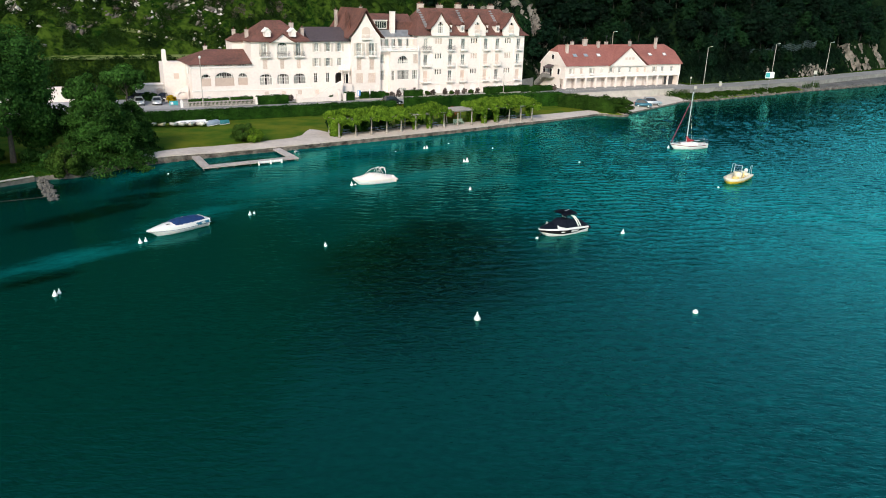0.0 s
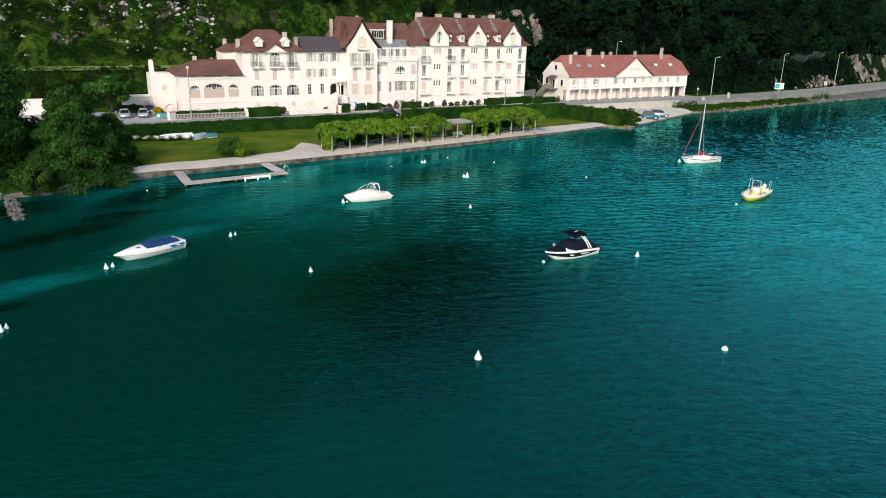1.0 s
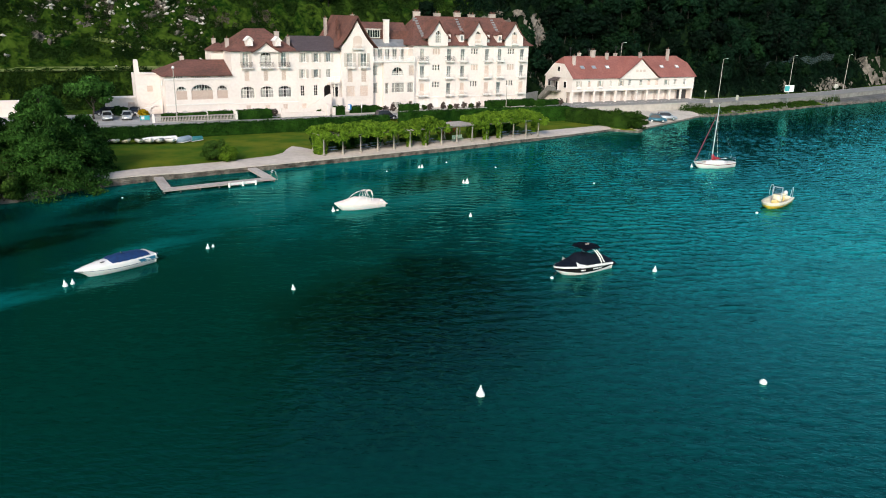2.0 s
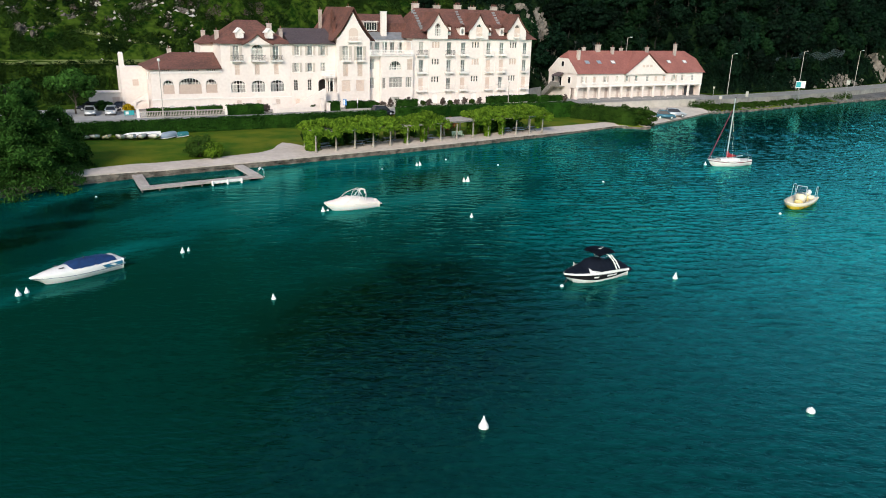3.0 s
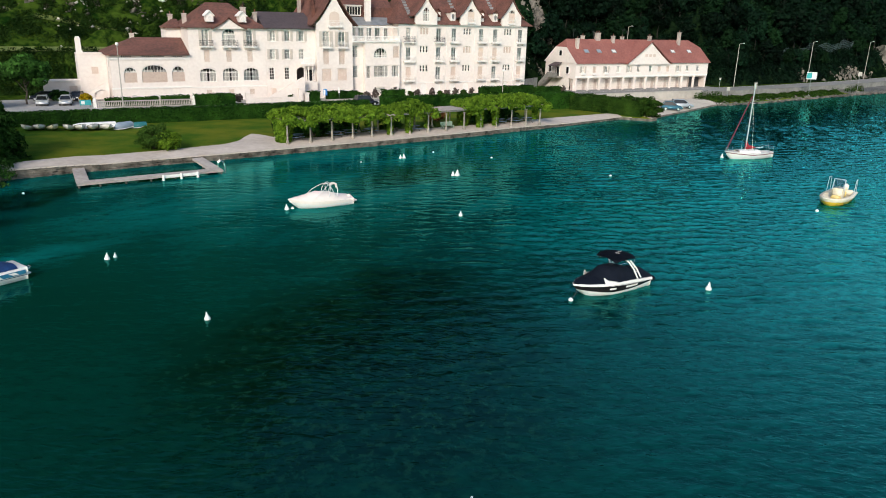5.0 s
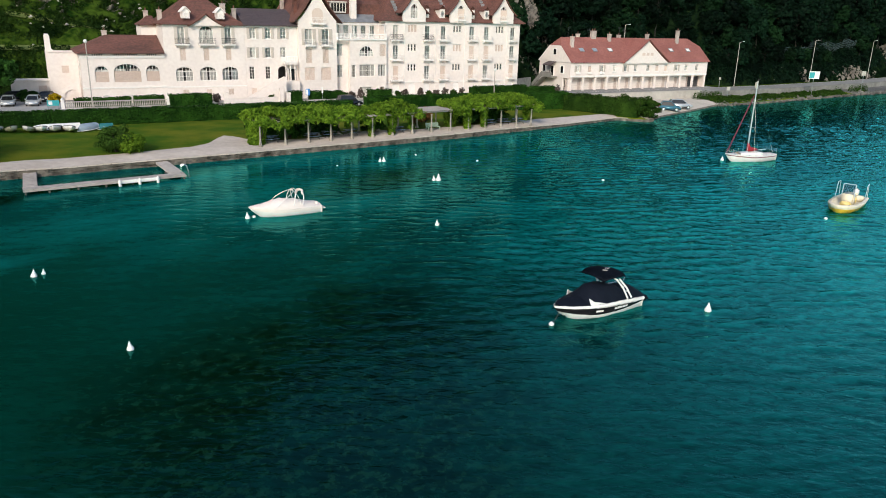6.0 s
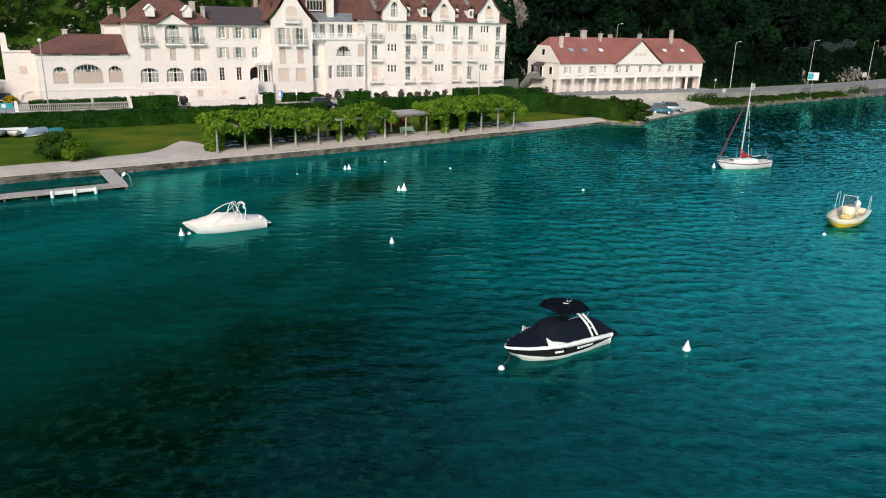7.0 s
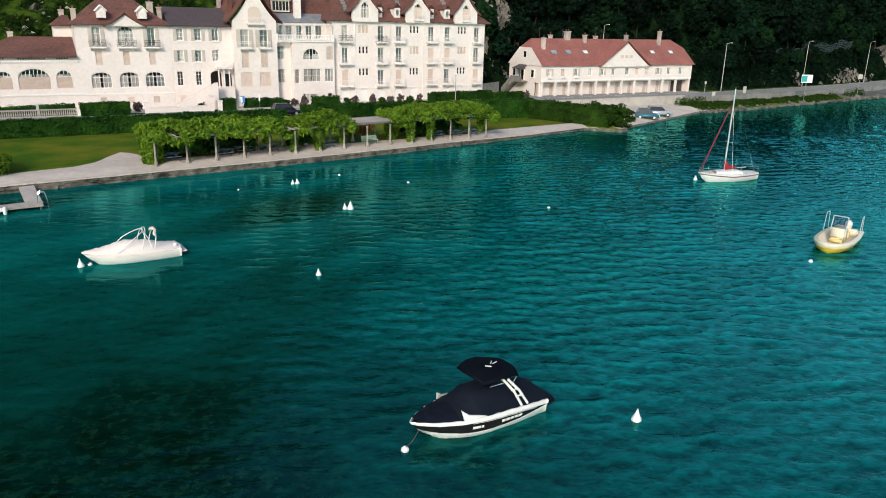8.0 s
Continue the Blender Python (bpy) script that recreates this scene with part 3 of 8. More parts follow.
def moved(line, dy):
    return [(x, y + dy) for x, y in line]


strip("road", ROAD_NEAR, moved(ROAD_NEAR, 8.2), np.arange(-60, 300, 3.0), ASPHALT, 0.03, "grey asphalt lakeside road with worn surface", "road")
ROAD_MARK = B()
for x in np.arange(112, 250, 1.5):
    for off in (0.35, 7.8):
        a, b = along(ROAD_NEAR, x) + off, along(ROAD_NEAR, x + 1.5) + off
        z = 2.06
        ROAD_MARK.faces.new([ROAD_MARK.verts.new(p) for p in ((x, a, z), (x + 1.5, b, z), (x + 1.5, b + 0.14, z), (x, a + 0.14, z))])
tagged(part("road_edge_line", ROAD_MARK, TRIM), "thin white painted line along the road edge", "road marking", kind="structure")
strip("parking_area", [(-30, 147.4), (26, 147.4)], [(-30, 163), (26, 163)], np.arange(-30, 27, 2.0), PALE_ASPHALT, 0.035, "pale worn asphalt parking area beside the hotel", "parking area")
strip("forecourt", [(26, 148.8), (117, 150.2)], [(26, 154.2), (117, 154.2)], np.arange(26, 118, 2.0), CONCRETE, 0.03, "pale gravel forecourt along the hotel front", "forecourt")

strip("garage_apron", [(109, 149.2), (162, 150.0)], [(109, 153.7), (162, 153.7)], np.arange(109, 163, 2.0), ASPHALT, 0.034, "grey asphalt apron before the garages", "pavement")
strip("terrace_path", moved(CLIFF, 5.0), moved(CLIFF, 7.6), np.arange(-40, 66, 2.0), DRY, 0.30, "pale grassy terrace path across the hillside", "path")
strip("hill_track", [(8, 186.5), (20, 184), (34, 180.5)], [(8, 187.6), (20, 185.0), (34, 181.4)], np.arange(8, 34, 1.0), DRY, 0.15, "pale slanting track on the hillside", "path")

# lakeside walk: narrow along the lawn, wide under the pergola
WALK_IN = [(2, 107), (9, 109.4), (17, 112.4), (26, 113.6), (34, 115.4), (36.2, 117), (37.6, 119.6), (39, 121.6), (40.2, 120.4), (42, 116.4), (50, 117.0), (58, 120.0), (66, 119.4), (84, 121.8), (90, 124.6), (107, 127)]
strip("lakeside_path", moved(SHORE, 0.02), WALK_IN, np.concatenate([np.arange(2, 34, 1.0), np.arange(34, 44, 0.5), np.arange(44, 108, 1.5)]), PATHM, 0.012, "pinkish gravel lakeside path beside the lawn", "path")
strip("slipway", SHORE, moved(ROAD_NEAR, -0.5), np.arange(110, 147, 2.0), SAND, 0.03, "pale sandy boat ramp sloping into the lake", "slipway")


def wall_line(name, pts, z0, z1, t, material, label, category, cap=0.0):
    """A wall along a plan line, thickness t, with a slightly proud cap."""
    bm = B()
    for (xa, ya), (xb, yb) in zip(pts, pts[1:]):
        d = Vector((xb - xa, yb - ya)).normalized()
        n = Vector((-d.y, d.x)) * t / 2
        prism(bm, [(xa - n.x, ya - n.y), (xb - n.x, yb - n.y), (xb + n.x, yb + n.y), (xa + n.x, ya + n.y)], z0, z1, "z")
        if cap:
            n *= 1.3
            prism(bm, [(xa - n.x, ya - n.y), (xb - n.x, yb - n.y), (xb + n.x, yb + n.y), (xa + n.x, ya + n.y)], z1 + 0.002, z1 + cap, "z")
    return tagged(part(name, bm, material), label, category, kind="structure")


wall_line("retaining_wall", [(x, float(along(ROAD_NEAR, x)) - 0.35) for x in np.arange(110, 147, 4.0)], 0.3, 2.55, 0.3, CONCRETE, "pale concrete retaining wall below the road", "wall", 0.08)
wall_line("road_parapet", [(x, float(along(ROAD_NEAR, x)) - 0.35) for x in np.arange(146, 290, 6.0)], 0.6, 2.3, 0.3, GREY_CONCRETE, "low concrete parapet along the lakeside road", "wall", 0.06)
wall_line("boundary_wall", [(-12, 163.2), (5.5, 163.2)], 2.0, 4.9, 0.4, PLASTER, "long white rendered garden wall beside the parking area", "wall", 0.12)
wall_line("garden_wall", [(106.6, 155), (112.5, 158.5)], 2.0, 4.4, 0.3, GREY_CONCRETE, "grey concrete wall between hotel and garage building", "wall", 0.1)


def quay_coping():
    """Uneven stones along the quay: a front of rough blocks and flat coping slabs."""
    rng = np.random.default_rng(8)
    blocks, slabs = B(), B()
    x = 4.0
    while x < 107.5:
        w = rng.uniform(0.5, 1.1)
        a, b = float(along(SHORE, x)), float(along(SHORE, x + w - 0.03))
        z = float(height(x, a + 0.1))
        o = rng.uniform(-0.04, 0.05)
        prism(slabs, [(x, a - 0.16 + o), (x + w - 0.03, b - 0.16 + o), (x + w - 0.03, b + 0.5), (x, a + 0.5)], z - 0.08, z + 0.04 + rng.uniform(0, 0.03), "z")
        x += w
    z0 = -0.45
    while z0 < 1.0:
        h = rng.uniform(0.10, 0.22)
        x = 4.0 + rng.uniform(0, 0.6)
        while x < 107.5:
            w = rng.uniform(0.25, 1.1)
            a, b = float(along(SHORE, x)), float(along(SHORE, x + w))
            top = float(height(x, a + 0.1)) - 0.1
            if z0 < top and rng.uniform() < 0.94:
                o = rng.uniform(0.02, 0.26) + (0.14 if z0 < 0.1 else 0)
                prism(blocks, [(x + 0.02, a - o), (x + w - 0.02, b - o + rng.uniform(-0.07, 0.07)), (x + w, b + 0.15), (x, a + 0.15)], z0 + rng.uniform(-0.02, 0.02), min(z0 + h - 0.02, top), "z")
            x += w
        z0 += h
    quay = empty("quay_wall", pose(56, 117, 0), "rough grey stone quay wall with flat coping slabs", "quay wall", kind="structure")
    b = part("block", blocks, STONE, quay, "rough quay stones")
    b["kind"] = "stuff"
    c = part("coping", slabs, PATHM, quay, "flat coping slabs")
    c["kind"] = "stuff"


quay_coping()


def stone_verts(rng, c, r, flat=0.7):
    """An angular stone as a bent, squashed octahedron-like hull of 14 points."""
    dirs = np.array([(1, 0, 0), (-1, 0, 0), (0, 1, 0), (0, -1, 0), (0, 0, 1), (0, 0, -1)], float)
    v = dirs * r * rng.uniform(0.65, 1.25, (6, 1)) + rng.normal(0, 0.18 * r, (6, 3))
    v[:, 2] *= flat
    f = [(0, 2, 4), (2, 1, 4), (1, 3, 4), (3, 0, 4), (2, 0, 5), (1, 2, 5), (3, 1, 5), (0, 3, 5)]
    return v + np.asarray(c), f


def stones(name, spots, material, label, category, seed):
    rng = np.random.default_rng(seed)
    V, F = [], []
    for c, r in spots:
        v, f = stone_verts(rng, c, r)
        F += [tuple(i + len(V) for i in q) for q in f]
        V += [tuple(p) for p in v]
    me = bpy.data.meshes.new(name)
    me.from_pydata(V, [], F)
    return tagged(finish(name, me, material), label, category, kind="stuff")


_r = np.random.default_rng(21)
spots = []
for i in range(900):
    x = _r.uniform(143, 262)
    y = along(SHORE, x) + _r.uniform(-0.9, 1.3)
    spots.append(((x, y, _r.uniform(-0.15, 0.35) + 0.25 * max(0, y - along(SHORE, x))), _r.uniform(0.2, 0.6)))
stones("shore_rocks", spots, WET_ROCK, "tumbled dark boulders along the waterline", "rocks", 5)
spots = []
for i in range(420):
    k = _r.uniform(0, 1)
    spots.append(((-3.5 + 1.2 * k + _r.uniform(-0.6, 0.6), 104 - 12.5 * k + _r.uniform(-0.3, 0.3), _r.uniform(-0.3, 0.3) - 0.15 * k), _r.uniform(0.2, 0.38)))
stones("stone_groyne", spots, WET_ROCK, "short mossy rubble groyne running into the lake", "groyne", 6)


def crag(name, x0, x1, d0, d1, nx, nd, amp, cut, seed, fade=0.12, stretch=(1.0, 1.0), lift=0.0):
    """Broken rock standing out of a slope: a rough sheet that dips under the ground where it is low."""
    xs, ds = np.linspace(x0, x1, nx), np.linspace(d0, d1, nd)
    v = []
    for j, d in enumerate(ds):
        for i, x in enumerate(xs):
            y = float(along(CLIFF, x)) + d
            p = Vector((x * stretch[0], d * stretch[1], seed * 7.3))
            q = mnoise.fractal(p * 0.22, 0.7, 2.1, 5) * 0.9 + abs(mnoise.fractal(p * 0.9, 0.5, 2.2, 3)) * 0.7
            u, w = i / (nx - 1), j / (nd - 1)
            rim = min(1.0, u / fade, (1 - u) / fade, (w + 0.02) / fade if d0 > 1 else 1.0, (1 - w) / fade)
            h = (q - cut) * amp - (1 - rim) * amp * 1.2 + lift
            v.append((x + 0.25 * h, y - 0.75 * h, float(height(x, y)) + 0.65 * h))
    f = [(j * nx + i, j * nx + i + 1, (j + 1) * nx + i + 1, (j + 1) * nx + i) for j in range(nd - 1) for i in range(nx - 1)]
    me = bpy.data.meshes.new(name)
    me.from_pydata(v, [], f)
    return tagged(finish(name, me, ROCK), "pale broken limestone showing between the scrub", "rocks", kind="stuff")


crag("limestone_outcrop", -14, 46, 11.5, 26, 190, 60, 1.7, 0.62, 1, stretch=(0.8, 1.6))
crag("limestone_outcrop", 104, 131, 1.0, 19, 110, 80, 1.9, 0.24, 2, stretch=(1.5, 0.7))
crag("limestone_outcrop", 182, 250, 0.0, 3.0, 240, 14, 1.4, 0.48, 3)
crag("limestone_outcrop", 254, 300, 0.0, 7.0, 170, 40, 2.2, 0.36, 4, stretch=(2.2, 0.5))
spots = []
for i in range(230):
    x = _r.choice([_r.normal(-4, 2), _r.normal(8, 2.0), _r.normal(20, 1.4), _r.normal(24, 1.2), _r.normal(33, 1.2), _r.normal(38, 1.6)])
    d = _r.choice([_r.normal(21, 0.8), _r.normal(18.6, 0.7), _r.normal(23, 0.8), _r.normal(14, 3)])
    y = along(CLIFF, x) + d
    spots.append(((x, y, float(height(x, y)) + 0.3), abs(_r.normal(0.1, 0.28)) + 0.14))
stones("scattered_rocks", spots, PALE_ROCK, "pale broken limestone rocks showing between the scrub", "rocks", 7)


# ---------------------------------------------------------------- hotel: openings and walls
def arch_pts(x0, x1, zs, zt, n=10):
    """Points of an arch from (x1, zs) over the top zt to (x0, zs)."""
    c, r = (x0 + x1) / 2, (x1 - x0) / 2
    return [(c + r * math.cos(math.pi * i / n), zs + (zt - zs) * math.sin(math.pi * i / n)) for i in range(n + 1)]


def wall_front(bm, x0, x1, z0, z1, y, t, holes):
    """A wall from y to y + t with openings (x0, x1, z0, z1[, spring]) right through it; with a spring height the head is an arch."""
    xs = sorted({x0, x1, *[h[0] for h in holes], *[h[1] for h in holes]})
    for a, b in zip(xs, xs[1:]):
        if b <= x0 or a >= x1 or b - a < 1e-5:
            continue
        m = (a + b) / 2
        cuts = sorted((h[2], h[3]) for h in holes if h[0] < m < h[1])
        z = z0
        for c0, c1 in cuts:
            if c0 > z:
                box(bm, a, b, y, y + t, z, c0)
            z = max(z, c1)
        if z < z1:
            box(bm, a, b, y, y + t, z, z1)
    for h in holes:
        if len(h) > 4:
            pts = arch_pts(h[0], h[1], h[4], h[3])
            half = len(pts) // 2
            prism(bm, [(h[1], h[3])] + pts[:half + 1][::-1], y, y + t)
            prism(bm, [(h[0], h[3])] + pts[half:][::-1], y, y + t)
    return bm


WINDOW_CACHE = {}


def window(parent, x, z0, w, h, y, kind="plain", spring=None, bars=2, rows=3, shutters=False, wide=1.0, blind=0.0, curtain=True):
    """A window set in the opening that begins at (x - w/2, z0): frame with its pane, curtain, blind and shutters under it. y: the wall's face."""
    key = (round(w, 2), round(h, 2), kind, spring and round(spring, 2), bars, rows, shutters, blind, curtain)
    at = pose(x, y, z0)
    inv = place(parent).inverted()
    if key in WINDOW_CACHE:
        return again(WINDOW_CACHE[key], parent, inv @ at)
    f, g = B(), 0.09
    yi = 0.14
    if kind == "shut":
        box(f, -w / 2, w / 2, yi, yi + 0.05, 0, h)
        win = part("window", f, TRIM, parent, at=inv @ at)
        p = B()
        n = max(2, int(h / 0.16))
        for s in (-1, 1):
            a, b = sorted((s * 0.012, s * (w / 2 - 0.03)))
            for i in range(n):
                box(p, a, b, yi - 0.045, yi - 0.01, 0.03 + (h - 0.06) * i / n, 0.03 + (h - 0.06) * (i + 0.86) / n)
        part("closed_shutter", p, BLIND, win, "beige closed slatted shutter", at=Matrix())
        WINDOW_CACHE[key] = win
        return win
    zs = spring if spring else h
    for a in (-w / 2, w / 2 - g):
        box(f, a, a + g, yi, yi + 0.07, 0, zs)
    box(f, -w / 2 + g, w / 2 - g, yi, yi + 0.07, 0, g)
    for i in range(1, bars + 1):
        c = -w / 2 + w * i / (bars + 1)
        top = h - 0.03 if not spring else zs + (h - zs) * math.sqrt(max(0, 1 - (2 * c / w) ** 2))
        box(f, c - 0.035, c + 0.035, yi + 0.005, yi + 0.065, g, top)
    for i in range(1, rows):
        z = zs * i / rows
        box(f, -w / 2 + g, w / 2 - g, yi + 0.015, yi + 0.055, z - 0.025, z + 0.025)
    if spring:
        box(f, -w / 2 + g, w / 2 - g, yi + 0.01, yi + 0.06, zs - 0.05, zs + 0.05)
        pts = arch_pts(-w / 2, w / 2, zs, h)
        inn = arch_pts(-w / 2 + g, w / 2 - g, zs, h - g)
        for i in range(len(pts) - 1):
            prism(f, [pts[i], pts[i + 1], inn[i + 1], inn[i]], yi, yi + 0.07)
    else:
        box(f, -w / 2 + g, w / 2 - g, yi, yi + 0.07, h - g, h)
    win = part("window", f, TRIM, parent, at=inv @ at)
    outline = ([(-w / 2, 0), (w / 2, 0)] + arch_pts(-w / 2, w / 2, zs, h)) if spring else [(-w / 2, 0), (w / 2, 0), (w / 2, h), (-w / 2, h)]
    p = B()
    p.faces.new([p.verts.new((a, yi + 0.035, b)) for a, b in outline])
    pane = part("pane", p, GLASS, win, at=Matrix())
    pane.visible_shadow = False
    if curtain:
        n = 14
        for s in (-1, 1):
            c = B()
            row = [(s * (w / 2 - 0.02 - w * 0.44 * i / n), yi + 0.1 + 0.03 * math.sin(i * 2.1)) for i in range(n + 1)]
            lo, hi = ([c.verts.new((*q, z)) for q in row] for z in (0.03, zs + (h - zs) * 0.35))
            for i in range(n):
                c.faces.new((lo[i], lo[i + 1], hi[i + 1], hi[i]))
            part("curtain", c, CURTAIN, win, "pale curtain", at=Matrix())
    if blind:
        c = B()
        n = max(3, int(blind / 0.12))
        rows_ = []
        for i in range(n):
            for z_, dy in ((blind * i / n, -0.02), (blind * (i + 0.85) / n, -0.05)):
                rows_.append([c.verts.new((q, yi + dy, z_)) for q in (-w / 2 + 0.04, w / 2 - 0.04)])
        for p0, p1 in zip(rows_, rows_[1:]):
            c.faces.new((p0[0], p0[1], p1[1], p1[0]))
        part("blind", c, BLIND, win, "beige lowered blind", at=Matrix())
    if kind == "sill":
        c = B()
        box(c, -w / 2 - 0.12, w / 2 + 0.12, -0.12, 0.1, -0.14, -0.003)
        part("window_sill", c, TRIM, win, at=Matrix())
    if shutters:
        for s in (-1, 1):
            c = B()
            a, b = sorted((s * (w / 2 + 0.02), s * (w / 2 + 0.02 + w * 0.48)))
            box(c, a, b, -0.06, -0.015, 0, h)
            for i in range(int(h / 0.22)):
                box(c, a + 0.06, b - 0.06, -0.075, -0.061, 0.08 + 0.22 * i, 0.08 + 0.22 * i + 0.13)
            part("shutter", c, SHUTTER, win, "grey open shutter", at=Matrix())
    WINDOW_CACHE[key] = win
    return win


BALCONY_CACHE = {}


def balcony(parent, x, z, w, y, depth=0.75, style="iron"):
    key = (round(w, 2), depth, style)
    inv = place(parent).inverted()
    at = inv @ pose(x, y, z)
    if key in BALCONY_CACHE:
        return again(BALCONY_CACHE[key], parent, at)
    s = B()
    box(s, -w / 2, w / 2, -depth, 0.02, -0.16, 0)
    box(s, -w / 2 + 0.1, w / 2 - 0.1, -depth + 0.1, 0.0, -0.26, -0.163)
    for a in (-w / 2 + 0.2, w / 2 - 0.35):
        prism(s, [(0.0, -0.263), (-depth + 0.2, -0.263), (0.0, -0.62)], a, a + 0.15, "x")
    ob = part("balcony", s, TRIM, parent, at=at)
    r = B()
    h = 0.95
    if style == "stone":
        box(r, -w / 2, w / 2, -depth, -depth + 0.16, h - 0.14, h)
        box(r, -w / 2, w / 2, -depth, -depth + 0.16, 0.003, 0.1)
        n = int(w / 0.36)
        for i in range(n + 1):
            lathe(r, [(0.04, 0.1), (0.07, 0.3), (0.035, 0.55), (0.045, h - 0.14)], 6, -w / 2 + 0.08 + (w - 0.16) * i / n, -depth + 0.08)
        part("balustrade", r, TRIM, ob, at=Matrix())
    else:
        m = IRON if style == "iron" else TRIM
        for z_ in (0.08, h - 0.3, h):
            box(r, -w / 2 + 0.02, w / 2 - 0.02, -depth + 0.02, -depth + 0.06, z_ - 0.02, z_ + 0.02)
            for sx in (-w / 2 + 0.02, w / 2 - 0.06):
                box(r, sx, sx + 0.04, -depth + 0.063, 0, z_ - 0.02, z_ + 0.02)
        n = max(4, int(w / 0.15))
        for i in range(n + 1):
            a = -w / 2 + 0.03 + (w - 0.06) * i / n
            box(r, a - 0.012, a + 0.012, -depth + 0.03, -depth + 0.05, 0.002, h)
        part("railing", r, m, ob, ("dark wrought-iron railing" if style == "iron" else "white metal railing"), at=Matrix())
    BALCONY_CACHE[key] = ob
    return ob


def hip_roof(bm, x0, x1, y0, y1, z, xa, xb, yr, zr, flare=0.0):
    """A closed hipped roof over an eaves rectangle with a ridge xa..xb at yr; with a flare the lower slope is flatter."""
    def v(*p):
        return bm.verts.new(p)
    e = [v(x0, y0, z), v(x1, y0, z), v(x1, y1, z), v(x0, y1, z)]
    u = [v(x0, y0, z - 0.14), v(x1, y0, z - 0.14), v(x1, y1, z - 0.14), v(x0, y1, z - 0.14)]
    r = [v(xa, yr, zr), v(xb, yr, zr)]
    if flare:
        k = 0.28
        zz = z + (zr - z) * (k - flare * 0.1)
        def q(a, b):
            return v(a.co.x + (b.co.x - a.co.x) * k, a.co.y + (b.co.y - a.co.y) * k, zz)
        m = [q(e[0], r[0]), q(e[1], r[1]), q(e[2], r[1]), q(e[3], r[0])]
        faces = [(e[0], e[1], m[1], m[0]), (e[1], e[2], m[2], m[1]), (e[2], e[3], m[3], m[2]), (e[3], e[0], m[0], m[3])]
    else:
        m, faces = e, []
    faces += [(m[0], m[1], r[1], r[0]), (m[1], m[2], r[1]), (m[2], m[3], r[0], r[1]), (m[3], m[0], r[0])]
    faces += [(u[0], u[1], e[1], e[0]), (u[1], u[2], e[2], e[1]), (u[2], u[3], e[3], e[2]), (u[3], u[0], e[0], e[3]), (u[3], u[2], u[1], u[0])]
    fs = [bm.faces.new(f) for f in faces]
    bmesh.ops.recalc_face_normals(bm, faces=fs)
    return bm


def gable_roof(bm, xc, half, z0, zr, y0, y1, curve=0.35, t=0.16, n=6):
    """A steep gable roof along y whose slopes bell outwards at the eaves."""
    prof = []
    for i in range(n + 1):
        k = i / n
        prof.append((half * (1 - k), z0 + (zr - z0) * (k - curve * k * (1 - k))))
    low = [(xc + a, z) for a, z in prof] + [(xc - a, z) for a, z in prof[-2::-1]]
    up = [(x, z + t * 1.35) for x, z in low]
    rings = [[bm.verts.new((x, y, z)) for x, z in low + up[::-1]] for y in (y0, y1)]
    m = len(rings[0])
    fs = [bm.faces.new((rings[0][i], rings[0][(i + 1) % m], rings[1][(i + 1) % m], rings[1][i])) for i in range(m)]
    h = len(low)
    for r in rings:
        fs += [bm.faces.new((r[i], r[i + 1], r[m - 2 - i], r[m - 1 - i])) for i in range(h - 1)]
    bmesh.ops.recalc_face_normals(bm, faces=fs)
    return prof


def gable_fill(bm, xc, half, z0, zr, y0, y1, curve=0.35, n=6):
    pts = [(xc + s * half * (1 - i / n), z0 + (zr - z0) * (i / n - curve * (i / n) * (1 - i / n))) for s, rng_ in ((1, range(n + 1)), (-1, range(n - 1, -1, -1))) for i in rng_]
    prism(bm, pts, y0, y1)


def chimney(parent, x, y, z0, z1, w=0.8, d=0.6, pots=2, m=None):
    c = B()
    box(c, -w / 2, w / 2, -d / 2, d / 2, 0, z1 - z0 - 0.25)
    box(c, -w / 2 - 0.08, w / 2 + 0.08, -d / 2 - 0.08, d / 2 + 0.08, z1 - z0 - 0.248, z1 - z0 - 0.1)
    ob = part("chimney", c, m or CHIMNEY, parent, at=place(parent).inverted() @ pose(x, y, z0))
    for i in range(pots):
        q = B()
        px = -w / 2 + w * (i + 0.5) / pots
        lathe(q, [(0.13, z1 - z0 - 0.1), (0.10, z1 - z0 + 0.3), (0.13, z1 - z0 + 0.36)], 8, px, 0)
        part("chimney_pot", q, TILE, ob, at=Matrix())
    return ob


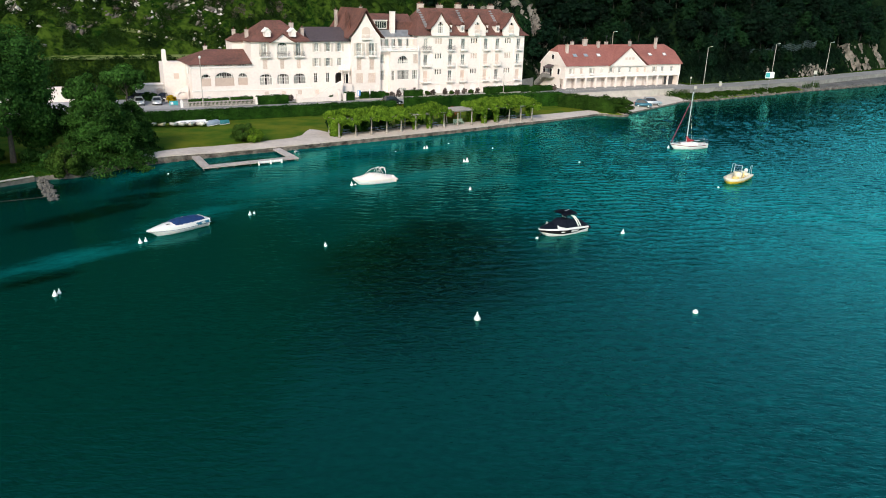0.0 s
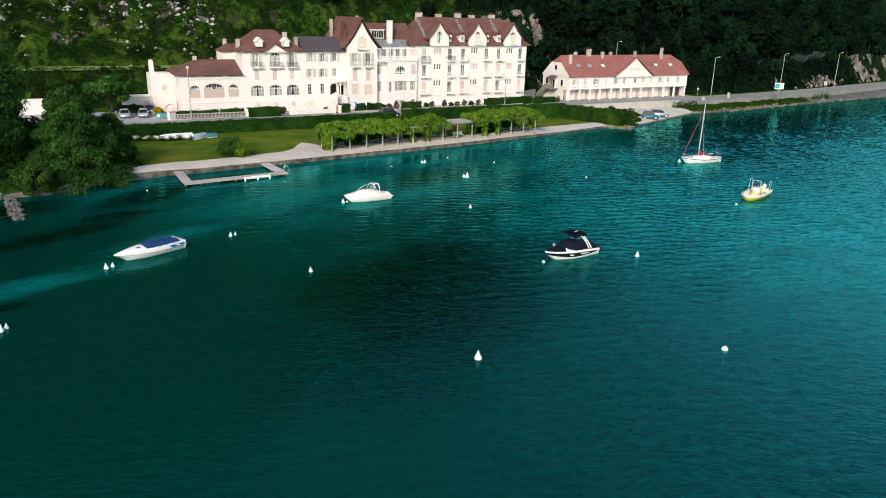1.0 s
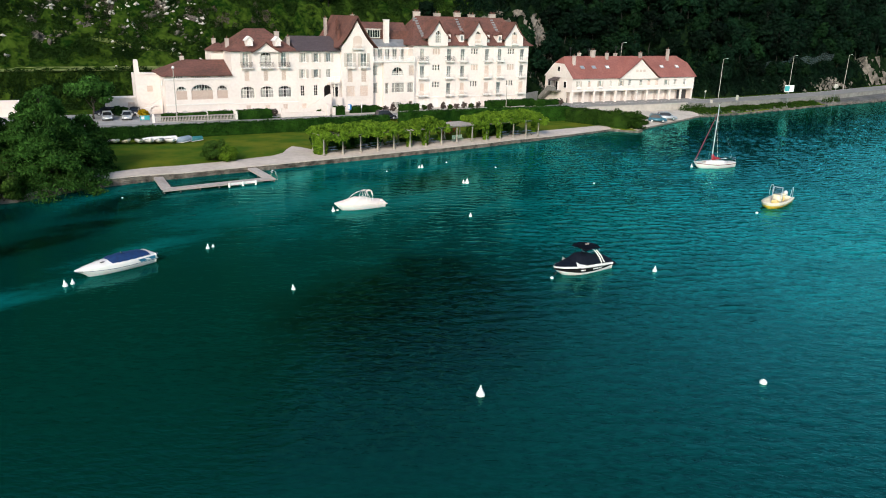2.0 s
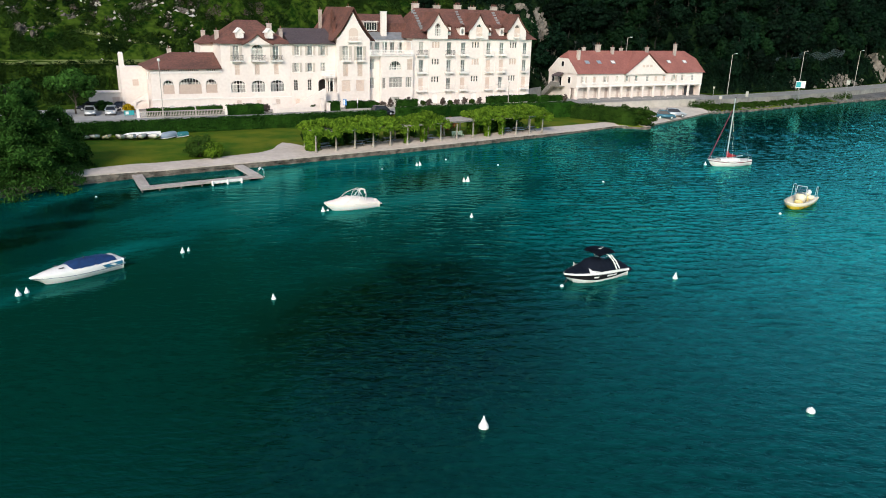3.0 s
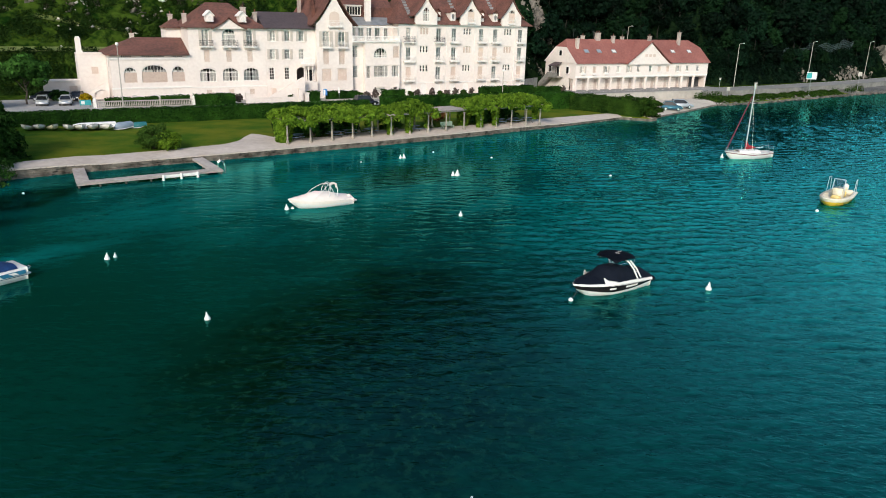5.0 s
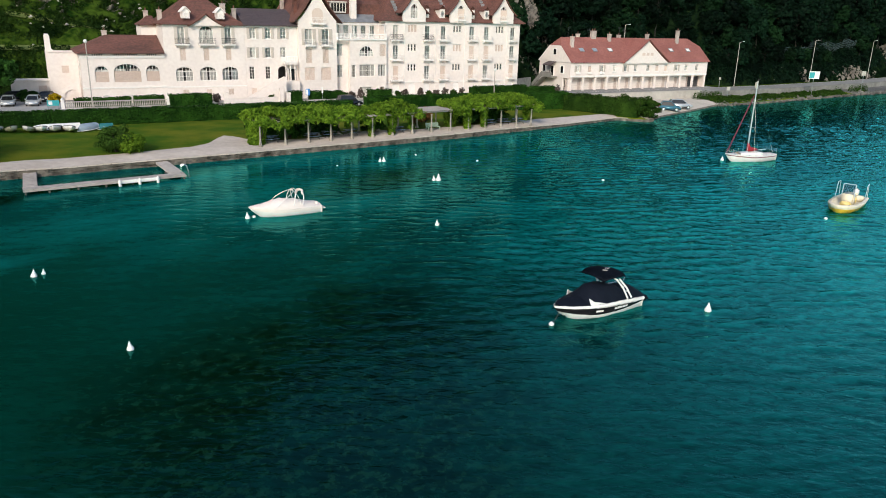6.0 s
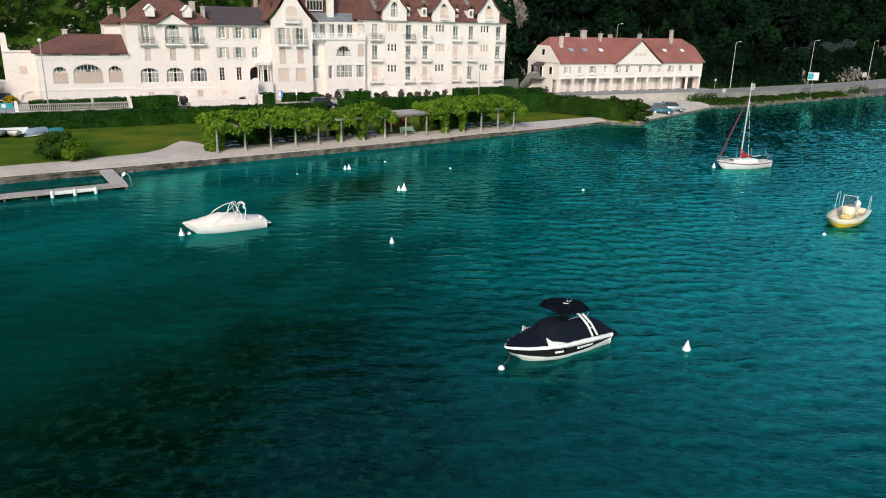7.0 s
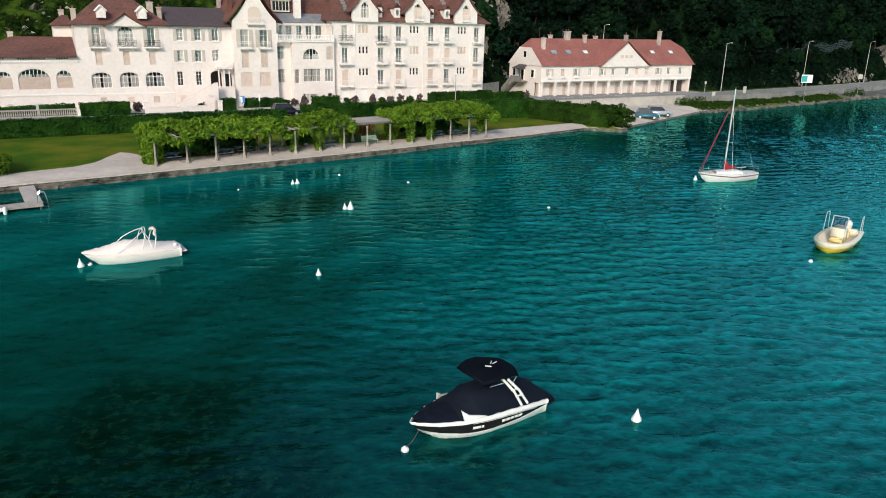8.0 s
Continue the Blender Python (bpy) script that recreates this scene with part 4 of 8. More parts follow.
def dormer(parent, x, y, z, w, h, depth, style="round"):
    """A small white dormer with its own little roof."""
    c = B()
    box(c, -w / 2, w / 2, 0, depth, 0, h)
    ob = part("dormer", c, PLASTER, parent, at=place(parent).inverted() @ pose(x, y, z))
    r = B()
    prism(r, [(-w / 2 - 0.2, h - 0.12), (0, h + w * 0.55), (w / 2 + 0.2, h - 0.12), (w / 2 + 0.2, h - 0.003), (0, h + w * 0.55 + 0.13), (-w / 2 - 0.2, h - 0.003)], -0.2, depth + 0.5)
    prism(r, [(-w / 2, h + 0.003), (w / 2, h + 0.003), (0, h + w * 0.5)], 0.02, depth + 0.4)
    part("dormer_roof", r, TRIM if style == "round" else TILE, ob, at=Matrix())
    g = B()
    n = 10
    rx, rz = w * 0.27, h * 0.36
    g.faces.new([g.verts.new((rx * math.cos(2 * math.pi * i / n), -0.02, h * 0.52 + rz * math.sin(2 * math.pi * i / n))) for i in range(n)])
    part("pane", g, GLASS if style != "round" else CURTAIN, ob, at=Matrix())
    q = B()
    for i in range(n):
        a0, a1 = 2 * math.pi * i / n, 2 * math.pi * (i + 1) / n
        prism(q, [(k * rx * math.cos(a), h * 0.52 + k * rz * math.sin(a)) for a, k in ((a0, 1), (a1, 1), (a1, 1.3), (a0, 1.3))], -0.06, -0.005)
    part("frame", q, TRIM, ob, at=Matrix())
    return ob


FY = 154.0
GZ = 2.0
hotel = empty("hotel", pose(66, 160, GZ), "large cream belle-epoque hotel with steep brown tiled roofs", "hotel")


def block(x0, x1, y0, y1, z1, holes, m=PLASTER, rooms=True):
    """A wing: front wall with openings, plain other walls, and the dark-painted rooms behind."""
    bm = B()
    t = 0.42
    wall_front(bm, x0, x1, GZ - 0.4, z1, y0, t, holes)
    box(bm, x0, x0 + t, y0 + t, y1, GZ - 0.4, z1)
    box(bm, x1 - t, x1, y0 + t, y1, GZ - 0.4, z1)
    box(bm, x0 + t, x1 - t, y1 - t, y1, GZ - 0.4, z1)
    box(bm, x0 + t, x1 - t, y0 + t, y1 - t, z1 - 0.3, z1 - 0.01)
    w = part("wall", bm, m, hotel)
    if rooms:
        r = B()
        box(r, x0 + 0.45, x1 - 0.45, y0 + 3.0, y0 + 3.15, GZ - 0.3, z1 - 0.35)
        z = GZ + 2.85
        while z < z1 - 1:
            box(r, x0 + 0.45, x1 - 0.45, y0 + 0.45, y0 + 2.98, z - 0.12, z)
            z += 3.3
        part("room_partition", r, DARK_ROOM, hotel, "dark-painted backing for the unlit rooms")
    return w


def cornice(x0, x1, y, z, h=0.22, d=0.18, m=None):
    bm = B()
    box(bm, x0, x1, y - d, y - 0.003, z, z + h)
    box(bm, x0, x1, y - d * 0.55, y - 0.003, z - h * 0.6, z - 0.003)
    return part("cornice", bm, m or TRIM, hotel)


# orangery wing with three arches
holes = [(27.15, 29.15, 5.3, 7.75, 6.85), (29.85, 33.85, 5.25, 8.1, 6.85), (34.6, 36.65, 5.35, 7.85, 6.9)]
block(25.3, 37.6, FY, 166, 9.6, holes)
window(hotel, 28.15, 5.3, 2.0, 2.45, FY, spring=1.55, bars=3, rows=1, blind=1.6)
window(hotel, 31.85, 5.25, 4.0, 2.85, FY, spring=1.6, bars=7, rows=1, blind=1.7)
window(hotel, 35.62, 5.35, 2.05, 2.5, FY, spring=1.55, bars=3, rows=1, blind=1.55)
cornice(25.2, 37.6, FY, 9.0)
cornice(25.2, 37.6, FY, 4.35, 0.16, 0.1)
# dark plates on the wall face paint the shade of small openings
bm = B()
for a, b in ((27.0, 28.9), (30.1, 33.9), (34.9, 36.6)):
    n = int((b - a) / 0.32)
    for i in range(n):
        box(bm, a + 0.32 * i, a + 0.32 * i + 0.17, FY - 0.012, FY - 0.002, 9.32, 9.56)
part("eaves_opening", bm, IRON, hotel, "row of small dark plates painting openings under the eaves")["kind"] = "stuff"
bm = hip_roof(B(), 24.7, 37.55, FY - 0.6, 166.5, 9.75, 29.6, 37.5, 160, 12.25)
roof_l = part("roof", bm, TILE, hotel, "low hipped brown-red tile roof")
chimney(roof_l, 29.6, 160.2, 11.9, 13.0, 0.7, 0.6, 1)
for a, b in ((27.8, 29.1), (31.0, 33.2), (35.1, 36.5)):
    bm = B()
    pts = [(a, 2.5), (b, 2.5)] + arch_pts(a, b, 2.7, 3.3, 8)
    prism(bm, pts, FY - 0.03, FY - 0.003)
    part("cellar_vent", bm, CURTAIN, hotel, "low blind arch of the basement")
# stepped annex with a tall chimney stack and outer stair on the end wall
bm = B()
box(bm, 20.9, 25.28, 160.5, 166, GZ - 0.2, 9.5)
box(bm, 20.9, 25.28, 160.35, 160.5, 9.5, 9.75)
prism(bm, [(20.9, 9.5), (22.6, 9.5), (22.0, 9.75), (21.75, 10.1), (21.7, 12.0), (20.9, 12.0)], 160.5, 161.2)
box(bm, 21.0, 21.6, 160.6, 161.1, 12.003, 12.25)
part("annex_wall", bm, PLASTER, hotel, "stepped white end wall with a tall stack")
bm = B()
box(bm, 22.9, 23.9, 160.43, 160.497, 6.3, 7.4)
part("closed_shutter", bm, BLIND, hotel, "beige closed shutter")
bm = B()
box(bm, 15.5, 21.2, 161.2, 164, GZ - 0.1, 5.0)
box(bm, 15.3, 21.4, 161.0, 164.2, 5.0, 5.2)
part("lean_to", bm, PLASTER, hotel, "low white outbuilding against the end wall")
bm = B()
box(bm, 19.3, 20.5, 161.13, 161.197, 2.1, 4.3)
part("outbuilding_door", bm, BLIND, hotel, "beige wooden door")
stair_l = empty("outer_stair", pose(22.5, 158, GZ), "white outdoor stair against the hotel end wall", "stair")
step = part("step", box(B(), 0, 0.37, 0, 1.4, -0.2, 0.2), PLASTER, stair_l, at=place(stair_l).inverted() @ pose(20.4, 157.2, GZ))
for i in range(1, 12):
    bm = box(B(), 0, 0.37, 0, 1.4, -0.2 - (0.2 * i if i < 6 else 0.25), 0.2)
    part("step", bm, PLASTER, stair_l, at=place(stair_l).inverted() @ pose(20.4 + 0.371 * i, 157.2, GZ + 0.2 * i))
bm = B()
prism(bm, [(20.2, 2.0), (22.7, 2.0), (22.7, 4.106), (20.2, 2.75)], 156.9, 157.197)
prism(bm, [(22.7, 3.2), (22.9, 3.7), (23.3, 3.95), (23.8, 4.02), (24.3, 3.9), (24.65, 3.5), (24.72, 2.0), (24.9, 2.0), (24.9, 5.3), (22.7, 4.106)], 156.9, 157.197)
part("stair_cheek", bm, PLASTER, stair_l)
for zz in (5.6, 7.6):
    for yy in (156.2, 158.0):
        bm = B()
        box(bm, 25.24, 25.297, yy, yy + 0.7, zz, zz + 1.3)
        part("side_window", bm, CURTAIN, hotel, "narrow side window")

# hipped middle block with balconies
holes = [(39.85, 40.95, 11.15, 13.8), (43.2, 45.45, 11.15, 14.0, 13.0), (47.25, 48.35, 11.15, 13.8), (40.0, 40.9, 8.5, 10.5), (43.7, 44.6, 8.5, 10.5), (47.3, 48.2, 8.5, 10.5),
         (39.1, 41.85, 5.2, 7.5, 6.75), (42.9, 45.6, 5.25, 7.5, 6.75), (46.5, 49.2, 5.25, 7.5, 6.75), (40.05, 40.95, 2.9, 3.9), (43.8, 44.7, 2.9, 3.9), (47.4, 48.3, 2.9, 3.9)]
block(37.6, 50.5, FY, 167, 14.1, holes)
for x in (40.4, 47.8):
    window(hotel, x, 11.15, 1.1, 2.65, FY, bars=1, rows=3, shutters=True)
    balcony(hotel, x, 11.1, 2.3, FY)
window(hotel, 44.325, 11.15, 2.25, 2.85, FY, spring=1.85, bars=3, rows=3)
balcony(hotel, 44.325, 11.1, 2.7, FY)
for x in (40.45, 44.15, 47.75):
    window(hotel, x, 8.5, 0.9, 2.0, FY, "shut")
for x, w, z in ((40.475, 2.75, 5.2), (44.25, 2.7, 5.25), (47.85, 2.7, 5.25)):
    window(hotel, x, z, w, 2.3 if z < 5.22 else 2.25, FY, spring=1.55 if z < 5.22 else 1.5, bars=4, rows=2)
for x in (40.5, 44.25, 47.85):
    window(hotel, x, 2.9, 0.9, 1.0, FY, "shut")
cornice(37.6, 50.5, FY, 13.95, 0.12, 0.1)
cornice(37.6, 50.5, FY, 4.3, 0.14, 0.08)
roof_m = part("roof", hip_roof(B(), 37.1, 51.0, FY - 0.5, 167.7, 14.2, 42.0, 46.0, 160.3, 18.2, 0.6), TILE, hotel, "flared hipped roof of brown-red tiles")
for x in (41.4, 46.9):
    dormer(roof_m, x, FY + 0.3, 15.05, 1.2, 1.05, 1.8)
bm = B()
gable_roof(bm, 44.35, 2.9, 13.85, 15.75, FY - 0.9, 158.5, 0.3)
part("gablet_roof", bm, TILE, roof_m, "small gable roof over the middle balcony")
bm = B()
gable_fill(bm, 44.35, 2.55, 13.98, 15.6, FY - 0.56, FY - 0.1, 0.3)
part("gablet_wall", bm, PLASTER, hotel, "small white gable")
for x, y, z0, z1, w in ((38.0, 158.5, 14.6, 16.4, 0.7), (49.6, 156.6, 14.4, 16.9, 0.6), (36.7, 164.5, 14.6, 16.2, 0.7), (49.3, 163.5, 15.4, 17.7, 0.9)):
    chimney(roof_m, x, y, z0, z1, w, 0.6, 1)
bm = B()
box(bm, 35.2, 37.58, 160.5, 166, GZ, 14.0)
part("rear_turret", bm, PLASTER, hotel, "narrow rear stair block")
part("turret_roof", hip_roof(B(), 34.9, 37.58, 160.0, 165.4, 13.9, 36.6, 37.5, 162.7, 15.3), TILE, hotel)

# slate-roofed block with the porch
holes = [(x - 0.5, x + 0.5, 12.0, 13.8) for x in (51.9, 54.5, 57.1)] + [(x - 0.5, x + 0.5, 8.9, 10.65) for x in (51.8, 54.4, 57.0)] + [(51.05, 51.95, 5.35, 7.5), (53.8, 54.7, 5.35, 7.5), (56.0, 57.75, 5.1, 7.5, 6.8), (51.3, 52.2, 2.9, 3.9)]
block(50.52, 59.58, FY, 166, 14.15, holes)
for x in (51.9, 54.5, 57.1):
    window(hotel, x, 12.0, 1.0, 1.8, FY, "sill", bars=1, rows=3, shutters=True)
for x in (51.8, 54.4):
    window(hotel, x, 8.9, 1.0, 1.75, FY, "sill", bars=1, rows=3, shutters=True)
window(hotel, 57.0, 8.9, 1.0, 1.75, FY, bars=1, rows=3)
for x in (51.5, 54.25):
    window(hotel, x, 5.35, 0.9, 2.15, FY, bars=1, rows=4, curtain=False)
window(hotel, 51.75, 2.9, 0.9, 1.0, FY, "shut")
bm = B()
for x in (56.0, 56.8, 57.6):
    lathe(bm, [(0.16, 5.1), (0.12, 5.25), (0.10, 7.6), (0.17, 7.85)], 8, x + 1.05, FY - 1.2)
box(bm, 56.8, 59.0, FY - 1.5, FY - 0.003, 7.85, 8.14)
box(bm, 56.3, 59.3, FY - 1.7, FY - 0.003, GZ - 0.2, 5.08)
part("porch", bm, PLASTER, hotel, "arched entrance porch with columns")
# dark panel stands in for the shaded doorway behind the columns
bm = B()
box(bm, 58.0, 59.2, FY - 0.06, FY - 0.003, 5.1, 7.05)
part("porch_door", bm, CAR_GLASS, hotel, "dark panel painting the shade of the porch doorway")
balcony(hotel, 57.9, 8.32, 2.1, FY, 1.55, "stone")
cornice(50.5, 59.6, FY, 13.95, 0.12, 0.1)
roof_s = part("roof", hip_roof(B(), 50.3, 59.9, FY - 0.6, 166.5, 14.25, 50.4, 59.6, 160, 16.9), SLATE, hotel, "grey-brown slate roof")
# forecourt stair that climbs to the porch
stair_f = empty("front_stair", pose(53.2, 151.4, GZ), "white straight stair up to the hotel porch", "stair")
for i in range(17):
    bm = box(B(), 0, 0.359, 0, 1.4, -0.2 - 0.18 * i, 0.18)
    part("step", bm, PLASTER, stair_f, at=place(stair_f).inverted() @ pose(50.2 + 0.36 * i, 150.8, GZ + 0.18 * i))
bm = B()
prism(bm, [(49.9, 2.0), (56.3, 2.0), (56.3, 6.0), (55.9, 6.0), (50.1, 2.95), (49.9, 2.95)], 150.5, 150.797)
part("stair_cheek", bm, PLASTER, stair_f)

# tall gabled pavilion
GY = FY - 0.9
holes = [(60.75, 62.05, 11.1, 13.8), (63.75, 65.05, 11.1, 13.8), (60.8, 61.9, 8.0, 10.5), (63.85, 64.95, 8.0, 10.5), (60.5, 62.3, 5.1, 7.3), (63.5, 65.3, 5.1, 7.3), (60.9, 61.9, 2.6, 3.4), (63.9, 64.9, 2.6, 3.4)]
block(59.6, 66.5, GY, 168, 15.1, holes)
bm = B()
gable_fill(bm, 63.05, 3.45, 15.103, 20.1, GY, GY + 0.4)
box(bm, 61.9, 64.2, GY - 0.02, GY - 0.003, 14.65, 14.72)
part("gable_wall", bm, PLASTER, hotel, "tall bell-shaped gable wall")
for x in (61.4, 64.4):
    window(hotel, x, 11.1, 1.3, 2.7, GY, bars=1, rows=3, shutters=True)
    balcony(hotel, x, 11.05, 1.9, GY, 0.7, "white")
for x in (61.35, 64.4):
    window(hotel, x, 8.0, 1.1, 2.5, GY, "shut")
for x in (61.4, 64.4):
    window(hotel, x, 5.1, 1.8, 2.2, GY, "shut")
    window(hotel, x, 2.6, 1.0, 0.8, GY, bars=1, rows=1, curtain=False)
bm = B()
prism(bm, [(62.1, 14.75), (64.0, 14.75)] + arch_pts(62.1, 64.0, 16.5, 17.25, 8), GY - 0.07, GY - 0.02)
part("closed_shutter", bm, BLIND, hotel, "arched beige closed shutter")
balcony(hotel, 63.05, 14.72, 2.6, GY, 0.6, "white")
bm = B()
gable_roof(bm, 63.05, 4.4, 14.75, 20.9, GY - 0.45, 168.5, 0.35)
roof_g = part("roof", bm, TILE, hotel, "steep bell-cast gable roof of brown tiles")
for x, y, z0, z1 in ((60.0, 155.8, 15.6, 18.6), (60.9, 159.0, 17.0, 20.2), (60.3, 164.5, 16, 20.6), (65.9, 163, 17, 21.4)):
    chimney(roof_g, x, y, z0, z1, 0.6, 0.6, 1, TILE if y < 160 else None)

# link with terrace, bowed front and setback attic
LY = FY + 0.2
holes = [(66.75, 68.0, 9.15, 11.3), (66.75, 68.0, 5.45, 7.7)]
block(66.52, 69.0, LY, 166, 12.2, holes)
window(hotel, 67.375, 9.15, 1.25, 2.15, LY, bars=1, rows=3)
window(hotel, 67.375, 5.45, 1.25, 2.25, LY, bars=1, rows=3)
BY = FY - 0.8
holes = [(69.3, 70.1, 5.4, 7.7), (70.8, 73.8, 5.6, 7.75), (74.5, 76.0, 5.6, 7.75), (70.8, 73.6, 9.15, 11.0, 9.6), (74.8, 76.0, 9.15, 11.3), (71.2, 73.2, 2.5, 3.7), (74.9, 75.7, 2.6, 3.7)]
block(69.02, 76.18, BY, 166, 12.2, holes)
window(hotel, 69.7, 5.4, 0.8, 2.3, BY, bars=0, rows=2)
window(hotel, 72.3, 5.6, 3.0, 2.15, BY, bars=3, rows=2)
window(hotel, 75.25, 5.6, 1.5, 2.15, BY, bars=2, rows=2)
window(hotel, 72.2, 9.15, 2.8, 1.85, BY, spring=0.45, bars=4, rows=1)
window(hotel, 75.4, 9.15, 1.2, 2.15, BY, "shut")
window(hotel, 72.2, 2.5, 2.0, 1.2, BY, bars=3, rows=1)
cornice(66.5, 76.2, BY + 0.05, 12.0, 0.2, 0.3)
bm = B()
n = 36
for i in range(n):
    lathe(bm, [(0.05, 12.25), (0.10, 12.5), (0.05, 12.75), (0.06, 12.95)], 6, 66.7 + 9.3 * i / (n - 1), BY + 0.02)
box(bm, 66.5, 76.2, BY - 0.1, BY + 0.14, 12.953, 13.1)
for x in (66.6, 69.1, 72.6, 76.05):
    box(bm, x - 0.14, x + 0.14, BY - 0.12, BY + 0.16, 12.22, 13.16)
part("terrace_balustrade", bm, TRIM, hotel, "white stone balustrade of the roof terrace")
bm = B()
wall_front(bm, 66.52, 76.18, 12.2, 15.0, FY + 2.6, 0.35, [(67.4 + 1.7 * i, 68.5 + 1.7 * i, 12.25, 14.5) for i in range(5)])
part("attic_wall", bm, PLASTER, hotel, "setback attic wall behind the terrace")
for i in range(5):
    window(hotel, 67.95 + 1.7 * i, 12.25, 1.1, 2.25, FY + 2.6, bars=1, rows=2)
bm = B()
for i in range(12):
    x = 66.8 + 0.82 * i
    box(bm, x, x + 0.09, BY + 0.3, FY + 2.58, 14.75, 14.85)
box(bm, 66.6, 76.1, BY + 0.45, BY + 0.57, 14.62, 14.748)
for x in (66.8, 69.9, 73.0, 76.0):
    box(bm, x - 0.05, x + 0.05, BY + 0.46, BY + 0.56, 12.2, 14.618)
part("awning_frame", bm, TRIM, hotel, "white metal frame over the terrace")
bm = B()
prism(bm, [(FY + 2.3, 15.0), (FY + 5.2, 16.4), (FY + 12, 16.4), (FY + 12, 15.0)], 66.52, 76.18, "x")
part("zinc_roof", bm, ZINC, hotel, "grey zinc roof of the link")
bm = B()
prism(bm, [(FY + 5.2, 16.403), (FY + 5.5, 18.2), (FY + 8.0, 19.9), (FY + 11.8, 16.403)], 66.52, 77.5, "x")
roof_k = part("roof", bm, TILE, hotel, "brown tile attic roof")
bm = B()
box(bm, 67.6, 70.6, FY + 4.9, FY + 6.5, 16.6, 18.4)
box(bm, 67.4, 70.8, FY + 4.7, FY + 6.8, 18.403, 18.55)
dw = part("long_dormer", bm, PLASTER, roof_k, "long white dormer with five lights")
bm = B()
for i in range(5):
    box(bm, 67.75 + 0.56 * i, 67.75 + 0.56 * i + 0.44, FY + 4.86, FY + 4.897, 16.8, 18.25)
part("pane", bm, CAR_GLASS, dw, "dark panes")
chimney(roof_k, 71.6, FY + 4.0, 15.6, 20.6, 1.1, 0.8, 0, PLASTER)

# long four-storey wing
cols = ((78.4, 2.4), (85.0, 2.1), (88.45, 2.1), (94.8, 2.1), (98.15, 2.1), (104.3, 2.0))
rows_z = (12.1, 8.5, 4.8)
holes = [(x - 0.55, x + 0.55, z + 0.05, z + 2.6) for x, w in cols for z in rows_z]
holes += [(x + o, x + o + 0.5, z, z + 1.3) for x in (81.8, 91.5, 101.2) for z in (13.5, 10.05, 6.4) for o in (-0.9, -0.25, 0.4)]
holes += [(x - 0.7, x + 0.7, 2.1, 4.2, 3.6) for x in (78.4, 81.8, 85.0, 88.45, 91.5, 98.15, 101.2, 104.3)]
block(76.2, 106.0, FY, 167, 15.4, holes)
for i, (x, w) in enumerate(cols):
    for j, z in enumerate(rows_z):
        shut = (i, j) in ((0, 2), (1, 2), (2, 1), (2, 2), (3, 1), (3, 2), (4, 2), (5, 1), (5, 2), (4, 1), (3, 0))
        if shut and (i + j) % 3:
            window(hotel, x, z + 0.05, 1.1, 2.55, FY, bars=1, rows=2, blind=2.5, curtain=False)
        else:
            window(hotel, x, z + 0.05, 1.1, 2.55, FY, bars=1, rows=2)
        balcony(hotel, x, z, w, FY, 0.8, "iron" if j == 0 and i in (0, 1) else "white")
for x in (81.8, 91.5, 101.2):
    for z in (13.5, 10.05, 6.4):
        for o in (-0.65, 0.0, 0.65):
            window(hotel, x + o, z, 0.5, 1.3, FY, bars=0, rows=2, curtain=False, blind=1.2 if (x, z) in ((91.5, 10.05), (101.2, 10.05), (81.8, 13.5)) else 0)
for x in (78.4, 81.8, 85.0, 88.45, 91.5, 98.15, 101.2, 104.3):
    bm = B()
    box(bm, x - 0.7, x + 0.7, FY + 0.15, FY + 0.25, 2.1, 4.2)
    part("ground_shutter", bm, TRIM, hotel, "white ground-floor shutter in a shallow arch")
cornice(76.2, 106.0, FY, 15.15, 0.14, 0.14)
cornice(76.2, 106.0, FY, 4.35, 0.14, 0.08)
for x in (80.2, 86.75, 93.2, 96.5, 102.9):
    bm = B()
    tube(bm, (x, FY - 0.09, 2.1), (x, FY - 0.09, 15.2), 0.06, seg=6)
    part("downpipe", bm, TRIM, hotel)
roof_r = part("roof", hip_roof(B(), 75.4, 107.0, FY - 0.5, 168, 15.5, 79.8, 102.6, 160.6, 21.4, 0.7), TILE, hotel, "long flared roof of brown tiles")
for x in (81.95, 91.9, 101.6):
    bm = B()
    wall_front(bm, x - 2.35, x + 2.35, 15.32, 17.4, FY - 0.56, 0.5, [(x - 0.75, x + 0.75, 15.9, 17.4)])
    pts = [(x + s * 2.35 * (1 - k), 17.4 + 2.9 * (k - 0.45 * k * (1 - k))) for s, ks in ((1, (0, 0.25, 0.5, 0.75, 1)), (-1, (0.75, 0.5, 0.25, 0))) for k in ks]
    top = arch_pts(x - 0.75, x + 0.75, 17.4, 18.5, 8)
    half = len(top) // 2
    right = [p for p in pts if p[0] >= x - 1e-6]
    left = [p for p in pts if p[0] <= x + 1e-6]
    prism(bm, right + top[:half + 1][::-1], FY - 0.56, FY - 0.06)
    prism(bm, left + top[half:][::-1], FY - 0.56, FY - 0.06)
    part("gable_wall", bm, PLASTER, hotel, "white gable of a roof dormer")
    window(hotel, x, 15.9, 1.5, 2.6, FY - 0.56, spring=1.5, bars=2, rows=3, blind=0 if x < 85 else 2.0)
    if x > 85:
        balcony(hotel, x, 15.85, 1.9, FY - 0.56, 0.35, "white")
    bm = B()
    gable_roof(bm, x, 3.0, 16.75, 20.5, FY - 0.9, 161, 0.45, 0.13)
    part("dormer_roof", bm, TILE, roof_r, "steep brown-tiled dormer gable roof")
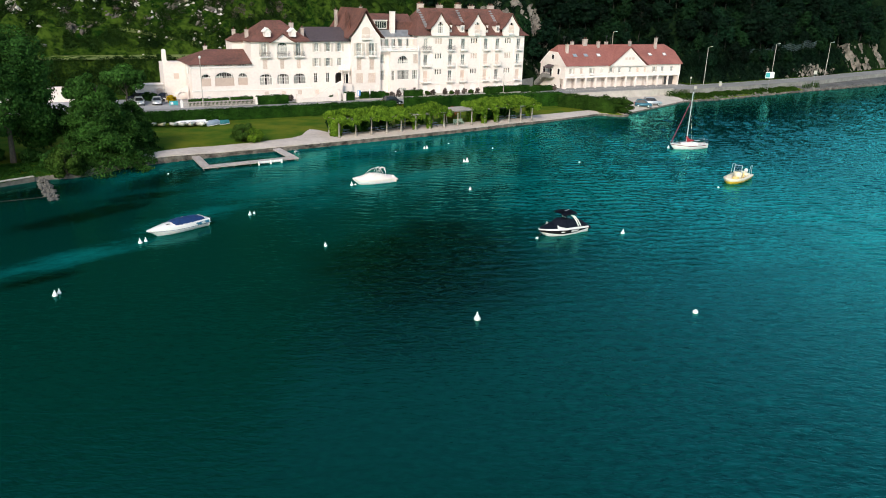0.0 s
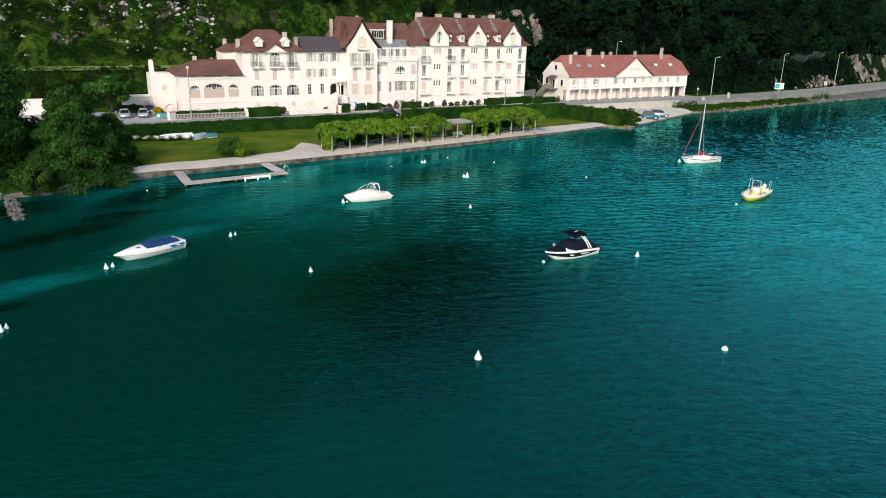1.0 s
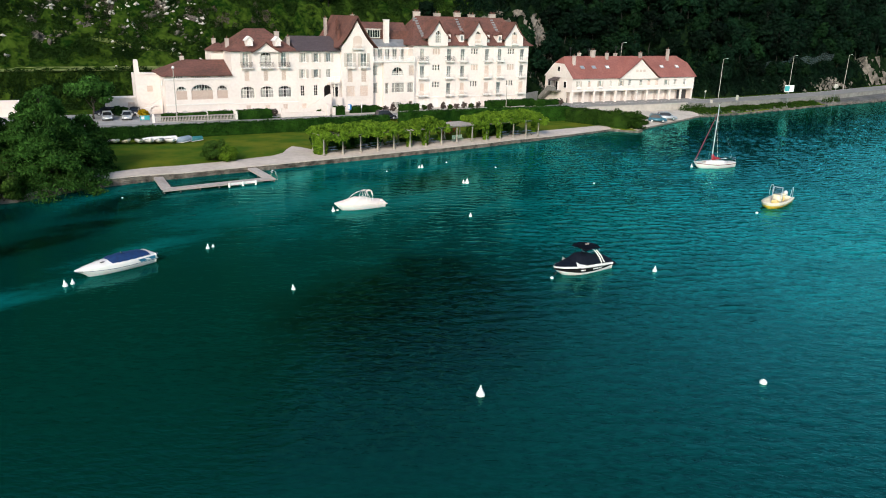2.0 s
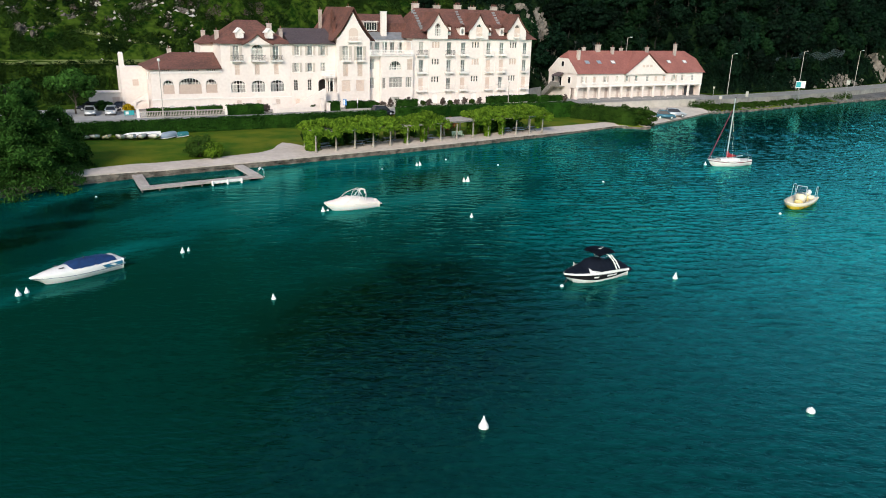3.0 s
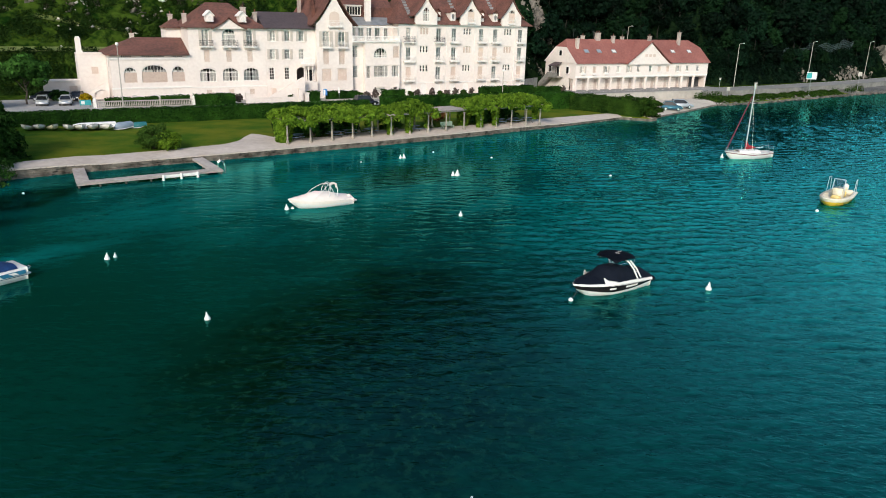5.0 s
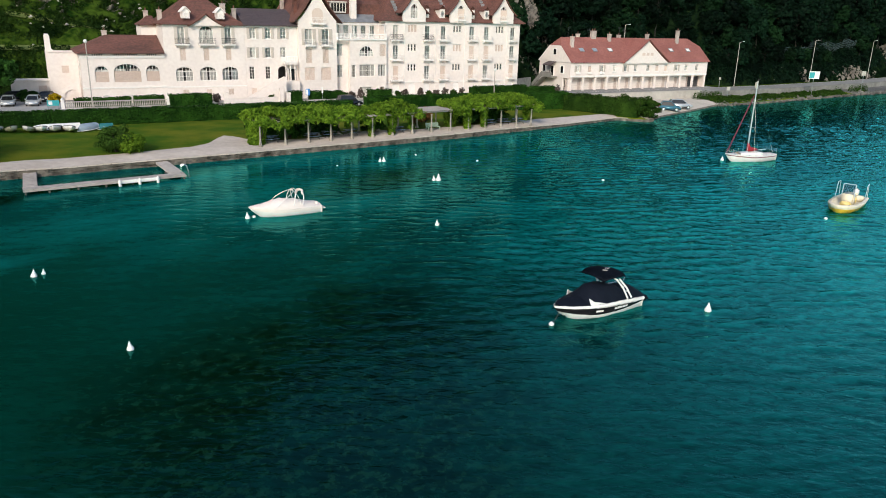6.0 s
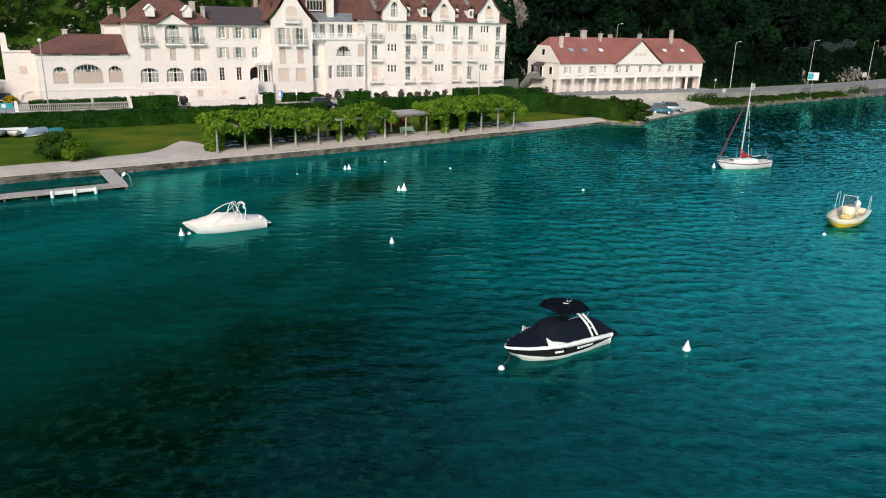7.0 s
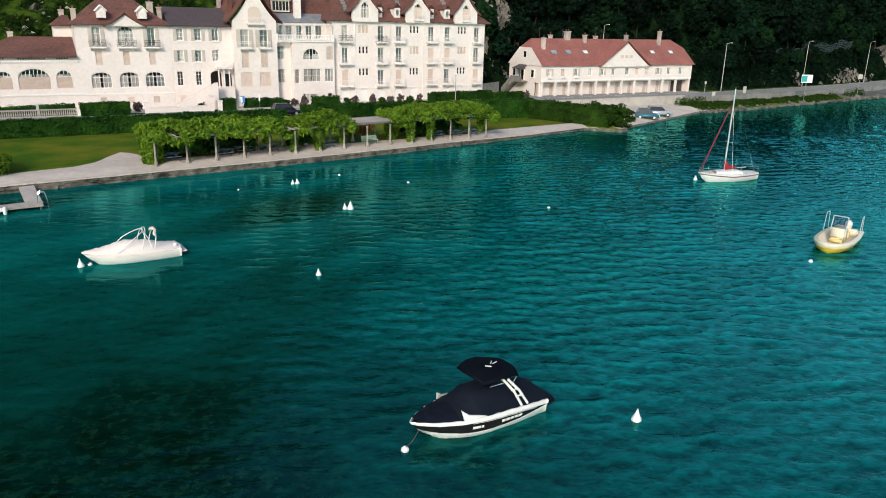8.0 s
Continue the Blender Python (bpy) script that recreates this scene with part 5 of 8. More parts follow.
for x in (84.9, 88.3, 94.9, 98.2):
    dormer(roof_r, x, FY + 0.4, 16.1, 1.15, 1.6, 2.6, "dark")
for x, y, z1 in ((80.3, 161, 22.4), (90.6, 161, 22.4), (100.0, 161, 22.3), (86.5, 163, 22.2), (95.5, 163, 22.1)):
    chimney(roof_r, x, y, 20.0, z1, 1.5, 0.7, 4 if y < 162 else 2)
for x in (79.4, 89.8, 99.2):
    bm = B()
    for i in range(9):
        box(bm, x - 0.35, x + 0.35, FY + 1.2 + 0.58 * i, FY + 1.2 + 0.58 * (i + 1), 16.2 + 0.5 * i, 17.0 + 0.5 * i)
    part("stepped_parapet", bm, ZINC, roof_r, "grey stepped fire-wall capping on the roof")


# ---------------------------------------------------------------- garage building
AY, AZ = 152.0, 2.05
annex = empty("garage_building", pose(138, 159, AZ), "long ivory two-storey building with garages and a pink-red tiled roof", "building")
posts = [118.4, 121.8, 125.1, 128.4, 132.0, 135.4, 138.9, 142.4, 146.6, 150.4, 154.3, 158.2]
wx = [120.0, 123.2, 126.6, 130.1, 133.3, 136.2, 139.9, 142.6, 145.3, 148.7, 151.7, 155.2]
bm = B()
wall_front(bm, 118, 158.6, 4.85, 7.9, AY, 0.35, [(x - 0.45, x + 0.45, 5.9, 7.3) for x in wx])
box(bm, 118, 118.35, 154.3, 163, AZ - 0.3, 4.6)
box(bm, 118, 118.35, AY + 0.35, 163, 4.6, 7.9)
box(bm, 118, 118.35, AY + 0.42, AY + 0.75, AZ - 0.3, 4.598)
box(bm, 158.25, 158.6, AY + 0.35, 163, AZ - 0.3, 7.9)
box(bm, 118.35, 158.25, 162.65, 163, AZ - 0.3, 7.9)
box(bm, 118.35, 158.25, AY + 0.352, 162.65, 4.6, 4.83)
part("wall", bm, PLASTER, annex)
# darker render on the back wall adds to the recess's shade
bm = B()
box(bm, 118.36, 158.24, AY + 1.8, AY + 2.0, AZ - 0.2, 4.6)
part("garage_back_wall", bm, CHIMNEY, annex)
for a, b in zip(posts, posts[1:]):
    bm = B()
    if b < 155:
        for i in range(5):
            box(bm, a + 0.55, b - 0.35, AY + 1.7 - 0.02 * (i % 2), AY + 1.797, AZ + 0.02 + 0.46 * i, AZ + 0.02 + 0.46 * (i + 1) - 0.03)
        part("garage_door", bm, PLASTER, annex, "ivory sectional garage door")
    else:
        # dark panel paints the shade of an open bay
        box(bm, a + 0.3, b - 0.3, AY + 1.75, AY + 1.797, AZ + 0.02, 4.4)
        part("garage_door", bm, IRON, annex, "dark panel standing for a shaded open garage bay")
for x in posts:
    bm = B()
    box(bm, x - 0.2, x + 0.2, AY - 0.02, AY + 0.4, AZ - 0.2, 4.84)
    box(bm, x - 0.25, x + 0.25, AY - 0.05, AY + 0.43, 4.6, 4.85)
    part("post", bm, PLASTER, annex)
bm = B()
box(bm, 118, 158.6, AY - 0.06, AY - 0.003, 4.86, 5.15)
part("string_course", bm, TRIM, annex)
for i, x in enumerate(wx):
    window(annex, x, 5.9, 0.9, 1.4, AY, "sill", bars=1, rows=2, shutters=i in (0, 2, 4, 9), blind=1.2 if i in (1, 7, 8) else 0)
for x in (120.0, 123.2, 126.6):
    bm = B()
    box(bm, x - 0.6, x + 0.6, AY - 0.32, AY - 0.125, 5.5, 5.74)
    part("flower_box", bm, TRIM, annex)
# roof: main ridge with clipped ends, a cross gable to the front
bm = B()
x0, x1, y0, y1, ze, yr, zr = 117.85, 159.1, AY - 0.4, 163.4, 7.85, 157.5, 12.9
k = 0.66
zc = ze + (zr - ze) * k
def yy(f): return y0 + (yr - y0) * f
def yb(f): return y1 + (yr - y1) * f
P = [bm.verts.new(p) for p in ((x0, y0, ze), (x1, y0, ze), (x1, y1, ze), (x0, y1, ze), (x0, yy(k), zc), (x0 + 1.3, yr, zr), (x1 - 2.4, yr, zr), (x1, yy(k), zc), (x1, yb(k), zc), (x0, yb(k), zc))]
for f in ((0, 1, 7, 6, 5, 4), (3, 9, 5, 6, 8, 2), (4, 5, 9), (7, 8, 6), (0, 4, 9, 3), (1, 2, 8, 7), (0, 3, 2, 1)):
    bm.faces.new([P[i] for i in f])
bmesh.ops.recalc_face_normals(bm, faces=bm.faces[:])
bm.faces.ensure_lookup_table()
for i in (4, 5):
    bm.faces[i].material_index = 1
roof_a = part("roof", bm, [TILE2, PLASTER], annex, "pink-red tiled roof with clipped gable ends")
bm = B()
prism(bm, [(AY + 0.02, 7.9), (162.98, 7.9), (yb(k) - 0.7, zc - 0.35), (yy(k) + 0.7, zc - 0.35)], 118.0, 118.3, "x")
prism(bm, [(AY + 0.02, 7.9), (162.98, 7.9), (yb(k) - 0.7, zc - 0.35), (yy(k) + 0.7, zc - 0.35)], 158.3, 158.6, "x")
part("end_wall", bm, PLASTER, annex)
bm = B()
gable_roof(bm, 138.9, 6.9, 7.75, 12.6, AY - 0.85, 157.5, 0.08, 0.12)
part("cross_gable_roof", bm, TILE2, roof_a, "pink-red tiled cross gable")
bm = B()
gable_fill(bm, 138.9, 6.6, 7.62, 12.45, AY - 0.46, AY + 0.3, 0.08)
part("cross_gable_wall", bm, PLASTER, annex)
for x in (137.4, 138.6, 139.8):
    bm = B()
    box(bm, x, x + 0.8, AY - 0.5, AY - 0.463, 9.3, 9.9)
    part("gable_lettering_bar", bm, BLIND, annex, "faded plain bar on the gable")
for x, yv, zv in ((122.6, AY + 2.5, 10.1), (126.2, AY + 2.5, 10.1), (130.5, AY + 2.5, 10.3), (148.8, AY + 2.5, 10.3), (154.2, AY + 2.5, 10.3)):
    bm = B()
    sl = math.atan2(zr - ze, yr - y0)
    box(bm, -0.6, 0.6, -0.5, 0.5, 0.0, 0.1)
    zz = ze + (yv - y0) / (yr - y0) * (zr - ze)
    sk = part("skylight", bm, ZINC, roof_a, "grey framed roof window", at=place(roof_a).inverted() @ Matrix.Translation((x, yv, zz + 0.02)) @ Matrix.Rotation(sl, 4, "X"))
    bm = B()
    box(bm, -0.48, 0.48, -0.38, 0.38, 0.101, 0.112)
    # sky reflection painted as pane colour: two grey-blue, the rest white
    part("pane", bm, TARP if x < 128 else GEL, sk, "pane coloured like reflected sky", at=Matrix())
for x, y, z1 in ((120.6, 155.4, 13.2), (127.9, 157.4, 14.4), (132.0, 156.8, 13.8), (124.5, 158.5, 13.7), (142.9, 156.5, 13.9), (152.3, 156.4, 14.8), (136.3, 158.6, 13.6)):
    chimney(roof_a, x, y, 10.5, z1, 0.7 if x != 127.9 else 1.3, 0.6, 1 if x != 127.9 else 2)
# outer stair, landing and canopy on the end wall
bm = B()
for i in range(9):
    box(bm, 116.6, 117.98, 163.2 - 0.36 * (i + 1), 163.2 - 0.36 * i, 2.0 + 0.26 * i, 2.3 + 0.26 * i)
box(bm, 116.4, 117.98, 156.4, 159.95, 4.5, 4.75)
box(bm, 116.4, 116.5, 156.4, 159.95, 4.753, 5.6)
prism(bm, [(163.4, 2.0), (163.4, 2.9), (159.95, 5.6), (159.95, 4.5)], 116.4, 116.5, "x")
part("outer_stair", bm, GREY_CONCRETE, annex, "grey outdoor stair with a landing")
bm = B()
prism(bm, [(116.2, 7.0), (117.98, 7.7), (117.98, 7.85), (116.2, 7.15)], 156.9, 159.5)
for y in (157.0, 159.3):
    box(bm, 116.42, 116.52, y, y + 0.1, 5.6, 7.05)
part("canopy", bm, SLATE, annex, "small dark canopy over the landing")
for y, z, h in ((157.6, 4.8, 2.0), (160.6, 5.6, 1.3), (154.2, 5.6, 1.4), (157.05, 9.3, 1.1)):
    bm = B()
    box(bm, 117.84, 117.995, y, y + 0.9, z, z + h)
    part("side_window", bm, CAR_GLASS, annex, "dark side window")
    bm = B()
    box(bm, 117.80, 117.995, y - 0.1, y + 1.0, z - 0.12, z - 0.002)
    for a in (y - 0.1, y + 0.902):
        box(bm, 117.80, 117.995, a, a + 0.098, z, z + h + 0.1)
    box(bm, 117.80, 117.995, y, y + 0.9, z + h + 0.002, z + h + 0.1)
    part("side_window_frame", bm, TRIM, annex)
for x, h in ((121.2, 1.6), (126.9, 1.3), (135.6, 1.8), (137.0, 1.4)):
    bm = B()
    tube(bm, (x, 157.7, 12.3), (x, 157.7, 13.4 + h), 0.03, seg=5)
    for j in range(3):
        box(bm, x - 0.5, x + 0.5, 157.68, 157.72, 13.0 + h + 0.18 * j - 0.015, 13.0 + h + 0.18 * j + 0.015)
    part("aerial", bm, IRON, roof_a, "thin rooftop aerial")


# ---------------------------------------------------------------- trees, hedges, scrub
def limbs(bm, base, top, r0, n, spread, rng, seg=6):
    """A tapered trunk with limbs."""
    b, t = Vector(base), Vector(top)
    p = b
    r = r0
    for i in range(5):
        q = b.lerp(t, (i + 1) / 5) + Vector((rng.normal(0, 0.06), rng.normal(0, 0.06), 0)) * (t - b).length * 0.25
        tube(bm, p, q, r, r * 0.78, seg + 2)
        p, r = q, r * 0.78
    for i in range(n):
        k = rng.uniform(0.35, 0.95)
        a = rng.uniform(0, 2 * math.pi)
        s = b.lerp(t, k)
        e = s + Vector((math.cos(a), math.sin(a), rng.uniform(0.15, 0.8))) * spread * rng.uniform(0.5, 0.95) * (1.2 - 0.5 * k)
        m = s.lerp(e, 0.5) + Vector((0, 0, 0.1 * spread))
        rr = r0 * (1 - 0.75 * k) * 0.55
        tube(bm, s, m, rr, rr * 0.7, seg)
        tube(bm, m, e, rr * 0.7, rr * 0.25, seg)


def crown_points(rng, n, clumps, centre, radii, clump_r, hollow=0.55, low=-0.7):
    """Leaf places and outward normals: clumps spread through the outer part of an uneven crown."""
    c = np.asarray(centre, float)
    d = rng.normal(0, 1, (clumps * 3, 3))
    d /= np.linalg.norm(d, axis=1, keepdims=True)
    d = d[d[:, 2] > low][:clumps]
    k = rng.uniform(hollow, 1.0, len(d))[:, None] * (1 + 0.16 * np.sin(d[:, :1] * 5 + d[:, 1:2] * 4))
    cc = c + d * k * np.asarray(radii)
    pick = rng.integers(0, len(cc), n)
    o = rng.normal(0, 1, (n, 3))
    o /= np.linalg.norm(o, axis=1, keepdims=True)
    o *= (rng.uniform(0.3, 1, n) ** 0.5)[:, None] * clump_r
    o[:, 2] *= 0.7
    return cc[pick] + o, o / clump_r + 0.5 * d[pick]


def leafy(name, pts, nrm, size, material, parent, rng, long=1.5, droop=0.0, at=None, label=""):
    me = quads_mesh(name, leaf_quads(pts, nrm, size, rng, long, droop))
    ob = finish(name, me, material, parent, label, world_space=at is None)
    if at is not None:
        ob.matrix_basis = at
    return ob


def broad_tree(seed, h, r, n, leaf, material, label, m, crown_low=0.25, clumps=70, trunk=0.3, cr=0.28, squash=1.0, category="tree", group="", bark=None):
    rng = np.random.default_rng(seed)
    t = empty("tree", Matrix(), label, category, group)
    bm = B()
    limbs(bm, (0, 0, -0.6), (rng.normal(0, 0.3), rng.normal(0, 0.3), h * 0.8), trunk, 14, r * 0.9, rng)
    part("trunk", bm, bark or BARK, t, at=Matrix())
    lo = h * crown_low
    p, q = crown_points(rng, n, clumps, (0, 0, (h + lo) / 2), (r * (1 - cr * 0.6), r * (1 - cr * 0.6), (h - lo) / 2 * squash * (1 - cr * 0.5)), r * cr)
    leafy("crown", p, q, leaf, material, t, rng, at=Matrix())
    t.matrix_basis = m
    return t


def layered_tree(seed, h, r, n, leaf, material, label, m):
    """A feathery conifer-like tree with drooping tiers that sweep to the ground."""
    rng = np.random.default_rng(seed)
    t = empty("tree", Matrix(), label, "tree")
    bm = B()
    limbs(bm, (0, 0, -0.8), (0, 0, h * 0.97), 0.34, 6, r * 0.5, rng)
    P, Q = [], []
    for i in range(190):
        k = rng.uniform(0, 1) ** 1.1
        z = h * (0.05 + 0.9 * k)
        a = rng.uniform(0, 2 * math.pi)
        reach = r * ((1 - k) ** 0.42) * rng.uniform(0.55, 1.12) + 0.3
        out = np.array((math.cos(a), math.sin(a), 0))
        side = np.array((-math.sin(a), math.cos(a), 0))
        tube(bm, (0, 0, z), tuple(out * reach * 0.8 + np.array((0, 0, z - 0.05 * reach))), 0.05, 0.015, 4, False)
        cnt = int(n / 190 * (0.4 + reach / r))
        s = rng.uniform(0.25, 1, cnt) ** 0.7
        w = rng.normal(0, 0.42, cnt) * (1.15 - 0.4 * s) * max(0.6, reach * 0.32)
        pts = out * (s * reach)[:, None] + side * w[:, None]
        pts[:, 2] = z + 0.25 - 0.42 * (s ** 2) * reach * 0.5 + rng.normal(0, 0.2, cnt) - 0.12 * np.abs(w)
        P.append(pts)
        Q.append(np.tile(np.array((0.3 * out[0], 0.3 * out[1], 0.55)), (cnt, 1)) + rng.normal(0, 0.25, (cnt, 3)))
    part("trunk", bm, BARK, t, at=Matrix())
    leafy("crown", np.concatenate(P), np.concatenate(Q), leaf, material, t, rng, 3.0, 0.9, at=Matrix())
    t.matrix_basis = m
    return t


def shrub(name, seed, r, h, n, leaf, material, label, m, category="shrub", droop=0.0, clumps=40):
    rng = np.random.default_rng(seed)
    p, q = crown_points(rng, n, clumps, (0, 0, h * 0.45), (r * 0.8, r * 0.8, h * 0.48), r * 0.26, 0.5, -0.9)
    p[:, 2] = np.maximum(p[:, 2], 0.03)
    t = empty(name, m, label, category)
    bm = B()
    for i in range(7):
        a = i * 0.9
        tube(bm, (0, 0, -0.2), (math.cos(a) * r * 0.5, math.sin(a) * r * 0.5, h * 0.7), 0.06, 0.02, 5)
    part("stem", bm, BARK, t, at=Matrix())
    leafy("foliage", p, q, leaf, material, t, rng, 1.6, droop, at=Matrix())
    return t


# the shady group by the water
broad_tree(31, 18.5, 7.2, 52000, 0.22, L_DARK, "large dark broadleaf tree on the lake bank", pose(-6.5, 110.6, 0.6), 0.08, 150, 0.45)
# tree out of view, added to cast shade on the bank
broad_tree(30, 17, 6.5, 9000, 0.45, L_DARK, "unseen broadleaf tree added to shade the bank", pose(-19.5, 99.5, 0.6), 0.0, 90, 0.4)
broad_tree(32, 17.0, 6.5, 9000, 0.45, L_DARK, "dark broadleaf tree behind the bank", pose(-16, 116, 0.8), 0.1, 90, 0.4)
broad_tree(34, 7.5, 4.2, 6000, 0.34, L_DARK, "low dark broadleaf tree with drooping branches", pose(-1.8, 113.5, 0.9), 0.03, 70, 0.25)
layered_tree(33, 10.8, 6.3, 60000, 0.15, L_CYPRESS, "feathery green conifer with layered drooping branches", pose(4.6, 108.2, 0.8))
layered_tree(35, 7.2, 3.6, 20000, 0.15, L_CYPRESS, "smaller feathery conifer beside the lawn", pose(9.2, 113.0, 1.1, 0, 0, 40))
shrub("willow_shrub", 36, 2.5, 3.9, 7500, 0.17, L_WILLOW, "light green weeping willow shrub at the water", pose(-0.2, 102.6, 0.55), "shrub", 2.2)
broad_tree(37, 7.6, 4.3, 9000, 0.36, L_CYPRESS, "small round-crowned tree in the parking area", pose(12.9, 156.2, 2.0), 0.36, 50, 0.2, 0.3)
broad_tree(38, 6.6, 3.2, 5200, 0.36, L_CYPRESS, "small round-crowned tree beside the parking area", pose(4.6, 150.2, 2.0), 0.22, 45, 0.18, 0.3)
shrub("round_bush", 39, 2.2, 3.0, 12000, 0.14, L_WILLOW, "rounded two-tone green bush on the lawn", pose(25.7, 114.9, 1.1), clumps=110)
shrub("round_bush", 40, 1.9, 2.3, 7000, 0.14, L_VINE, "small light green bush on the lawn", pose(27.2, 114.2, 1.0), clumps=90)
shrub("yellow_bush", 41, 1.15, 1.7, 1300, 0.22, L_YELLOW, "bright yellow broom bush by the hotel end wall", pose(21.4, 155.8, 2.02))
# dark bushes added to stand for the shade beneath the trees
for i, (x, y, q) in enumerate(((-13.5, 111.5, 2.2), (-9.5, 113.0, 2.4), (-4.4, 110.8, 1.9), (-1.8, 107.4, 1.9))):
    shrub("bank_bush", 44 + i, q, q * 1.25, 2000, 0.28, L_DARK, "dark bush filling the shaded gap under the bank trees", pose(x, y, 0.6))
shrub("dark_bush", 42, 1.6, 1.9, 1400, 0.26, L_DARK, "dark bush in the parking area", pose(17.8, 160.0, 2.02))


def hedge(pts, w, z1, material, label, seed, leaf=0.2, per=34, ragged=0.1, group=""):
    """A clipped hedge along a plan line: dark core and a coat of leaves."""
    rng = np.random.default_rng(seed)
    h = empty("hedge", pose(*pts[0], 2), label, "hedge", group)
    core = B()
    P, Q = [], []
    for (xa, ya), (xb, yb) in zip(pts, pts[1:]):
        a, b = np.array((xa, ya)), np.array((xb, yb))
        L = np.linalg.norm(b - a)
        d = (b - a) / L
        n = np.array((-d[1], d[0]))
        zb = float(min(height(xa, ya), height(xb, yb))) - 0.15
        q = w / 2 - 0.09
        prism(core, [tuple(a - n * q - d * 0.02), tuple(b - n * q + d * 0.02), tuple(b + n * q + d * 0.02), tuple(a + n * q - d * 0.02)], zb, z1 - 0.09, "z")
        hh = z1 - zb
        for side, area in ((-1, L * hh), (1, L * hh), (0, L * w), (2, w * hh), (3, w * hh)):
            c = int(area * per)
            s, u = rng.uniform(0, 1, c), rng.uniform(0, 1, c)
            pt = np.empty((c, 3))
            if side in (-1, 1):
                pt[:, :2] = a + d * (s * L)[:, None] + n * (side * w / 2)
                pt[:, 2] = zb + u * hh
                nr = np.array((*(n * side), 0.25))
            elif side == 0:
                pt[:, :2] = a + d * (s * L)[:, None] + n * ((u - 0.5) * w)[:, None]
                pt[:, 2] = z1
                nr = np.array((0, 0, 1.0))
            else:
                e, sg = (a, -1) if side == 2 else (b, 1)
                pt[:, :2] = e + n * ((s - 0.5) * w)[:, None]
                pt[:, 2] = zb + u * hh
                nr = np.array((*(d * sg), 0.2))
            wob = 0.12 * np.sin(pt[:, 0] * 1.3 + seed) + 0.08 * np.sin(pt[:, 0] * 3.1 + pt[:, 2] * 2)
            pt += rng.normal(0, ragged * 0.6, (c, 3)) + nr * (wob * ragged * 5)[:, None]
            P.append(pt)
            Q.append(np.tile(nr, (c, 1)))
    part("hedge_core", core, material, h)
    leafy("foliage", np.concatenate(P), np.concatenate(Q), leaf, material, h, rng, 1.4)
    return h


hedge([(9, 134.2), (26, 134.4), (44, 134.9), (62, 135.6)], 1.7, 3.45, L_HEDGE, "long clipped dark green hedge behind the lawn", 1)
hedge([(64.5, 135.7), (84, 135.6), (103.5, 134.4)], 1.7, 3.9, L_HEDGE, "long clipped green hedge behind the pergola", 2)
hedge([(103.2, 133.8), (107.2, 128), (110.2, 122.3)], 3.3, 3.4, L_HEDGE2, "tall bushy olive-green hedge running to the lake", 3, 0.19, 70, 0.24)
hedge([(-12, 131), (8, 133)], 2.2, 3.8, L_DARK, "dark overgrown hedge under the trees", 4, 0.3, 24, 0.3)
hedge([(36.9, 148.1), (43.2, 148.1)], 1.5, 3.75, L_HEDGE, "clipped dark hedge in front of the hotel", 5)
hedge([(23.6, 149.6), (31.4, 149.6)], 1.2, 3.35, L_HEDGE, "low clipped hedge behind the balustrade", 6)
hedge([(31.9, 149.6), (36.3, 149.6)], 1.2, 3.5, L_HEDGE, "low clipped hedge behind the balustrade", 7)
hedge([(56.2, 149.0), (58.3, 149.0)], 1.2, 3.7, L_HEDGE, "short clipped hedge beside the gate pillar", 8)
hedge([(60.0, 149.6), (66.0, 149.8)], 1.3, 3.5, L_HEDGE, "clipped hedge in front of the hotel", 9)
hedge([(71.2, 150.0), (75.6, 150.2)], 1.2, 3.5, L_HEDGE, "clipped hedge in front of the hotel", 10)
hedge([(92.5, 149.9), (105.8, 151.0)], 1.4, 3.6, L_HEDGE, "clipped hedge in front of the long hotel wing", 11)
hedge([(106.5, 150.6), (113.5, 151.6)], 1.4, 3.2, L_HEDGE, "low hedge between hotel and garage building", 12)
for i, x in enumerate((66.8, 68.3, 69.8, 77.3, 78.6, 82.0, 83.6, 85.3, 87.1, 89.0, 90.8, 44.6, 53.6, 113.9)):
    shrub("flower_shrub", 60 + i, 0.75, 1.2 + 0.3 * (i % 3), 420, 0.18, L_MAUVE if i % 3 else L_HEDGE2, "straggly flowering shrub along the hotel front", pose(x, 150.4 + 0.2 * (i % 2), 2.03))
shrub("rust_bush", 58, 1.5, 1.9, 1500, 0.22, L_RUST, "bush with rust-orange leaves behind the pergola", pose(67.5, 123.5, 1.3))
shrub("rust_bush", 59, 1.1, 2.3, 1000, 0.22, L_RUST, "bush with rust-orange leaves behind the pergola", pose(69.5, 124.5, 1.3))

for i, (x, y, q, hh) in enumerate(((110.6, 122.2, 2.5, 4.1), (108.6, 125.2, 2.3, 3.8), (106.8, 127.8, 2.2, 3.7), (111.2, 120.9, 2.0, 3.5))):
    shrub("hedge_bush", 150 + i, q, hh, 3600, 0.19, L_HEDGE2, "bushy rounded end of the olive-green hedge by the lake", pose(x, y, 0.5))

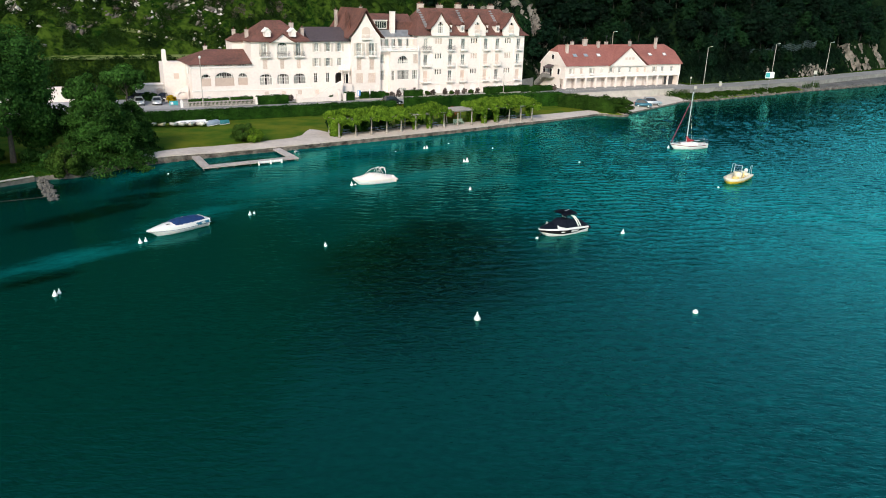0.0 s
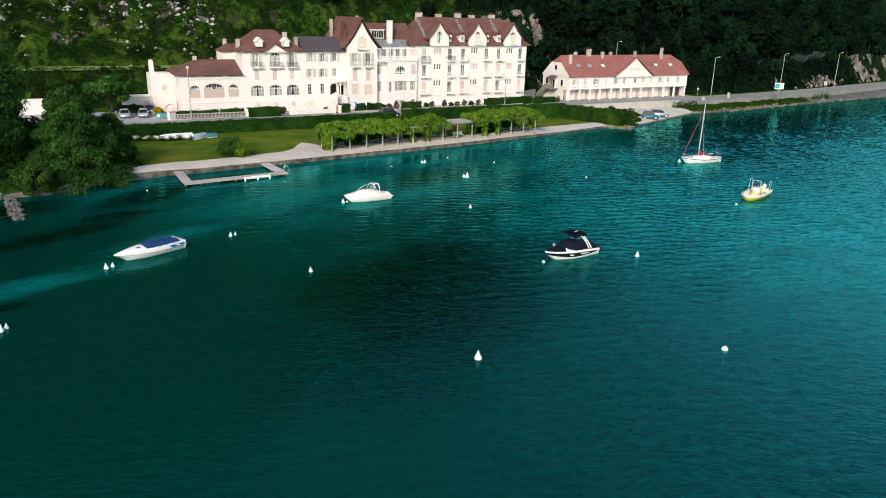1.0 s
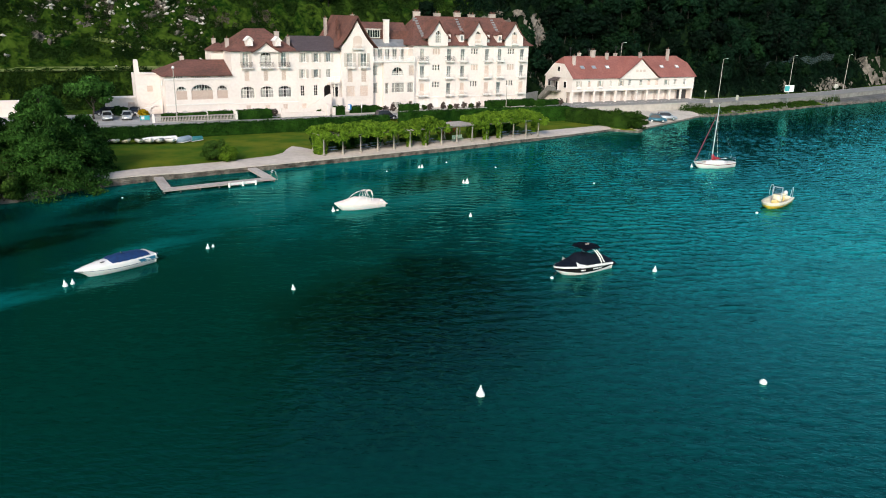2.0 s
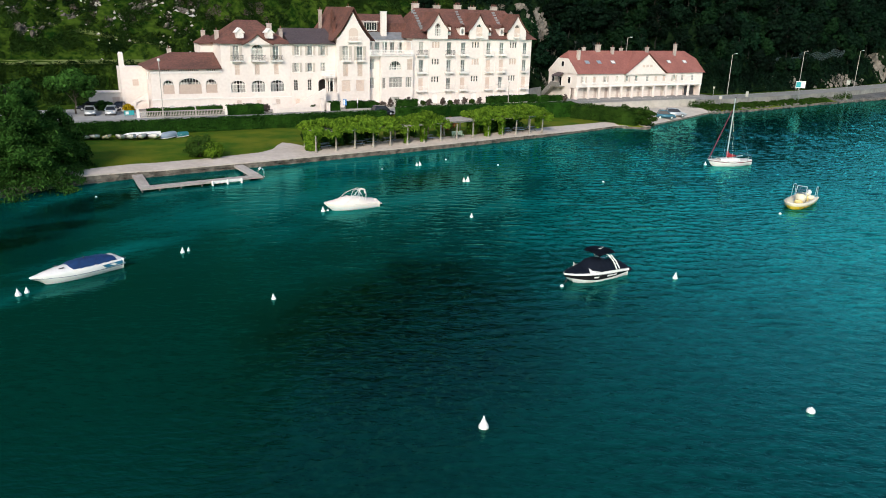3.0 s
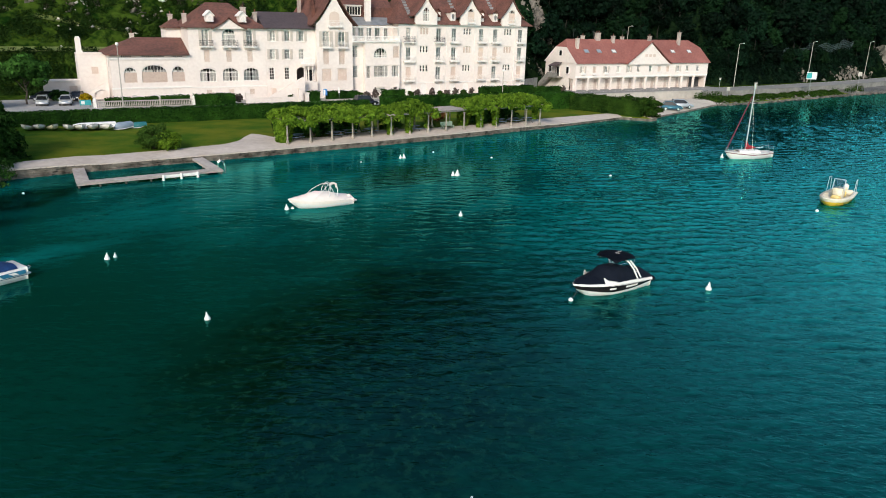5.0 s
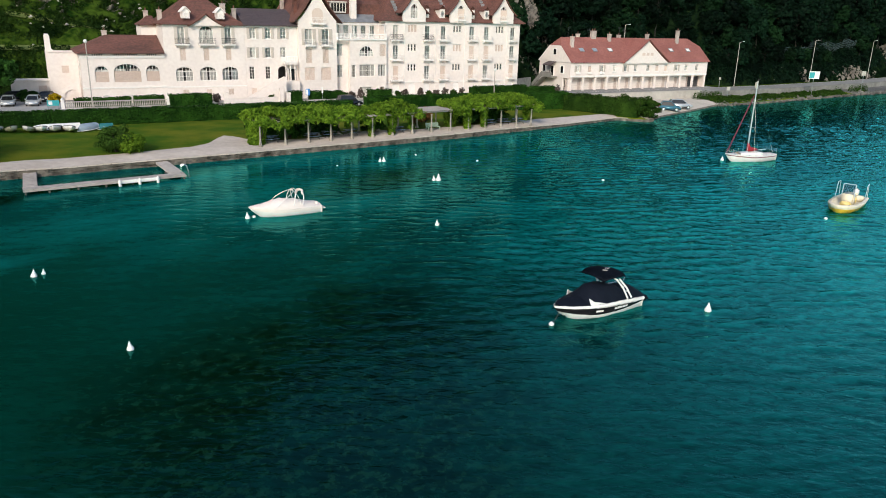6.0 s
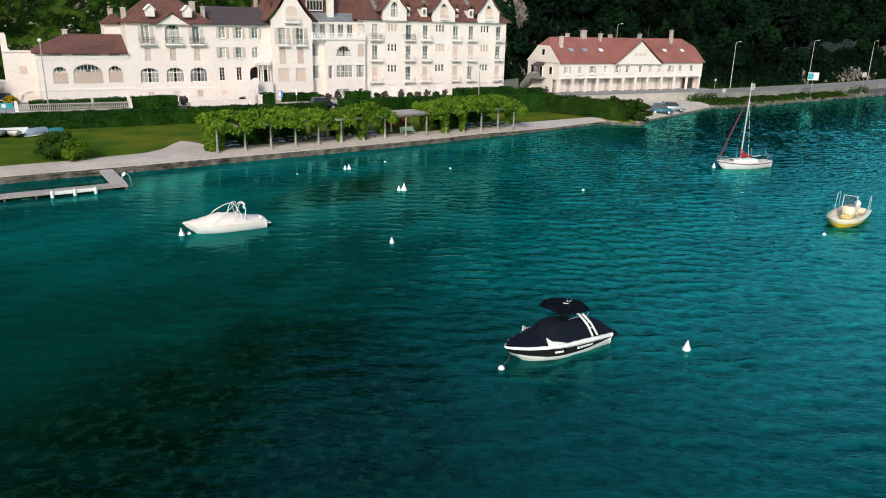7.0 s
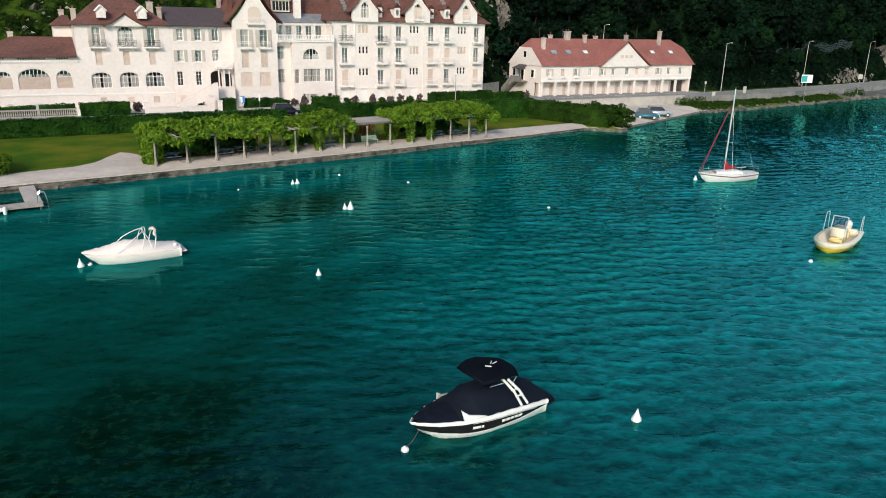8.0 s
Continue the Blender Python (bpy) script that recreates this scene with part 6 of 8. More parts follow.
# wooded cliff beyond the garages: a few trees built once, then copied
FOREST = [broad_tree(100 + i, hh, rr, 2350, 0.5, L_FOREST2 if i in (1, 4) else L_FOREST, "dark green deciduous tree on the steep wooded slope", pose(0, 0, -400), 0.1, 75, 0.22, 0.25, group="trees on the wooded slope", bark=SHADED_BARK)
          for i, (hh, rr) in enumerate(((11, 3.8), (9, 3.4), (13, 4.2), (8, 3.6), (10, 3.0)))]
_r = np.random.default_rng(77)
count = 0
for d in (3.0, 6.5, 10.5, 15.0, 20.0):
    x = 108.0 + d * 0.7
    while x < 300:
        c = float(along(CLIFF, x)) + d + _r.normal(0, 0.9)
        xx = x + _r.normal(0, 0.8)
        gap = (xx < 130 and d < 18 and _r.uniform() < 0.72) or (d < 4 and (xx > 218 or _r.uniform() < 0.3))
        if not gap:
            t = FOREST[int(_r.integers(0, 5))]
            s = _r.uniform(0.62, 1.05) * (0.62 if d < 4 else 1.0)
            copy_thing(t, pose(xx, c, float(height(xx, c)) - 0.4, _r.normal(0, 3), _r.normal(0, 3), _r.uniform(0, 360)) @ Matrix.Scale(s, 4))
            count += 1
        x += _r.uniform(3.6, 5.2)
for i, (x, d) in enumerate(((107.5, 3), (110.5, 7), (105, 9), (98, 20), (86, 26), (72, 24), (60, 28), (-25, 12), (-34, 18), (-18, 24))):
    y = float(along(CLIFF, x)) + d
    copy_thing(FOREST[i % 5], pose(x, y, float(height(x, y)) - 0.4, 0, 0, 50 * i) @ Matrix.Scale(0.7, 4))
for t in FOREST:
    x = float(_r.uniform(150, 280))
    y = float(along(CLIFF, x)) + 26
    t.matrix_basis = pose(x, y, float(height(x, y)) - 0.4)


def scrub(name, spots, leaf, per, material, label, seed):
    """Low bushes of a slope as one sheet of leaves: spots of (x, y, radius, height)."""
    rng = np.random.default_rng(seed)
    P, Q = [], []
    for x, y, r, h in spots:
        n = int(per * r * r) + 12
        d = rng.normal(0, 1, (n, 3))
        d /= np.linalg.norm(d, axis=1, keepdims=True)
        d[:, 2] = np.abs(d[:, 2])
        lump = 1 + 0.22 * np.sin(d[:, 0] * 6 + x) * np.sin(d[:, 1] * 5 + y)
        p = d * (rng.uniform(0.72, 1.05, n) * lump)[:, None] * (r, r, h)
        p[:, 0] += x
        p[:, 1] += y
        p[:, 2] += height(p[:, 0], p[:, 1])
        P.append(p)
        Q.append(d)
    me = quads_mesh(name, leaf_quads(np.concatenate(P), np.concatenate(Q), leaf, rng, 1.4))
    return tagged(finish(name, me, material), label, "scrub", kind="stuff")


spots, light, mauve = [], [], []
for i in range(2500):
    x, d = _r.uniform(-30, 112), _r.uniform(0.5, 28)
    if 5.4 < d < 9.5 and _r.uniform() < 0.93:
        continue
    if x > 55 and 12 < d < 22 and x < 72 and _r.uniform() < 0.8:
        continue
    r = _r.uniform(0.5, 1.35) if d > 9.5 else _r.uniform(0.5, 1.1)
    spots.append((x, along(CLIFF, x) + d, r, r * _r.uniform(0.6, 1.1)))
    if _r.uniform() < 0.16:
        light.append((x + 1.2, along(CLIFF, x) + d + _r.uniform(-1, 1), r * 0.8, r * 0.5))
for i in range(700):
    x, d = _r.uniform(-45, 112), _r.uniform(0.2, 5.2)
    r = _r.uniform(0.6, 1.1)
    spots.append((x, along(CLIFF, x) + d, r, r * _r.uniform(0.8, 1.2)))
for i in range(60):
    x = _r.choice([_r.normal(34, 4), _r.normal(50, 4), _r.normal(20, 2)])
    mauve.append((x, along(CLIFF, x) + _r.normal(21, 2.5), _r.uniform(0.5, 1.1), _r.uniform(0.5, 1.0)))
scrub("hill_scrub", spots, 0.21, 120, L_SHRUB, "dense dark green scrub on the steep hillside", 51)
scrub("light_scrub", light, 0.24, 100, L_HEDGE2, "lighter green bushes scattered on the hillside", 52)
scrub("dry_scrub", mauve, 0.22, 120, L_MAUVE, "greyish mauve dry scrub near the rocks", 53)
# bank grass, its colour darker than the lawn in place of tree shade
spots = []
for i in range(420):
    x = _r.uniform(-17, 1.5)
    spots.append((x, along(SHORE, x) + _r.uniform(0.35, 8), _r.uniform(0.4, 0.9), _r.uniform(0.06, 0.16)))
scrub("bank_grass", spots, 0.13, 150, L_HEDGE, "rank grass on the bank, coloured dark for the tree shade", 56)
spots = []
for i in range(260):
    x = _r.uniform(144, 198)
    k = _r.uniform(0.12, 0.92)
    a, b = along(SHORE, x), along(ROAD_NEAR, x) - 0.6
    spots.append((x, a + (b - a) * k, _r.uniform(0.5, 1.1), _r.uniform(0.2, 0.55)))
for x, y in ((143, 139.5), (145, 139.6), (147, 139.4), (149, 139.6), (194, 141.6), (203, 143.4), (207, 144.0), (209, 144.6), (182, 139.6)):
    spots.append((x, y, 1.3, 1.5))
scrub("bank_scrub", spots, 0.17, 190, L_HEDGE2, "low green plants on the bank below the road", 54)
spots = []
for i in range(420):
    x = _r.uniform(160, 262)
    d = _r.uniform(0.2, 5)
    if x > 215 and d < 3:
        continue
    r = _r.uniform(0.5, 1.2)
    spots.append((x, along(CLIFF, x) + d, r, r))
for i in range(1500):
    x = _r.uniform(106, 300)
    d = _r.uniform(1.5, 26)
    if (x < 130 and d < 18 and _r.uniform() < 0.6) or (x > 250 and d < 8):
        continue
    r = _r.uniform(0.9, 2.0)
    spots.append((x, along(CLIFF, x) + d, r, r * 0.8))
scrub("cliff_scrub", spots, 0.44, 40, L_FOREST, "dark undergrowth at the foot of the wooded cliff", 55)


# ---------------------------------------------------------------- boats and buoys
def curve(vals, n):
    """n values along a polyline of (position, value)."""
    xs, ys = zip(*vals)
    return np.interp(np.linspace(0, 1, n), xs, ys)


def smooth_curve(vals, n):
    """The same, eased so that no corner shows."""
    f = curve(vals, n * 8)
    k = np.ones(9) / 9
    g = np.convolve(np.pad(f, 4, mode="edge"), k, "valid")
    g[0], g[-1] = f[0], f[-1]
    return g[np.linspace(0, len(g) - 1, n).astype(int)]


class Hull:
    """A hull of length L: lines from keel to sheer, each a half breadth, a height and a rake along the length (stern 0 to bow 1)."""

    def __init__(self, L, beam, breadth, n=28):
        self.L, self.n, self.b = L, n, smooth_curve(breadth, n) * beam / 2

    def line(self, width, heights, rake=0.0):
        s = np.linspace(0, 1, self.n)
        z = smooth_curve(heights, self.n)
        x = (s - 0.5) * self.L - rake * s ** 6
        w = self.b * width
        return [(a, b, c) for a, b, c in zip(x, w, z)]


def skin(bm, lines, both=True, close_stern=True):
    """Faces between lines of points, on both sides of the keel plane, with a flat stern."""
    for sgn in (1, -1) if both else (1,):
        rows = [[bm.verts.new((x, sgn * y, z)) for x, y, z in l] for l in lines]
        for a, b in zip(rows, rows[1:]):
            for i in range(len(a) - 1):
                q = (a[i], a[i + 1], b[i + 1], b[i])
                bm.faces.new(q if sgn < 0 else q[::-1])
    if close_stern:
        for a, b in zip(lines, lines[1:]):
            p = [(a[0][0], a[0][1], a[0][2]), (b[0][0], b[0][1], b[0][2]), (b[0][0], -b[0][1], b[0][2]), (a[0][0], -a[0][1], a[0][2])]
            bm.faces.new([bm.verts.new(q) for q in p])
    bmesh.ops.remove_doubles(bm, verts=bm.verts[:], dist=0.0005)
    return bm


def deck(bm, line, rise, m=7, s0=0.0, s1=1.0, sag=None):
    """A cambered surface across a sheer line between two stations; rise: heights of its middle over the line, along it."""
    n = len(line)
    i0, i1 = int(round(s0 * (n - 1))), int(round(s1 * (n - 1)))
    rs = smooth_curve(rise, i1 - i0 + 1)
    rows = []
    for j, i in enumerate(range(i0, i1 + 1)):
        x, w, z = line[i]
        rows.append([bm.verts.new((x, w * k, z + rs[j] * (1 - abs(k) ** 2.2) + (0.03 * math.sin(j * 2.3 + k * 4) if sag else 0))) for k in np.linspace(-1, 1, m)])
    for a, b in zip(rows, rows[1:]):
        for k in range(m - 1):
            bm.faces.new((a[k], b[k], b[k + 1], a[k + 1]))
    return bm


def scaled(line, w, dz=0.0, dx=0.0):
    return [(x + dx, y * w, z + dz) for x, y, z in line]


V_BREADTH = [(0, 0.90), (0.25, 1.0), (0.5, 0.99), (0.7, 0.84), (0.85, 0.55), (0.95, 0.24), (1.0, 0.02)]


def buoy_mesh(kind):
    bm = B()
    if kind == "cone":
        lathe(bm, [(0.05, -0.25), (0.26, -0.16), (0.34, 0.0), (0.33, 0.14), (0.22, 0.34), (0.13, 0.55), (0.07, 0.72), (0.06, 0.78)], 14)
        for i in range(8):
            a0, a1 = math.pi * i / 8 * 2, math.pi * (i + 1) / 8 * 2
            tube(bm, (0.055 * math.cos(a0), 0, 0.82 + 0.055 * math.sin(a0)), (0.055 * math.cos(a1), 0, 0.82 + 0.055 * math.sin(a1)), 0.016, seg=5)
    else:
        lathe(bm, [(0.03, -0.22), (0.2, -0.16), (0.29, 0.0), (0.27, 0.14), (0.17, 0.25), (0.06, 0.29), (0.045, 0.35)], 14)
    return bm


cone = part("mooring_buoy", buoy_mesh("cone"), BUOY, smooth=True)
tagged(cone, "white pear-shaped mooring buoy floating on the lake", "buoy", "mooring buoys")
ball = part("mooring_buoy", buoy_mesh("ball"), BUOY, smooth=True)
tagged(ball, "small round white mooring buoy floating on the lake", "buoy", "mooring buoys")
cone.matrix_basis = pose(25.8, 41.63, 0.0, 4, -3, 0) @ Matrix.Scale(0.8, 4)
ball.matrix_basis = pose(42.71, 35.21, 0.0, 6, 0, 0) @ Matrix.Scale(0.85, 4)
for i, (x, y, s, k) in enumerate(((21.05, 63.19, 0.78, 0), (51.79, 54.22, 0.95, 0), (45.98, 77.22, 0.8, 0), (17.0, 76.9, 0.85, 0), (17.55, 77.2, 0.6, 0), (54.3, 92.35, 1.25, 0), (53.3, 103.9, 0.95, 0), (70.6, 85.5, 0.8, 1), (93.0, 89.15, 0.95, 0),
                                  (32.6, 85.3, 0.95, 0), (33.15, 85.45, 0.8, 1), (42.1, 56.6, 0.82, 1), (-3.13, 60.17, 0.9, 0), (-2.8, 60.6, 0.75, 0), (4.75, 71.4, 0.95, 0), (5.3, 71.75, 0.8, 0), (78.55, 65.05, 0.85, 1), (47.3, 103.3, 0.5, 1), (63.7, 100.0, 0.7, 1),
                                  (53.85, 92.5, 0.9, 0), (52.85, 104.0, 0.8, 0), (58.6, 106.1, 0.65, 1), (11.9, 100.6, 0.6, 1), (62.0, 114.9, 0.4, 1))):
    copy_thing((cone, ball)[k], pose(x, y, 0.0, (i * 7) % 11 - 5, (i * 5) % 9 - 4, i * 40) @ Matrix.Scale(s * 0.68 / (0.8 if k == 0 else 0.85), 4))


def mooring_line(a, b, label):
    bm = B()
    a, b = Vector(a), Vector(b)
    pts = [a.lerp(b, i / 6) - Vector((0, 0, 0.12 * math.sin(math.pi * i / 6))) for i in range(7)]
    polytube(bm, pts, 0.018, 5)
    tagged(part("mooring_line", bm, POST_WOOD), label, "rope", kind="structure")


def runabout_black():
    """Black and white bowrider under black canvas, with a folding tower and sunshade."""
    boat = empty("motorboat", pose(0, 0, 0), "black and white motorboat covered in black canvas, moored", "motorboat")
    I = Matrix()
    h = Hull(6.1, 2.45, V_BREADTH)
    keel = h.line(0.25, [(0, -0.32), (0.8, -0.3), (1, 0.15)], 0.9)
    chine = h.line(0.88, [(0, -0.02), (0.6, 0.0), (1, 0.30)], 0.55)
    l1 = h.line(0.915, [(0, 0.35), (0.12, 0.27), (0.35, 0.18), (0.6, 0.19), (1, 0.52)], 0.30)
    l2 = h.line(0.985, [(0, 0.42), (0.2, 0.54), (0.55, 0.64), (1, 0.74)], 0.12)
    l3 = h.line(1.0, [(0, 0.56), (0.3, 0.70), (0.6, 0.76), (1, 0.86)], 0.02)
    l4 = h.line(0.95, [(0, 0.60), (0.3, 0.76), (0.6, 0.81), (1, 0.89)], 0.05)
    part("hull_bottom", skin(B(), [keel, chine, l1]), GEL, boat, "white lower hull", True, I)
    part("hull_side", skin(B(), [scaled(l1, 1.002), scaled(l2, 1.002)]), BLACK_GEL, boat, "glossy black hull side", True, I)
    part("gunwale", skin(B(), [l2, l3, l4, scaled(l4, 0.86, -0.03)]), GEL, boat, "white upper hull and rim", True, I)
    # red-brown pin stripe and lettering reduced to plain bars
    for sgn in (1, -1):
        bm = B()
        a, b = scaled(l2, 1.006, -0.035), scaled(l2, 1.006, -0.015)
        r0 = [bm.verts.new((x, sgn * y, z)) for x, y, z in a[3:18]]
        r1 = [bm.verts.new((x, sgn * y, z)) for x, y, z in b[3:18]]
        for i in range(len(r0) - 1):
            bm.faces.new((r0[i], r0[i + 1], r1[i + 1], r1[i]))
        part("pin_stripe", bm, GEL, boat, "thin pale stripe", at=I)
        bm = B()
        def on_side(s, z):
            i = s * (h.n - 1)
            j = min(int(i), h.n - 2)
            f = i - j
            p0 = [l1[j][k] * (1 - f) + l1[j + 1][k] * f for k in range(3)]
            p1 = [l2[j][k] * (1 - f) + l2[j + 1][k] * f for k in range(3)]
            return Vector((p0[0] + (p1[0] - p0[0]) * z, sgn * (p0[1] + (p1[1] - p0[1]) * z + 0.012), p0[2] + (p1[2] - p0[2]) * z))
        for s0, s1, z0, z1 in ((0.24, 0.27, 0.36, 0.7), (0.275, 0.305, 0.36, 0.7), (0.31, 0.34, 0.36, 0.7), (0.345, 0.375, 0.36, 0.7), (0.38, 0.41, 0.36, 0.7), (0.55, 0.565, 0.36, 0.62), (0.57, 0.63, 0.36, 0.62)):
            bm = B()
            bm.faces.new([bm.verts.new(on_side(a, c)) for a, c in ((s0, z0), (s1, z0), (s1, z1), (s0, z1))])
            part("marking_bar", bm, TRIM, boat, "plain pale bar", at=I)
    rim = scaled(l4, 0.985, 0.012)
    part("bow_cover", deck(B(), rim, [(0, 0.24), (0.4, 0.2), (1, 0.02)], 9, 0.66, 0.97, True), BLACK_CANVAS, boat, "black canvas bow cover", True, I)
    part("cockpit_cover", deck(B(), rim, [(0, 0.34), (0.2, 0.60), (0.5, 0.84), (0.72, 0.84), (0.88, 0.5), (1, 0.22)], 11, 0.20, 0.70, True), BLACK_CANVAS, boat, "black canvas cockpit cover", True, I)
    part("stern_cover", deck(B(), scaled(rim, 1.0, 0.0, -0.12), [(0, 0.16), (0.25, 0.42), (0.8, 0.46), (1, 0.30)], 9, 0.0, 0.24, True), BLACK_CANVAS, boat, "black canvas stern cover", True, I)
    for sgn in (1, -1):
        bm = B()
        p = [(1.15, sgn * 1.0, 0.83), (1.22, sgn * 0.88, 1.22), (0.92, sgn * 1.0, 0.99), (0.2, sgn * 1.14, 0.83)]
        q = [(x, y - sgn * 0.06, z + 0.015) for x, y, z in p]
        a, b = [bm.verts.new(v) for v in p], [bm.verts.new(v) for v in q]
        bm.faces.new(a), bm.faces.new(b[::-1])
        for i in range(4):
            bm.faces.new((a[i], b[i], b[(i + 1) % 4], a[(i + 1) % 4]))
        part("windscreen_corner", bm, GEL, boat, "white windscreen corner", at=I)
        bm = B()
        for off in (0.0, 0.34):
            polytube(bm, [(-1.55 - off * 0.9, sgn * 1.14, 0.80), (-1.2 - off * 0.75, sgn * 1.05, 1.45), (-0.75 - off * 0.6, sgn * 0.93, 2.0)], 0.055, 8)
        for k in (0.35, 0.6):
            a = Vector((-1.55, sgn * 1.14, 0.8)).lerp(Vector((-0.75, sgn * 0.93, 2.0)), k)
            b = Vector((-1.86, sgn * 1.14, 0.8)).lerp(Vector((-0.95, sgn * 0.93, 2.0)), k)
            tube(bm, a, b, 0.035, seg=6)
        part("tower_leg", bm, TRIM, boat, "white tubular tower leg", at=I)
        bm = B()
        polytube(bm, [(-0.8, sgn * 0.93, 1.9), (-0.1, sgn * 0.88, 1.88)], 0.02, 6)
        polytube(bm, [(-1.1, sgn * 0.95, 1.65), (-1.4, sgn * 0.88, 2.0)], 0.02, 6)
        part("brace", bm, STEEL, boat, "thin steel brace", at=I)
    bm = B()
    tube(bm, (-0.75, -0.93, 2.0), (-0.75, 0.93, 2.0), 0.05, seg=8)
    part("tower_bar", bm, TRIM, boat, at=I)
    bm = B()
    m = 11
    grid = []
    for i in range(m):
        u = i / (m - 1) * 2 - 1
        row = []
        for j in range(m):
            v = j / (m - 1) * 2 - 1
            ru, rv = u * math.sqrt(1 - v * v * 0.28), v * math.sqrt(1 - u * u * 0.28)
            row.append(bm.verts.new((-0.62 + ru * 1.05, rv * 1.08, 2.36 - 0.17 * (u * u + v * v) + 0.02 * math.sin(i * 2 + j))))
        grid.append(row)
    for i in range(m - 1):
        for j in range(m - 1):
            bm.faces.new((grid[i][j], grid[i + 1][j], grid[i + 1][j + 1], grid[i][j + 1]))
    bmesh.ops.solidify(bm, geom=bm.faces[:], thickness=0.05)
    top = part("sunshade", bm, BLACK_CANVAS, boat, "black canvas sunshade", True, I)
    for x0, y0, x1, y1 in ((-0.25, 0.1, -0.45, 0.28), (-0.55, 0.05, -0.75, -0.12), (-0.62, 0.1, -0.9, 0.02)):
        bm = B()
        tube(bm, (x0 - 0.17, y0, 2.38), (x1 - 0.17, y1, 2.375), 0.016, seg=5)
        part("seam_patch", bm, TRIM, top, "small white patch", at=I)
    bm = B()
    box(bm, -3.62, -3.04, -1.0, 1.0, 0.2, 0.52)
    bmesh.ops.bevel(bm, geom=bm.edges[:], offset=0.13, segments=2, affect="EDGES")
    part("swim_platform", bm, BLACK_CANVAS, boat, "dark swim platform", at=I)
    bm = B()
    box(bm, -3.1, -2.7, -0.35, 0.35, 0.55, 0.72)
    part("stern_hatch", bm, GEL, boat, at=I)
    return boat


def runabout_cream():
    """White runabout wrapped in a cream cover, with bent tube bows standing up."""
    boat = empty("motorboat", pose(0, 0, 0), "white motorboat under a cream cover with raised tube bows, moored", "motorboat")
    I = Matrix()
    h = Hull(6.1, 2.3, V_BREADTH)
    keel = h.line(0.25, [(0, -0.3), (0.8, -0.25), (1, 0.15)], 0.8)
    chine = h.line(0.94, [(0, 0.02), (0.6, 0.06), (1, 0.36)], 0.5)
    l2 = h.line(0.99, [(0, 0.28), (0.6, 0.36), (1, 0.68)], 0.18)
    l3 = h.line(1.0, [(0, 0.52), (0.6, 0.64), (1, 0.86)], 0.02)
    l4 = h.line(0.95, [(0, 0.60), (0.6, 0.74), (1, 0.92)], 0.04)
    part("hull", skin(B(), [keel, chine, l2]), GEL, boat, "", True, I)
    part("rubbing_strake", skin(B(), [l2, scaled(l2, 1.02, 0.04), scaled(l3, 1.0, -0.01)]), CREAM_COVER, boat, "", True, I)
    part("cover", skin(deck(B(), l4, [(0, 0.12), (0.18, 0.26), (0.32, 0.52), (0.56, 0.66), (0.66, 0.5), (0.78, 0.26), (1, 0.02)], 11, 0, 1, True), [l3, l4], close_stern=True), CREAM_COVER, boat, "cream canvas cover over the whole deck", True, I)
    def bow(x0, x1, z, w, r=0.03):
        bm = B()
        pts = []
        for i in range(13):
            a = math.pi * i / 12
            pts.append((x0 + (x1 - x0) * math.sin(a) ** 0.8, w * math.cos(a), 0.85 + (z - 0.85) * math.sin(a) ** 0.6))
        polytube(bm, pts, r, 6)
        part("tube_bow", bm, GEL, boat, "white bent tube bow", at=I)
    bow(0.95, -0.85, 2.0, 0.98, 0.026)
    bow(-0.55, -0.95, 2.1, 0.95, 0.026)
    bow(-1.2, -0.8, 1.95, 0.95, 0.026)
    bow(-1.35, -1.6, 1.85, 0.95, 0.035)
    bm = B()
    for i in range(11):
        a, b = math.pi * (0.2 + 0.6 * i / 11), math.pi * (0.2 + 0.6 * (i + 1) / 11)
        p, q = [Vector((-1.25 - 0.3 * math.sin(u) + 0.05 * math.sin(9 * u), 0.95 * math.cos(u), 0.9 + 1.05 * math.sin(u) ** 0.6)) for u in (a, b)]
        tube(bm, p, q, 0.085, 0.085, 8)
    part("furled_sunshade", bm, CREAM_COVER, boat, "rolled cream sunshade", True, I)
    bm = B()
    box(bm, -3.45, -3.03, -0.9, 0.9, 0.28, 0.38)
    bmesh.ops.bevel(bm, geom=bm.edges[:], offset=0.04, segments=2, affect="EDGES")
    part("swim_platform", bm, PALE_GEL, boat, at=I)
    bm = B()
    lathe(bm, [(0.13, 0.6), (0.16, 0.75), (0.12, 0.88), (0.04, 0.92)], 10, -2.75, 0.55)
    part("stern_fitting", bm, CREAM_COVER, boat, at=I)
    return boat


